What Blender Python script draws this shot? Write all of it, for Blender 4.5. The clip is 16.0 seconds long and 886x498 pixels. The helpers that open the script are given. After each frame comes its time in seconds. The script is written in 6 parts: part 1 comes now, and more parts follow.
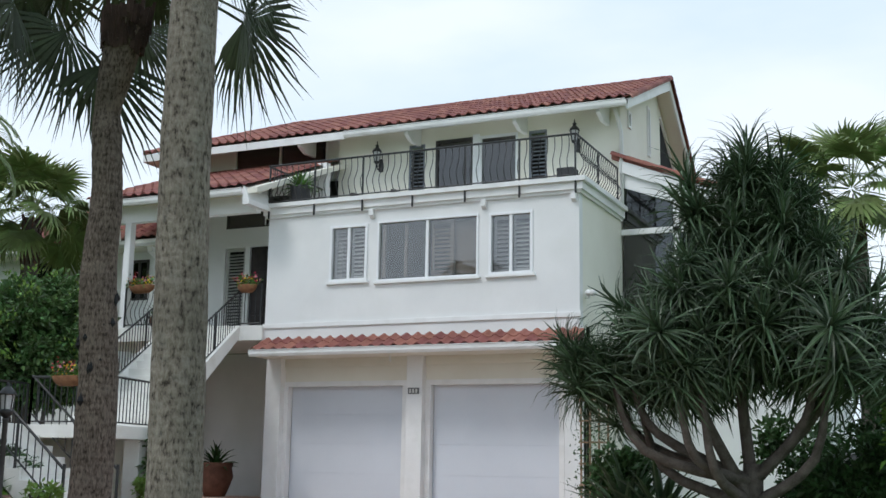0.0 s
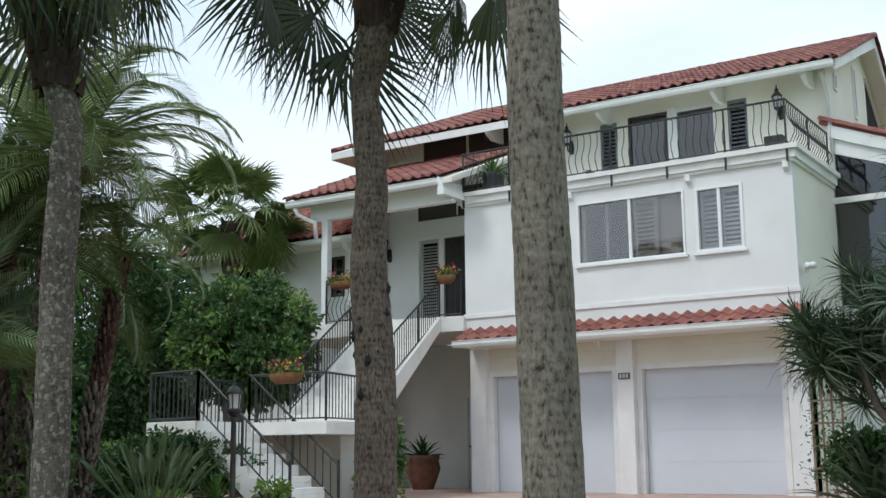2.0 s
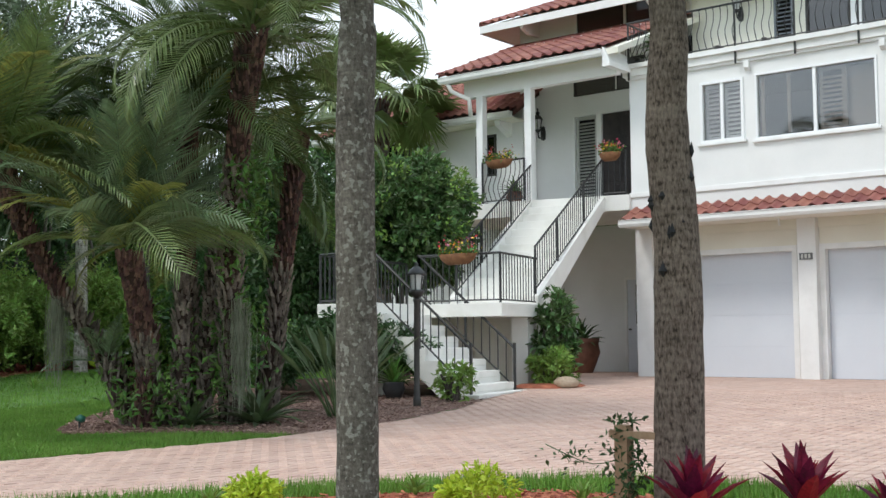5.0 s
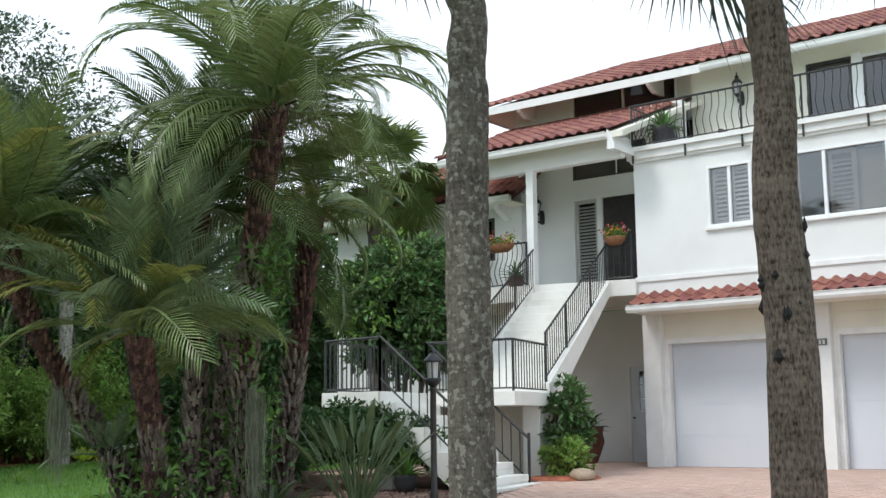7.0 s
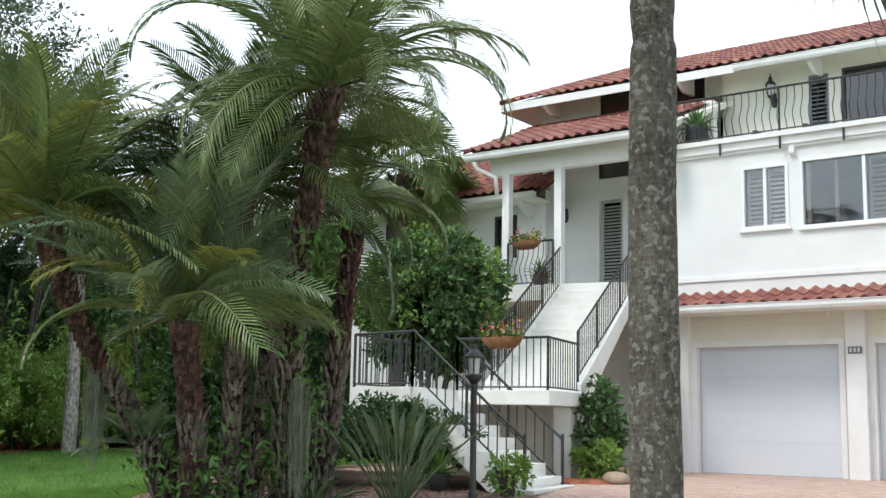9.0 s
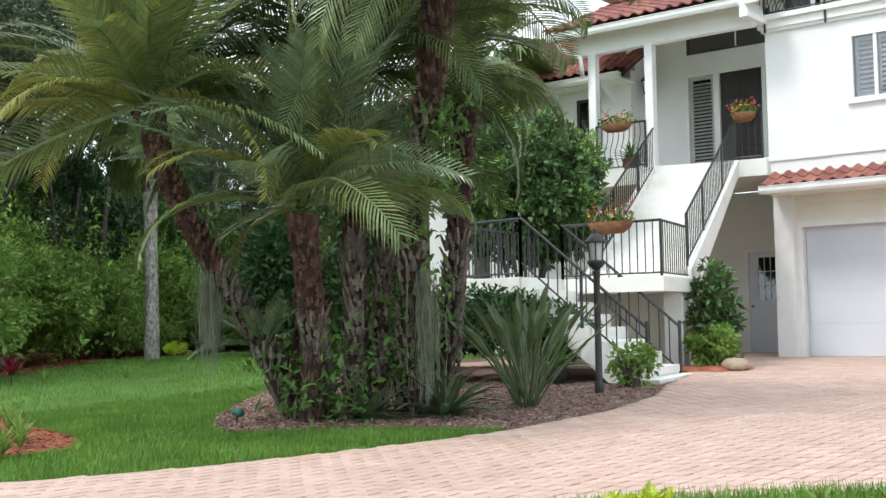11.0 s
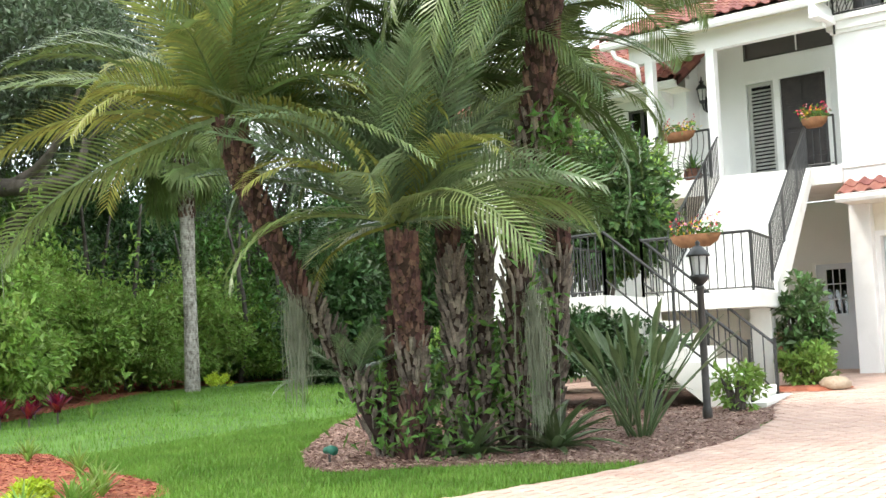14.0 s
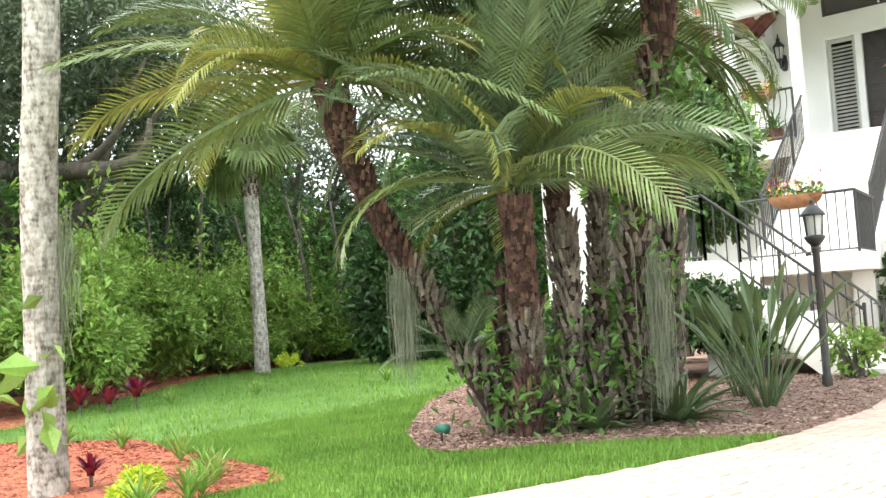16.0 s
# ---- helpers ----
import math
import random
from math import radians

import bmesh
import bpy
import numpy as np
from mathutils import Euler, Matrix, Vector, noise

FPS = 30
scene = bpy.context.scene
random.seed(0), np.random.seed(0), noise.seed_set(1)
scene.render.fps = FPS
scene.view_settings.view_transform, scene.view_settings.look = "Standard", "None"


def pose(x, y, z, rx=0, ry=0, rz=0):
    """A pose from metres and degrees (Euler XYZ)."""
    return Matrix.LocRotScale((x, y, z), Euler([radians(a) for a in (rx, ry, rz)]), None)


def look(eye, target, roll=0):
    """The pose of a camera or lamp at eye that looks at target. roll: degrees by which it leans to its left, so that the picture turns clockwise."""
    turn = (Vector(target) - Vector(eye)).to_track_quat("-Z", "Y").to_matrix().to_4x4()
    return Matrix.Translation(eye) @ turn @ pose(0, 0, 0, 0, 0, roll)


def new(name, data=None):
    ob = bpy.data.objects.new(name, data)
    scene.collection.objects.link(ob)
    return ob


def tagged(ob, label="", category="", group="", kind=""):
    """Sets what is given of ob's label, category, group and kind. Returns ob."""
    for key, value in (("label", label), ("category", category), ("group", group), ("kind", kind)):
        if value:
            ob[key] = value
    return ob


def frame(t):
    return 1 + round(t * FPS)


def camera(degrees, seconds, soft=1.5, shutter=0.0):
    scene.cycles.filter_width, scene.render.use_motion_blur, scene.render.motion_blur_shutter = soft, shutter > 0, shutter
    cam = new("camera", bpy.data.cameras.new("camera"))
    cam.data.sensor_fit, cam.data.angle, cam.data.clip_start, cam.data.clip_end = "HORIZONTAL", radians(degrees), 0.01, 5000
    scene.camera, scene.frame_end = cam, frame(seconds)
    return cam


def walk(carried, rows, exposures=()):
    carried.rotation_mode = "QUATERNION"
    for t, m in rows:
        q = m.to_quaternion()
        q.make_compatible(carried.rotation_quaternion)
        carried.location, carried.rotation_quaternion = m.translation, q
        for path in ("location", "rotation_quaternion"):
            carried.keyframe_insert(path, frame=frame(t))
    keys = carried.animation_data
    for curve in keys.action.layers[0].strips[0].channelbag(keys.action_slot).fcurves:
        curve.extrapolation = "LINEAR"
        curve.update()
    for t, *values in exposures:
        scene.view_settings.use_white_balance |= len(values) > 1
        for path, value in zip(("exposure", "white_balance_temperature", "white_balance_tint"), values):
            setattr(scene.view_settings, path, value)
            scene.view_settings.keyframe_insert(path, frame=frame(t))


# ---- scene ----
cam = camera(42.1, 16.0)
METRES, EYE, TILT, LEAN, TURN = 9.0, 1.2, 0.0, 0.0, 24.4
PATH = [
    (0, (-0.676, 0.766, 0.809), (-1.503, 2.549, 1.178), 1.0),
    (0.5, (-0.9, 0.825, 0.82), (-1.815, 2.563, 1.197), 0.2),
    (1, (-1.123, 0.861, 0.824), (-2.117, 2.554, 1.205), -0.6),
    (1.5, (-1.304, 0.801, 0.816), (-2.346, 2.465, 1.198), -0.5),
    (2, (-1.584, 0.843, 0.815), (-2.659, 2.494, 1.165), -0.6),
    (2.5, (-1.859, 0.871, 0.817), (-2.966, 2.5, 1.163), -0.9),
    (3, (-2.098, 0.869, 0.812), (-3.25, 2.471, 1.14), -0.4),
    (3.5, (-2.307, 0.867, 0.818), (-3.507, 2.445, 1.082), -1.3),
    (4, (-2.599, 0.922, 0.817), (-3.832, 2.486, 1.003), -0.0),
    (4.2, (-2.683, 0.913, 0.808), (-3.927, 2.472, 0.954), -0.2),
    (6.3, (-3.552, 1.014, 0.861), (-4.755, 2.594, 1.1), -0.9),
    (6.5, (-3.642, 1.021, 0.862), (-4.837, 2.603, 1.13), -0.9),
    (7, (-3.854, 1.028, 0.865), (-5.044, 2.607, 1.167), -0.6),
    (7.5, (-4.065, 1.023, 0.867), (-5.256, 2.596, 1.192), -1.0),
    (8, (-4.301, 0.973, 0.863), (-5.498, 2.544, 1.173), 0.5),
    (10.3, (-5.408, 1.009, 0.802), (-6.572, 2.614, 1.062), 0.9),
    (10.5, (-5.579, 1.084, 0.792), (-6.764, 2.68, 1.016), 1.4),
    (11, (-5.91, 1.148, 0.778), (-7.157, 2.706, 0.903), -1.0),
    (11.5, (-6.197, 1.191, 0.782), (-7.473, 2.728, 0.861), -0.3),
    (12, (-6.452, 1.217, 0.788), (-7.731, 2.753, 0.867), -2.0),
    (12.5, (-6.643, 1.236, 0.795), (-7.928, 2.766, 0.897), -2.8),
    (13, (-6.842, 1.247, 0.794), (-8.138, 2.766, 0.909), -2.5),
    (13.5, (-7.051, 1.284, 0.806), (-8.338, 2.809, 0.94), -2.9),
    (14, (-7.248, 1.34, 0.823), (-8.502, 2.889, 0.988), -2.4),
    (14.5, (-7.409, 1.366, 0.821), (-8.642, 2.93, 1.006), -2.2),
    (15, (-7.607, 1.392, 0.806), (-8.857, 2.942, 0.994), -2.5),
    (15.5, (-7.843, 1.403, 0.8), (-9.128, 2.928, 0.957), -2.7),
    (16, (-8.078, 1.378, 0.808), (-9.39, 2.881, 0.938), -3.9),
]
walk(cam, [(t, look(eye, target, roll)) for t, eye, target, roll in PATH], [(0, 0.12, 6100, 10), (1.5, 0.2, 6150, 10), (3, 0.35, 6300, 10), (4, 0.55, 6400, 10), (7, 0.65, 6350, 10), (10.5, 0.95, 6450, 10), (12.5, 1.32, 6550, 10), (14.5, 1.88, 6900, 10), (16, 2.13, 7000, 10)])

# ---- light ----
SUN_EL, SUN_AZ = radians(52), radians(205)
world = bpy.data.worlds.new("overcast_sky")
scene.world = world
world.use_nodes = True
wn, wl = world.node_tree.nodes, world.node_tree.links
wn.clear()
w_out = wn.new("ShaderNodeOutputWorld")
w_bg = wn.new("ShaderNodeBackground")
w_sky = wn.new("ShaderNodeTexSky")
w_sky.sky_type, w_sky.sun_disc = "NISHITA", False
w_sky.sun_elevation, w_sky.sun_rotation = SUN_EL, SUN_AZ
w_scale = wn.new("ShaderNodeMix")
w_scale.data_type, w_scale.blend_type = "RGBA", "MULTIPLY"
w_scale.inputs[0].default_value = 1.0
w_scale.inputs[7].default_value = (0.11, 0.11, 0.11, 1)
w_co = wn.new("ShaderNodeTexCoord")
w_map = wn.new("ShaderNodeMapping")
w_map.inputs[3].default_value = (1.0, 1.0, 3.0)
w_noise = wn.new("ShaderNodeTexNoise")
w_noise.inputs["Scale"].default_value, w_noise.inputs["Detail"].default_value = 1.7, 6
w_ramp = wn.new("ShaderNodeValToRGB")
w_ramp.color_ramp.elements[0].position, w_ramp.color_ramp.elements[0].color = 0.3, (0.58, 0.75, 0.88, 1)
w_ramp.color_ramp.elements[1].position, w_ramp.color_ramp.elements[1].color = 0.64, (0.95, 1.0, 1.03, 1)
w_mix = wn.new("ShaderNodeMix")
w_mix.data_type = "RGBA"
w_mix.inputs[0].default_value = 0.9
wl.new(w_co.outputs["Generated"], w_map.inputs[0])
wl.new(w_map.outputs[0], w_noise.inputs["Vector"])
wl.new(w_noise.outputs["Fac"], w_ramp.inputs[0])
wl.new(w_sky.outputs[0], w_scale.inputs[6])
wl.new(w_scale.outputs[2], w_mix.inputs[6])
wl.new(w_ramp.outputs[0], w_mix.inputs[7])
wl.new(w_mix.outputs[2], w_bg.inputs[0])
w_bg.inputs[1].default_value = 1.0
wl.new(w_bg.outputs[0], w_out.inputs[0])
sun = new("sun", bpy.data.lights.new("sun", "SUN"))
sun.data.energy, sun.data.angle, sun.data.color = 1.1, radians(14), (1.0, 0.96, 0.9)
sun.matrix_world = look((math.sin(SUN_AZ) * 50, math.cos(SUN_AZ) * 50, 50 * math.tan(SUN_EL)), (0, 0, 0))


# ---- materials ----
def mat(name, a, b, scale=6.0, rough=0.7, bump=0.1, fine=60.0, metal=0.0, island=0.0, obj=0.0, translucent=0.0, spec=0.4, stain=None, stain_scale=1.2, stain_amount=0.5, dist=0.01):
    """Two-tone material with coarse and fine noise, bump, optional stains and per-piece variation."""
    m = bpy.data.materials.new(name)
    m.use_nodes = True
    n, l = m.node_tree.nodes, m.node_tree.links
    n.clear()
    out = n.new("ShaderNodeOutputMaterial")
    p = n.new("ShaderNodeBsdfPrincipled")
    co = n.new("ShaderNodeTexCoord")
    geo = n.new("ShaderNodeNewGeometry")
    n1 = n.new("ShaderNodeTexNoise")
    n1.inputs["Scale"].default_value, n1.inputs["Detail"].default_value = scale, 5
    n2 = n.new("ShaderNodeTexNoise")
    n2.inputs["Scale"].default_value, n2.inputs["Detail"].default_value = fine, 3
    src = co.outputs["Object"] if not obj else geo.outputs["Position"]
    l.new(src, n1.inputs["Vector"])
    l.new(src, n2.inputs["Vector"])
    add = n.new("ShaderNodeMath")
    add.operation = "MULTIPLY_ADD"
    add.inputs[1].default_value = 0.45
    l.new(n2.outputs["Fac"], add.inputs[0])
    l.new(n1.outputs["Fac"], add.inputs[2])
    ramp = n.new("ShaderNodeMapRange")
    ramp.inputs[1].default_value, ramp.inputs[2].default_value = 0.5, 0.95
    l.new(add.outputs[0], ramp.inputs[0])
    mix = n.new("ShaderNodeMix")
    mix.data_type = "RGBA"
    mix.inputs[6].default_value, mix.inputs[7].default_value = (*a, 1), (*b, 1)
    l.new(ramp.outputs[0], mix.inputs[0])
    colour = mix.outputs[2]
    if stain:
        n3 = n.new("ShaderNodeTexNoise")
        n3.inputs["Scale"].default_value, n3.inputs["Detail"].default_value = stain_scale, 6
        l.new(src, n3.inputs["Vector"])
        r3 = n.new("ShaderNodeMapRange")
        r3.inputs[1].default_value, r3.inputs[2].default_value, r3.inputs[4].default_value = 0.5, 0.72, stain_amount
        l.new(n3.outputs["Fac"], r3.inputs[0])
        mx = n.new("ShaderNodeMix")
        mx.data_type = "RGBA"
        mx.inputs[7].default_value = (*stain, 1)
        l.new(r3.outputs[0], mx.inputs[0])
        l.new(colour, mx.inputs[6])
        colour = mx.outputs[2]
    if island or obj:
        hsv = n.new("ShaderNodeHueSaturation")
        rnd = geo.outputs["Random Per Island"]
        if obj:
            info = n.new("ShaderNodeObjectInfo")
            rnd = info.outputs["Random"]
        amount = island or obj
        mr = n.new("ShaderNodeMapRange")
        mr.inputs[3].default_value, mr.inputs[4].default_value = 1 - amount, 1 + amount
        l.new(rnd, mr.inputs[0])
        l.new(mr.outputs[0], hsv.inputs["Value"])
        mh = n.new("ShaderNodeMapRange")
        mh.inputs[3].default_value, mh.inputs[4].default_value = 0.5 - amount * 0.06, 0.5 + amount * 0.04
        l.new(rnd, mh.inputs[0])
        l.new(mh.outputs[0], hsv.inputs["Hue"])
        l.new(colour, hsv.inputs["Color"])
        colour = hsv.outputs[0]
    l.new(colour, p.inputs["Base Color"])
    p.inputs["Roughness"].default_value, p.inputs["Metallic"].default_value = rough, metal
    p.inputs["Specular IOR Level"].default_value = spec
    if bump:
        bn = n.new("ShaderNodeBump")
        bn.inputs["Strength"].default_value, bn.inputs["Distance"].default_value = bump, dist
        l.new(add.outputs[0], bn.inputs["Height"])
        l.new(bn.outputs[0], p.inputs["Normal"])
    shader = p.outputs[0]
    if translucent:
        tr = n.new("ShaderNodeBsdfTranslucent")
        l.new(colour, tr.inputs[0])
        ms = n.new("ShaderNodeMixShader")
        ms.inputs[0].default_value = translucent
        l.new(shader, ms.inputs[1])
        l.new(tr.outputs[0], ms.inputs[2])
        shader = ms.outputs[0]
    l.new(shader, out.inputs[0])
    return m


def glass_mat(name, tint, rough=0.03, alpha=0.55):
    """Window glass: a clear pane with a tinted, reflecting surface."""
    m = bpy.data.materials.new(name)
    m.use_nodes = True
    n, l = m.node_tree.nodes, m.node_tree.links
    n.clear()
    out, tr, gl, ms, fr = (n.new("ShaderNode" + k) for k in ("OutputMaterial", "BsdfTransparent", "BsdfGlossy", "MixShader", "Fresnel"))
    tr.inputs[0].default_value = (*tint, 1)
    gl.inputs["Roughness"].default_value = rough
    fr.inputs[0].default_value = 1.55
    mul = n.new("ShaderNodeMath")
    mul.operation, mul.use_clamp = "MULTIPLY_ADD", True
    mul.inputs[1].default_value, mul.inputs[2].default_value = 1.6, alpha
    l.new(fr.outputs[0], mul.inputs[0])
    l.new(mul.outputs[0], ms.inputs[0])
    l.new(tr.outputs[0], ms.inputs[1])
    l.new(gl.outputs[0], ms.inputs[2])
    l.new(ms.outputs[0], out.inputs[0])
    return m


STUCCO = mat("white_stucco", (0.74, 0.745, 0.74), (0.82, 0.82, 0.81), 0.9, 0.85, 0.25, 90, stain=(0.66, 0.66, 0.63), stain_scale=0.7, stain_amount=0.45, dist=0.004)
CREAM = mat("cream_stucco", (0.77, 0.745, 0.65), (0.83, 0.81, 0.725), 0.9, 0.85, 0.25, 90, stain=(0.68, 0.65, 0.56), stain_scale=0.8, stain_amount=0.4, dist=0.004)
TRIM = mat("white_painted_trim", (0.78, 0.78, 0.77), (0.84, 0.84, 0.83), 2.0, 0.45, 0.05, 40, stain=(0.62, 0.62, 0.59), stain_scale=2.5, stain_amount=0.4)
VINYL = mat("white_window_vinyl", (0.80, 0.81, 0.82), (0.85, 0.86, 0.87), 3.0, 0.35, 0.02, 30)
DOORPAINT = mat("garage_door_paint", (0.62, 0.655, 0.71), (0.67, 0.705, 0.76), 1.0, 0.45, 0.08, 70, stain=(0.70, 0.72, 0.76), stain_amount=0.3, dist=0.003)
STEP = mat("painted_concrete_steps", (0.74, 0.73, 0.69), (0.82, 0.81, 0.77), 1.5, 0.7, 0.2, 80, stain=(0.58, 0.56, 0.5), stain_scale=2.2, stain_amount=0.45, dist=0.004)
IRON = mat("black_wrought_iron", (0.012, 0.012, 0.013), (0.03, 0.03, 0.03), 8.0, 0.45, 0.2, 90, spec=0.5)
BRONZE = mat("dark_bronze_metal", (0.03, 0.028, 0.027), (0.06, 0.055, 0.05), 8.0, 0.5, 0.15, 70)
TILE = mat("terracotta_roof_tile", (0.195, 0.07, 0.054), (0.335, 0.135, 0.104), 2.2, 0.75, 0.4, 45, obj=0.22, stain=(0.17, 0.07, 0.055), stain_scale=1.1, stain_amount=0.6)
TILE_J = mat("terracotta_roof_tile_far", (0.195, 0.07, 0.054), (0.335, 0.135, 0.104), 2.2, 0.75, 0.4, 45, island=0.22, stain=(0.17, 0.07, 0.055), stain_scale=1.1, stain_amount=0.6)
DARKWOOD = mat("roof_underlay", (0.07, 0.035, 0.03), (0.12, 0.05, 0.04), 5, 0.9, 0.2)
SHUTTER = mat("grey_louvre_shutter", (0.46, 0.47, 0.49), (0.55, 0.56, 0.58), 4, 0.5, 0.05)
SHUTTERW = mat("white_louvre_shutter", (0.70, 0.73, 0.76), (0.78, 0.80, 0.82), 4, 0.5, 0.05)
SHUTTERD = mat("slate_louvre_shutter", (0.15, 0.165, 0.19), (0.22, 0.235, 0.265), 4, 0.5, 0.05)
SHUTTERT = mat("tan_louvre_shutter", (0.26, 0.215, 0.18), (0.36, 0.30, 0.26), 4, 0.5, 0.05)
SHUTTERP = mat("porch_louvre_shutter", (0.40, 0.40, 0.38), (0.52, 0.52, 0.49), 4, 0.5, 0.05)
# near-black colour that paints the shade of unlit rooms and holes
DARK = mat("dark_recess_shade", (0.012, 0.012, 0.014), (0.025, 0.025, 0.027), 3, 0.9, 0.0)
# room surfaces toned very dark, so the dimness indoors is in the colour
ROOMWALL = mat("shaded_interior_wall", (0.055, 0.052, 0.05), (0.09, 0.085, 0.08), 2, 0.9, 0.0)
DOORDARK = mat("dark_carved_door", (0.018, 0.014, 0.014), (0.04, 0.03, 0.028), 6, 0.45, 0.3, 40)
GLASS = glass_mat("window_glass", (0.8, 0.8, 0.79), alpha=0.06)
GLASSD = glass_mat("dark_tinted_glass", (0.18, 0.18, 0.18), alpha=0.05)
PAVER = mat("pink_brick_paver", (0.49, 0.33, 0.268), (0.60, 0.438, 0.368), 3.0, 0.85, 0.35, 120, obj=0.055, stain=(0.42, 0.31, 0.26), stain_scale=0.6, stain_amount=0.4, dist=0.004)
PAVER_J = mat("pink_brick_paver_far", (0.49, 0.33, 0.268), (0.60, 0.438, 0.368), 3.0, 0.85, 0.35, 120, island=0.055, stain=(0.42, 0.31, 0.26), stain_scale=0.6, stain_amount=0.4, dist=0.004)
SAND = mat("paver_joint_sand", (0.42, 0.295, 0.245), (0.54, 0.395, 0.33), 9, 0.95, 0.3)
LAWN = mat("lawn_soil_and_grass", (0.045, 0.11, 0.016), (0.10, 0.20, 0.035), 1.2, 0.9, 0.8, 70, stain=(0.12, 0.19, 0.04), stain_scale=0.5, stain_amount=0.5, dist=0.03)
MULCH = mat("bark_mulch_ground", (0.13, 0.07, 0.054), (0.26, 0.165, 0.13), 14, 0.95, 1.0, 55, stain=(0.26, 0.19, 0.15), stain_scale=1.8, stain_amount=0.7, dist=0.04)
REDMULCH = mat("red_mulch_ground", (0.27, 0.075, 0.04), (0.46, 0.16, 0.09), 8, 0.95, 1.0, 60, stain=(0.20, 0.07, 0.04), stain_scale=2.5, stain_amount=0.6, dist=0.04)
MULCHCHIP = mat("mulch_chip", (0.14, 0.07, 0.052), (0.42, 0.29, 0.24), 9, 0.95, 0.3, island=0.45)
REDCHIP = mat("red_mulch_chip", (0.26, 0.07, 0.04), (0.42, 0.15, 0.09), 9, 0.95, 0.3, island=0.35)


def bark_mat(name, dark, mid, light, stretch=(26, 26, 9), ring=9.0, lichen=None, lichen_amount=0.5, light_at=0.62, lichen_scale=7.5, dark_at=0.39, edge=0.06, mid_at=0.50):
    """Palm bark: short upright flakes, cracks between them, faint rings and lichen patches."""
    m = bpy.data.materials.new(name)
    m.use_nodes = True
    n, l = m.node_tree.nodes, m.node_tree.links
    n.clear()
    out, p, co, mp = (n.new("ShaderNode" + k) for k in ("OutputMaterial", "BsdfPrincipled", "TexCoord", "Mapping"))
    mp.inputs[3].default_value = stretch
    l.new(co.outputs["Object"], mp.inputs[0])
    fl = n.new("ShaderNodeTexNoise")
    fl.inputs["Scale"].default_value, fl.inputs["Detail"].default_value, fl.inputs["Roughness"].default_value = 1.0, 8, 0.7
    l.new(mp.outputs[0], fl.inputs["Vector"])
    big = n.new("ShaderNodeTexNoise")
    big.inputs["Scale"].default_value, big.inputs["Detail"].default_value = 3.2, 5
    l.new(co.outputs["Object"], big.inputs["Vector"])
    wv = n.new("ShaderNodeTexWave")
    wv.bands_direction = "Z"
    wv.inputs["Scale"].default_value, wv.inputs["Distortion"].default_value, wv.inputs["Detail"].default_value, wv.inputs["Detail Scale"].default_value = ring, 5.0, 3, 2.0
    l.new(co.outputs["Object"], wv.inputs["Vector"])
    a1 = n.new("ShaderNodeMath")
    a1.operation = "MULTIPLY_ADD"
    a1.inputs[1].default_value = 0.05
    l.new(wv.outputs["Fac"], a1.inputs[0])
    l.new(fl.outputs["Fac"], a1.inputs[2])
    ramp = n.new("ShaderNodeValToRGB")
    e = ramp.color_ramp.elements
    e[0].position, e[0].color = dark_at, (*dark, 1)
    e[1].position, e[1].color = light_at + 0.06, (*light, 1)
    k = e.new(mid_at)
    k.color = (*mid, 1)
    l.new(a1.outputs[0], ramp.inputs[0])
    colour = ramp.outputs[0]
    mr = n.new("ShaderNodeMapRange")
    mr.inputs[1].default_value, mr.inputs[2].default_value, mr.inputs[3].default_value, mr.inputs[4].default_value = 0.35, 0.65, 0.82, 1.12
    l.new(big.outputs["Fac"], mr.inputs[0])
    hs = n.new("ShaderNodeHueSaturation")
    l.new(mr.outputs[0], hs.inputs["Value"])
    l.new(colour, hs.inputs["Color"])
    colour = hs.outputs[0]
    if lichen:
        li = n.new("ShaderNodeTexNoise")
        li.inputs["Scale"].default_value, li.inputs["Detail"].default_value = lichen_scale, 7
        l.new(co.outputs["Object"], li.inputs["Vector"])
        lr_ = n.new("ShaderNodeMapRange")
        lr_.inputs[1].default_value, lr_.inputs[2].default_value, lr_.inputs[4].default_value = 0.56, 0.56 + edge, lichen_amount
        l.new(li.outputs["Fac"], lr_.inputs[0])
        mx = n.new("ShaderNodeMix")
        mx.data_type = "RGBA"
        mx.inputs[7].default_value = (*lichen, 1)
        l.new(lr_.outputs[0], mx.inputs[0])
        l.new(colour, mx.inputs[6])
        colour = mx.outputs[2]
    l.new(colour, p.inputs["Base Color"])
    p.inputs["Roughness"].default_value, p.inputs["Specular IOR Level"].default_value = 0.95, 0.2
    bn = n.new("ShaderNodeBump")
    bn.inputs["Strength"].default_value, bn.inputs["Distance"].default_value = 0.8, 0.02
    l.new(a1.outputs[0], bn.inputs["Height"])
    l.new(bn.outputs[0], p.inputs["Normal"])
    l.new(p.outputs[0], out.inputs[0])
    return m


SABAL = bark_mat("grey_palm_bark", (0.04, 0.031, 0.025), (0.172, 0.142, 0.117), (0.30, 0.258, 0.216), (54, 54, 24), lichen=(0.29, 0.262, 0.228), lichen_amount=0.35, dark_at=0.38, lichen_scale=18, mid_at=0.475)
SABALT = bark_mat("grey_ringed_bark", (0.05, 0.041, 0.036), (0.115, 0.096, 0.083), (0.18, 0.155, 0.135), (50, 50, 26), 14.0, (0.31, 0.29, 0.26), 0.65, lichen_scale=36, dark_at=0.34, edge=0.04)
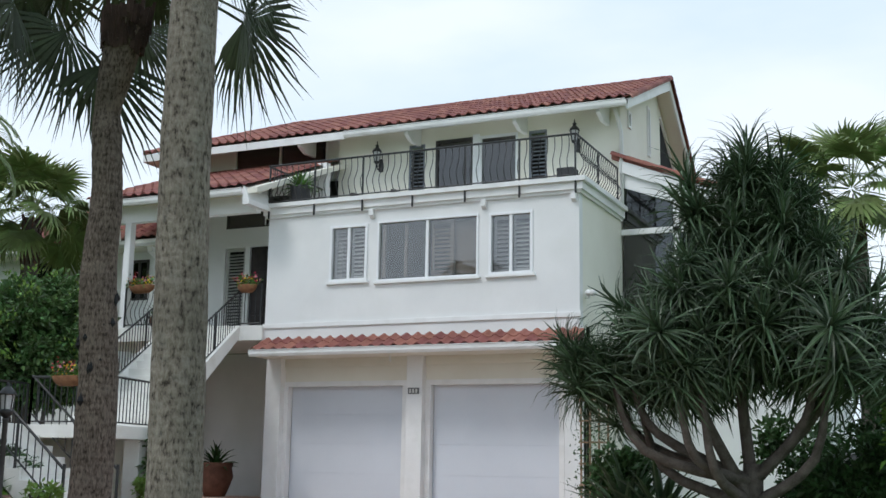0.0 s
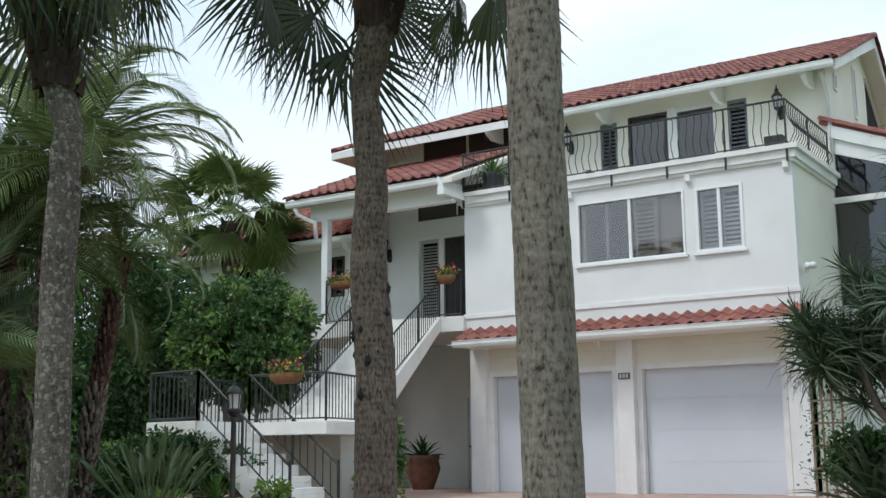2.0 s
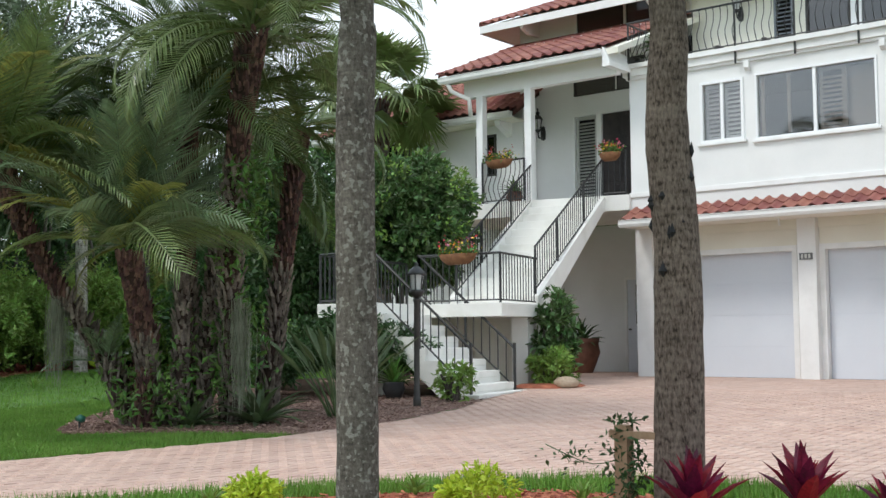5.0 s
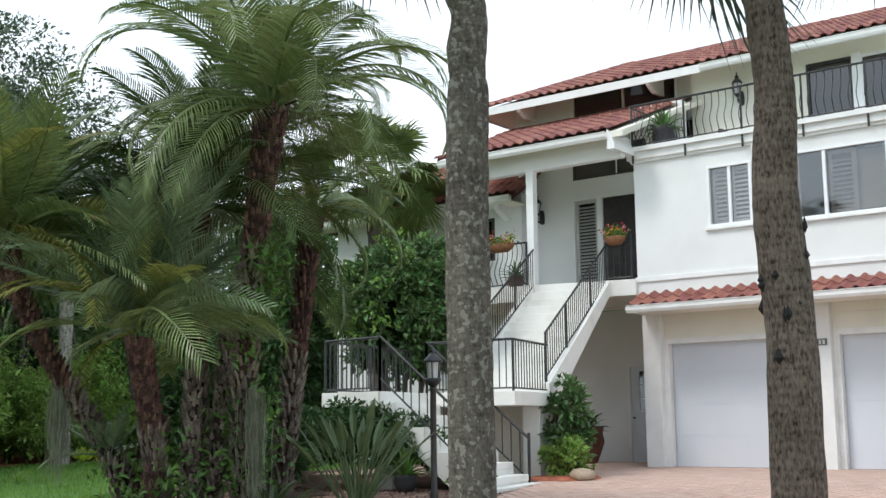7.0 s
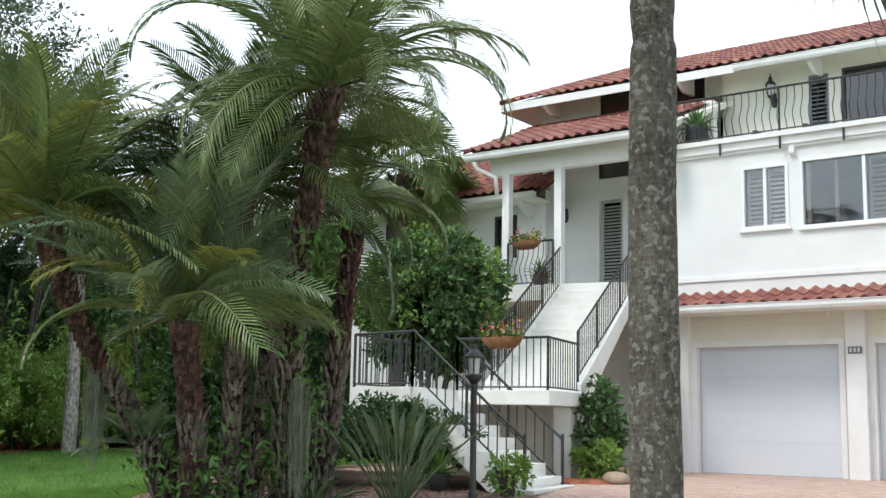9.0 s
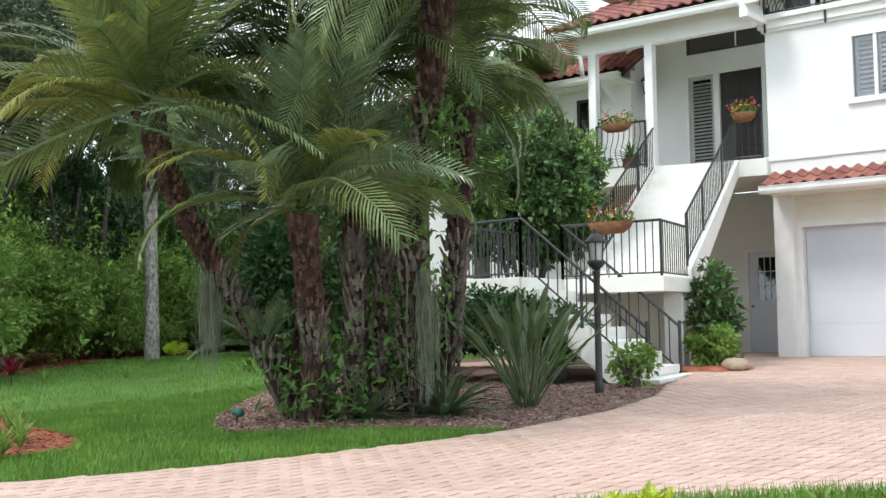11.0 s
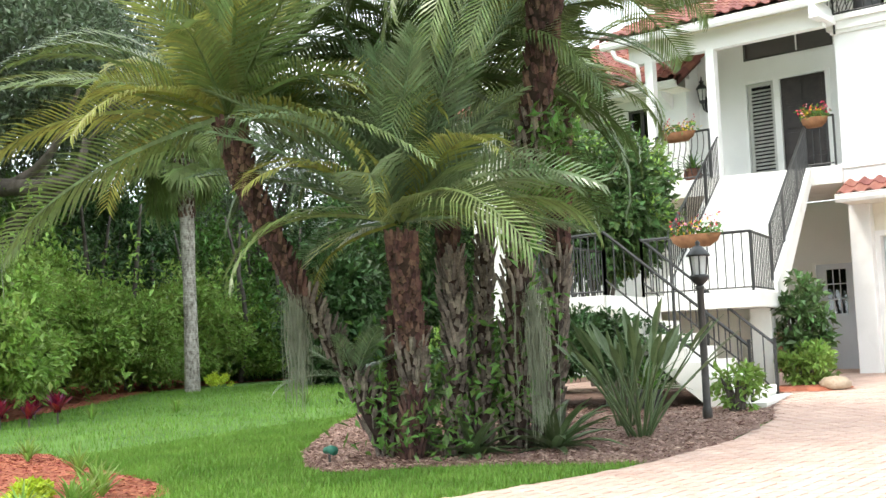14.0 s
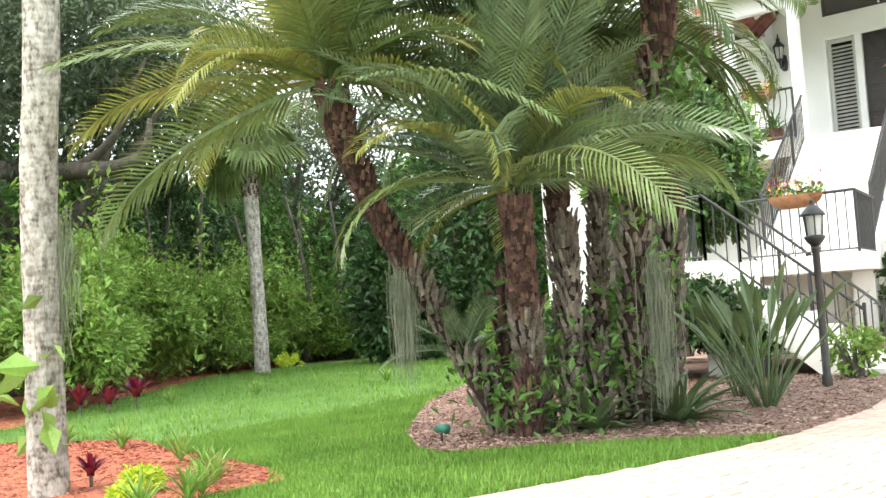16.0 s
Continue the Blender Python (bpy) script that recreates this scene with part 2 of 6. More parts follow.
SABALB = bark_mat("brown_palm_bark", (0.035, 0.026, 0.021), (0.125, 0.098, 0.080), (0.22, 0.178, 0.15), (60, 60, 22), 7.0, (0.22, 0.18, 0.15), 0.4)
SABALP = bark_mat("pale_palm_bark", (0.11, 0.09, 0.075), (0.33, 0.30, 0.27), (0.55, 0.51, 0.46), (17, 17, 8), 6.0, (0.17, 0.14, 0.12), 0.55, lichen_scale=13)
BOOT = mat("brown_palm_boot", (0.03, 0.015, 0.012), (0.15, 0.082, 0.063), 9, 0.95, 0.6, 50, island=0.5)
BOOTT = mat("dark_palm_stem", (0.022, 0.013, 0.01), (0.06, 0.035, 0.027), 9, 0.95, 0.8, 50)
BOOTG = mat("grey_palm_boot", (0.05, 0.038, 0.03), (0.25, 0.21, 0.175), 9, 0.95, 0.6, 50, island=0.35)
BARK = mat("tree_bark", (0.06, 0.05, 0.042), (0.14, 0.12, 0.105), 6, 0.95, 0.9, 40, dist=0.03)
MOSS = mat("spanish_moss", (0.15, 0.165, 0.115), (0.27, 0.29, 0.215), 6, 0.95, 0.2, translucent=0.2)
LEAF = mat("glossy_green_leaf", (0.05, 0.12, 0.022), (0.13, 0.25, 0.055), 3, 0.38, 0.1, island=0.45, translucent=0.28)
LEAFB = mat("bright_green_leaf", (0.125, 0.225, 0.038), (0.255, 0.39, 0.09), 3, 0.45, 0.1, island=0.35, translucent=0.3)
VINELEAF = mat("thicket_vine_leaf", (0.138, 0.245, 0.042), (0.30, 0.435, 0.105), 3, 0.4, 0.1, island=0.4, translucent=0.36)
SHRUBLEAF = mat("glossy_shrub_leaf", (0.045, 0.098, 0.03), (0.135, 0.225, 0.08), 3, 0.32, 0.1, island=0.5, translucent=0.22)
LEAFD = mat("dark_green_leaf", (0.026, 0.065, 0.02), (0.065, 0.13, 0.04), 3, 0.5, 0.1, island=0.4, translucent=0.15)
OAKLEAF = mat("grey_green_oak_leaf", (0.055, 0.085, 0.045), (0.13, 0.17, 0.10), 3, 0.55, 0.1, island=0.4, translucent=0.15)
LIME = mat("lime_leaf", (0.34, 0.46, 0.03), (0.52, 0.62, 0.06), 3, 0.5, 0.1, island=0.2, translucent=0.3)
REDLEAF = mat("magenta_cordyline_leaf", (0.055, 0.008, 0.017), (0.33, 0.018, 0.06), 4, 0.4, 0.1, island=0.45, translucent=0.25)
BLADE = mat("strap_leaf", (0.05, 0.085, 0.03), (0.12, 0.17, 0.075), 4, 0.4, 0.1, island=0.35, translucent=0.15)
FROND = mat("date_palm_frond", (0.095, 0.145, 0.045), (0.20, 0.26, 0.10), 2.5, 0.34, 0.1, island=0.25, translucent=0.25)
FRONDD = mat("dark_palm_frond", (0.045, 0.08, 0.024), (0.115, 0.16, 0.052), 2.5, 0.4, 0.1, island=0.3, translucent=0.2)
FRONDY = mat("yellowing_frond", (0.16, 0.19, 0.045), (0.33, 0.33, 0.09), 2.5, 0.4, 0.1, island=0.3, translucent=0.3)
FRONDB = mat("blue_green_frond", (0.09, 0.145, 0.075), (0.20, 0.27, 0.145), 2.5, 0.28, 0.1, island=0.3, translucent=0.28)
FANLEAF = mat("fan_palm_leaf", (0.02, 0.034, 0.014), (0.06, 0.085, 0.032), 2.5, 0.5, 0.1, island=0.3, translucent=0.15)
FANG = mat("light_fan_palm_leaf", (0.12, 0.185, 0.055), (0.25, 0.32, 0.115), 2.5, 0.5, 0.1, island=0.3, translucent=0.25)
PANDAN = mat("screw_pine_leaf", (0.03, 0.058, 0.028), (0.088, 0.135, 0.066), 2.5, 0.4, 0.1, island=0.4, translucent=0.15)
STEM = mat("leaf_stem", (0.16, 0.19, 0.06), (0.27, 0.29, 0.11), 5, 0.6, 0.1)
GRASS = mat("grass_blade", (0.09, 0.20, 0.022), (0.185, 0.33, 0.055), 1.5, 0.6, 0.0, island=0.3, translucent=0.3)
TERRA = mat("terracotta_pot", (0.105, 0.045, 0.03), (0.18, 0.083, 0.055), 6, 0.8, 0.2)
COIR = mat("coir_basket", (0.14, 0.062, 0.03), (0.25, 0.12, 0.055), 12, 0.95, 0.6, 60)
FLOWER_R = mat("red_flower", (0.45, 0.02, 0.04), (0.65, 0.06, 0.10), 8, 0.6, 0.0, island=0.3)
FLOWER_P = mat("pink_flower", (0.55, 0.16, 0.22), (0.75, 0.35, 0.40), 8, 0.6, 0.0, island=0.3)
FLOWER_Y = mat("yellow_flower", (0.75, 0.50, 0.02), (0.85, 0.65, 0.05), 8, 0.6, 0.0, island=0.2)
WHITEGLASS = mat("frosted_lamp_glass", (0.45, 0.46, 0.46), (0.6, 0.6, 0.6), 6, 0.25, 0.0)
BLACKPOT = mat("black_plastic_pot", (0.02, 0.02, 0.022), (0.04, 0.04, 0.042), 6, 0.5, 0.0)
GREENPLASTIC = mat("green_plastic", (0.02, 0.12, 0.08), (0.03, 0.17, 0.12), 6, 0.4, 0.0)
ROCK = mat("tan_rock", (0.30, 0.22, 0.15), (0.45, 0.36, 0.27), 5, 0.9, 0.8, 30, dist=0.03)
WOODP = mat("cedar_trellis_wood", (0.24, 0.15, 0.09), (0.36, 0.25, 0.16), 7, 0.8, 0.3)
BLOCKWHITE = mat("white_painted_block", (0.62, 0.62, 0.60), (0.74, 0.74, 0.72), 4, 0.8, 0.4)
BRICK = mat("red_brick_planter", (0.26, 0.09, 0.065), (0.38, 0.15, 0.11), 5, 0.9, 0.5, 70, obj=0.2)
SIGN = mat("number_plaque", (0.10, 0.10, 0.10), (0.15, 0.15, 0.15), 5, 0.5, 0.0)
SIGNBAR = mat("plaque_bars", (0.55, 0.55, 0.52), (0.65, 0.65, 0.62), 5, 0.5, 0.0)
WICKER = mat("dark_patio_furniture", (0.03, 0.025, 0.022), (0.07, 0.055, 0.05), 8, 0.7, 0.3)


# ---- mesh building ----
class M:
    """A growing list of points and faces."""

    def __init__(self):
        self.v, self.f = [], []

    def add(self, verts, faces):
        k = len(self.v)
        self.v += [tuple(p) for p in verts]
        self.f += [tuple(k + i for i in q) for q in faces]
        return self

    def box(self, x0, x1, y0, y1, z0, z1):
        p = [(x, y, z) for z in (z0, z1) for y in (y0, y1) for x in (x0, x1)]
        return self.add(p, [(0, 2, 3, 1), (4, 5, 7, 6), (0, 1, 5, 4), (2, 6, 7, 3), (0, 4, 6, 2), (1, 3, 7, 5)])

    def prism(self, poly, axis, a, b):
        """A polygon in the plane across the axis, drawn out from a to b."""
        put = {"x": lambda p, t: (t, p[0], p[1]), "y": lambda p, t: (p[0], t, p[1]), "z": lambda p, t: (p[0], p[1], t)}[axis]
        n = len(poly)
        vs = [put(p, a) for p in poly] + [put(p, b) for p in poly]
        fs = [tuple(range(n)), tuple(range(2 * n - 1, n - 1, -1))] + [(i, i + n, (i + 1) % n + n, (i + 1) % n) for i in range(n)]
        return self.add(vs, fs)

    def tube(self, pts, radii, n=6, caps=True):
        pts = [Vector(p) for p in pts]
        if not hasattr(radii, "__len__"):
            radii = [radii] * len(pts)
        rings, u = [], None
        for i, p in enumerate(pts):
            d = (pts[min(i + 1, len(pts) - 1)] - pts[max(i - 1, 0)]).normalized()
            if u is None:
                u = d.orthogonal().normalized()
            u = (u - d * u.dot(d)).normalized()
            w = d.cross(u)
            rings.append([p + (u * math.cos(2 * math.pi * j / n) + w * math.sin(2 * math.pi * j / n)) * radii[i] for j in range(n)])
        k = len(rings)
        vs = [q for r in rings for q in r]
        fs = [(i * n + j, i * n + (j + 1) % n, (i + 1) * n + (j + 1) % n, (i + 1) * n + j) for i in range(k - 1) for j in range(n)]
        if caps:
            fs += [tuple(range(n - 1, -1, -1)), tuple(range((k - 1) * n, k * n))]
        return self.add(vs, fs)

    def lathe(self, profile, n=16, at=(0, 0, 0)):
        """A profile of (radius, height) turned round the upright axis."""
        vs = [(at[0] + r * math.cos(2 * math.pi * j / n), at[1] + r * math.sin(2 * math.pi * j / n), at[2] + z) for r, z in profile for j in range(n)]
        k = len(profile)
        fs = [(i * n + j, i * n + (j + 1) % n, (i + 1) * n + (j + 1) % n, (i + 1) * n + j) for i in range(k - 1) for j in range(n)]
        fs += [tuple(range(n - 1, -1, -1)), tuple(range((k - 1) * n, k * n))]
        return self.add(vs, fs)

    def mesh(self, name, material, smooth=False, bevel=0.0):
        me = bpy.data.meshes.new(name)
        me.from_pydata(self.v, [], self.f)
        if bevel:
            bm = bmesh.new()
            bm.from_mesh(me)
            bmesh.ops.bevel(bm, geom=[e for e in bm.edges if len(e.link_faces) == 2 and e.calc_face_angle(0) > 0.5], offset=bevel, segments=2, affect="EDGES", profile=0.6)
            bm.to_mesh(me)
            bm.free()
        me.materials.append(material)
        if smooth:
            me.polygons.foreach_set("use_smooth", [True] * len(me.polygons))
        me.update()
        return me


def part(name, m, material, parent=None, label="", smooth=False, bevel=0.0):
    """Links a mesh as one object under a thing or a part; m: an M or a ready mesh."""
    ob = new(name, m.mesh(name, material, smooth, bevel) if isinstance(m, M) else m)
    if parent is not None:
        ob.parent = parent
    return tagged(ob, label)


def thing(name, label, category, group="", at=(0, 0, 0)):
    ob = new(name)
    ob.location = at
    return tagged(ob, label, category, group)


def structure(name, m, material, label, category, bevel=0.0, smooth=False):
    return tagged(part(name, m, material, None, "", smooth, bevel), label, category, kind="structure")


def wall_cells(u0, u1, z0, z1, holes):
    us = sorted({u0, u1, *[h[0] for h in holes], *[h[1] for h in holes]})
    zs = sorted({z0, z1, *[h[2] for h in holes], *[h[3] for h in holes]})
    us, zs = [u for u in us if u0 <= u <= u1], [z for z in zs if z0 <= z <= z1]
    solid = lambda i, j: 0 <= i < len(us) - 1 and 0 <= j < len(zs) - 1 and not any(h[0] < (us[i] + us[i + 1]) / 2 < h[1] and h[2] < (zs[j] + zs[j + 1]) / 2 < h[3] for h in holes)
    return us, zs, solid


def wall(m, axis, u0, u1, z0, z1, a, b, holes=()):
    """A wall along x (axis 'x', thick from y=a to b) or along y, with openings right through it."""
    us, zs, solid = wall_cells(u0, u1, z0, z1, list(holes))
    P = (lambda u, t, z: (u, t, z)) if axis == "x" else (lambda u, t, z: (t, u, z))
    for i in range(len(us) - 1):
        for j in range(len(zs) - 1):
            if not solid(i, j):
                continue
            ua, ub, za, zb = us[i], us[i + 1], zs[j], zs[j + 1]
            quad = lambda *q: m.add(q, [(0, 1, 2, 3)])
            quad(P(ua, a, za), P(ub, a, za), P(ub, a, zb), P(ua, a, zb))
            quad(P(ub, b, za), P(ua, b, za), P(ua, b, zb), P(ub, b, zb))
            if not solid(i - 1, j):
                quad(P(ua, a, za), P(ua, a, zb), P(ua, b, zb), P(ua, b, za))
            if not solid(i + 1, j):
                quad(P(ub, a, za), P(ub, b, za), P(ub, b, zb), P(ub, a, zb))
            if not solid(i, j - 1):
                quad(P(ua, a, za), P(ua, b, za), P(ub, b, za), P(ub, a, za))
            if not solid(i, j + 1):
                quad(P(ua, a, zb), P(ub, a, zb), P(ub, b, zb), P(ua, b, zb))
    return m


def curve_x(pts, y):
    """Straight interpolation of x over y."""
    return float(np.interp(y, [p[0] for p in pts], [p[1] for p in pts]))


def gz(y):
    """Height of the ground, which falls gently from the house towards the street."""
    return -0.35 * min(1.0, max(0.0, (17 - y) / 12))


R = random.Random(7)

# ---- ground ----
m = M()
gy = [-900, -300, -100, -40, -15, -5, 0, 5, 8, 11, 14, 17, 20, 24, 30, 40, 70, 150, 400, 900]
gx = [-900, -300, -120, -70, -50, -40, -30, -20, -10, 0, 10, 30, 100, 300, 900]
m.add([(x, y, gz(y)) for y in gy for x in gx], [(j * 15 + i, j * 15 + i + 1, j * 15 + 16 + i, j * 15 + 15 + i) for j in range(19) for i in range(14)])
structure("ground", m, LAWN, "green mown lawn on gently sloping ground", "lawn")

DRIVE_L = [(3.0, -17.6), (4.5, -15.1), (5.8, -13.5), (6.8, -12.9), (8.0, -12.4), (9.3, -12.03), (11.0, -11.9), (13.0, -12.3), (14.3, -12.9), (16.0, -13.35), (16.5, -14.0), (16.6, -19.0), (23.9, -19.0)]
DRIVE_R = [(3.0, -14.5), (4.5, -11.8), (5.5, -10.5), (7.2, -9.2), (7.9, -8.4), (8.57, -7.5), (8.95, -5.2), (9.3, -1.0), (12.0, -1.0), (15.0, -3.6), (17.5, -5.6), (19.5, -6.6), (23.9, -6.9)]


def sheet(left, right, y0, y1, lift, step=0.25, wobble=0.0):
    s = M()
    n = max(2, int((y1 - y0) / step))
    rows = []
    for j in range(n + 1):
        y = y0 + (y1 - y0) * j / n
        a, b = curve_x(left, y), curve_x(right, y)
        a += wobble * noise.noise(Vector((y * 3, 1.3, 0)))
        b += wobble * noise.noise(Vector((y * 3, 7.7, 0)))
        rows.append([(a + (b - a) * i / 8, y, gz(y) + lift) for i in range(9)])
    s.add([p for r in rows for p in r], [(j * 9 + i, j * 9 + i + 1, j * 9 + 10 + i, j * 9 + 9 + i) for j in range(n) for i in range(8)])
    return s


driveway = structure("driveway", sheet(DRIVE_L, DRIVE_R, 3.0, 23.9, 0.006), SAND, "curving driveway of pale pink brick pavers", "driveway")

# planting beds
BED_L = [(8.5, -14.5), (8.65, -14.85), (9.0, -15.25), (9.5, -15.8), (10.5, -16.6), (12.0, -17.75), (14.2, -18.95), (16.0, -19.3), (22.0, -20.3)]
BED_R = [(8.5, -14.3), (8.7, -14.0), (8.95, -13.7), (9.3, -13.1), (9.5, -12.3), (9.75, -11.95), (10.2, -11.9), (11.0, -11.88), (13.0, -12.28), (14.3, -12.88), (16.0, -13.35), (16.5, -13.9), (17.0, -18.9), (22.0, -19.0)]
structure("mulch_bed", sheet(BED_L, BED_R, 8.5, 22.0, 0.012, 0.2, 0.15), MULCH, "brown bark mulch bed under the palms", "mulch bed")
NEAR_L = [(5.0, -10.1), (5.6, -9.7), (6.5, -9.05), (7.16, -8.43), (7.79, -7.57), (8.0, -6.6), (8.35, -5.5)]
NEAR_R = [(5.0, -2.0), (6.5, -2.0), (7.5, -2.0), (8.35, -3.0)]
structure("street_bed", sheet(NEAR_L, NEAR_R, 5.0, 8.0, 0.012, 0.2, 0.2), REDMULCH, "red mulch bed between street and driveway", "mulch bed")
TIP_L = [(4.0, -26.0), (6.0, -26.0), (7.0, -24.0), (8.2, -21.0), (8.6, -19.0)]
TIP_R = [(4.0, -15.6), (5.6, -15.2), (6.5, -14.9), (7.0, -14.85), (7.6, -15.6), (8.1, -17.6), (8.6, -18.9)]
structure("lawn_bed", sheet(TIP_L, TIP_R, 4.0, 8.6, 0.012, 0.2, 0.3), REDMULCH, "red mulch bed at the edge of the lawn", "mulch bed")
FAR_L = [(9.0, -32.0), (16.0, -38.0), (27.0, -42.0)]
FAR_R = [(9.0, -23.0), (11.5, -24.8), (14.0, -26.6), (18.0, -29.5), (22.0, -31.6), (27.0, -31.5)]
structure("border_bed", sheet(FAR_L, FAR_R, 9.0, 27.0, 0.012, 0.3, 0.5), REDMULCH, "red mulch border in front of the thicket", "mulch bed")

# ---- house ----
house = thing("house", "white stucco three-storey house with red tile roofs", "house")
BX0, BX1, BY = -14.31, -7.33, 21.24      # upper-storey bay over the garage
WINS = [(-12.77, -11.88, 4.50, 5.69), (-11.65, -9.40, 4.46, 5.71), (-9.18, -8.26, 4.46, 5.70)]
w = M()
wall(w, "x", BX0, BX1, 3.2, 6.0, BY, BY + 0.2, WINS)
wall(w, "y", BY + 0.2, 24.1, 3.45, 6.0, BX0, BX0 + 0.2)
part("bay_wall", w, STUCCO, house, "white stucco wall of the upper storey")
w = M()
wall(w, "y", BY + 0.2, 24.08, -0.1, 6.0, BX1 - 0.2, BX1)
part("bay_side_wall", w, CREAM, house, "cream stucco side wall")
part("bay_floor", M().box(BX0 + 0.01, BX1 - 0.01, BY + 0.02, 24.1, 3.42, 3.52), CREAM, house)
# ceiling and back wall carry the room's shade in their dark colour
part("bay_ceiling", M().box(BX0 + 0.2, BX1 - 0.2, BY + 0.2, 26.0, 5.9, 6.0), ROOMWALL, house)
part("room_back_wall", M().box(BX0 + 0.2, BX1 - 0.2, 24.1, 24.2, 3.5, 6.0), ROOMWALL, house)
part("base_band", M().box(BX0 - 0.03, BX1 + 0.03, BY - 0.035, BY - 0.002, 3.58, 3.68), TRIM, house, bevel=0.008)
# balcony cornice in three steps
for z0, z1, out in ((5.96, 6.02, 0.05), (6.02, 6.17, 0.10), (6.17, 6.26, 0.17)):
    cor = M().prism([(BX0 - out, BY - out), (BX1 + out, BY - out), (BX1 + out, 24.05), (BX1 - 0.3, 24.05), (BX1 - 0.3, BY + 0.3), (BX0 - out, BY + 0.3)], "z", z0, z1)
    part("cornice", cor, TRIM, house, "white moulded balcony cornice")
part("balcony_floor", M().box(BX0, BX1 - 0.3, BY + 0.3, 24.1, 6.02, 6.12), STEP, house)
for x in (-11.78, -9.28, -7.42):
    part("corbel", M().prism([(BY, 5.78), (BY - 0.10, 5.84), (BY - 0.10, 5.97), (BY, 5.97)], "x", x - 0.05, x + 0.05), TRIM, house, bevel=0.008)


def window(parent, x0, x1, z0, z1, y, panes, shutter_of, depth=0.07, frame_w=0.055, name="window", material=VINYL, glass=GLASS):
    """A window facing the street: casing, mullions, panes of glass and louvred shutters behind."""
    top = new(name)
    top.parent = parent
    tagged(top, "white vinyl window with interior plantation shutters")
    fr = M()
    wall(fr, "x", x0, x1, z0, z1, y - 0.03, y + depth, [(x0 + frame_w, x1 - frame_w, z0 + frame_w, z1 - frame_w)])
    part("window_frame", fr, material, top, bevel=0.006)
    edges = [x0 + frame_w] + [x0 + frame_w + (x1 - x0 - 2 * frame_w) * p for p in panes] + [x1 - frame_w]
    for e in edges[1:-1]:
        part("mullion", M().box(e - 0.03, e + 0.03, y - 0.012, y + 0.06, z0 + frame_w - 0.005, z1 - frame_w + 0.005), material, top)
    part("window_sill", M().box(x0 - 0.05, x1 + 0.05, y - 0.07, y + 0.02, z0 - 0.055, z0 - 0.002), TRIM, top, bevel=0.006)
    for i in range(len(edges) - 1):
        a, b = edges[i] + 0.002, edges[i + 1] - 0.002
        pane = part("pane", M().box(a, b, y + 0.03, y + 0.036, z0 + frame_w, z1 - frame_w), glass, top)
        pane.visible_shadow = False
        kind = shutter_of[i]
        if kind:
            louvres(top, a + 0.01, b - 0.01, z0 + frame_w, z1 - frame_w, y + 0.12, kind)
    return top


def louvres(parent, x0, x1, z0, z1, y, material, slat=0.085, stile=0.05):
    fr = M()
    wall(fr, "x", x0, x1, z0, z1, y - 0.015, y + 0.015, [(x0 + stile, x1 - stile, z0 + 0.07, z1 - 0.07)])
    sh = part("shutter", fr, material, parent, "louvred plantation shutter")
    one = M().prism([(-0.036, -0.022), (-0.030, -0.028), (0.036, 0.022), (0.030, 0.028)], "x", x0 + stile, x1 - stile).mesh("louvre", material)
    n = int((z1 - z0 - 0.14) / slat)
    for k in range(n):
        s = part("louvre", one, material, sh)
        s.location = (0, y, z0 + 0.07 + slat * (k + 0.5))
    return sh


window(house, *WINS[0], BY, [0.5], [SHUTTER, SHUTTERW])
wide = window(house, *WINS[1], BY, [0.5], [None, None], name="wide_window", frame_w=0.04)
for x0, x1 in ((-10.47, -10.02),):
    louvres(wide, x0, x1, 4.51, 5.66, BY + 0.12, SHUTTERT)
for x0 in (-11.56, -11.06, -10.02, -9.5):
    part("inner_sash", M().box(x0, x0 + 0.06, BY + 0.05, BY + 0.1, 4.54, 5.64), SHUTTERT, wide)
part("inner_blind", M().box(-10.0, -9.46, BY + 0.14, BY + 0.15, 4.55, 5.62), SHUTTERT, wide, "tan roller blind")
window(house, *WINS[2], BY, [0.5], [SHUTTER, SHUTTERW])
part("corner_bead", M().box(-8.15, -8.145, BY - 0.003, BY - 0.001, 3.7, 4.44), STUCCO, house)

# garage
GY = 21.62
DOORS = [(-13.89, -11.17, 0.0, 2.38), (-10.57, -7.85, 0.0, 2.38)]
w = M()
wall(w, "x", -14.2, -7.33, -0.05, 3.45, GY, GY + 0.25, DOORS)
wall(w, "y", GY + 0.25, 24.1, -0.05, 3.45, -14.2, -13.95)
part("garage_wall", w, CREAM, house, "cream stucco garage front")
for x0, x1 in ((-14.34, -13.97), (-11.01, -10.66), (-7.70, -7.33)):
    part("pilaster", M().box(x0, x1, GY - 0.2, GY - 0.002, -0.03, 2.96), TRIM, house, "white pilaster between garage doors", bevel=0.012)
part("garage_lintel", M().box(-14.36, -7.33, GY - 0.05, GY - 0.003, 2.78, 2.96), CREAM, house)
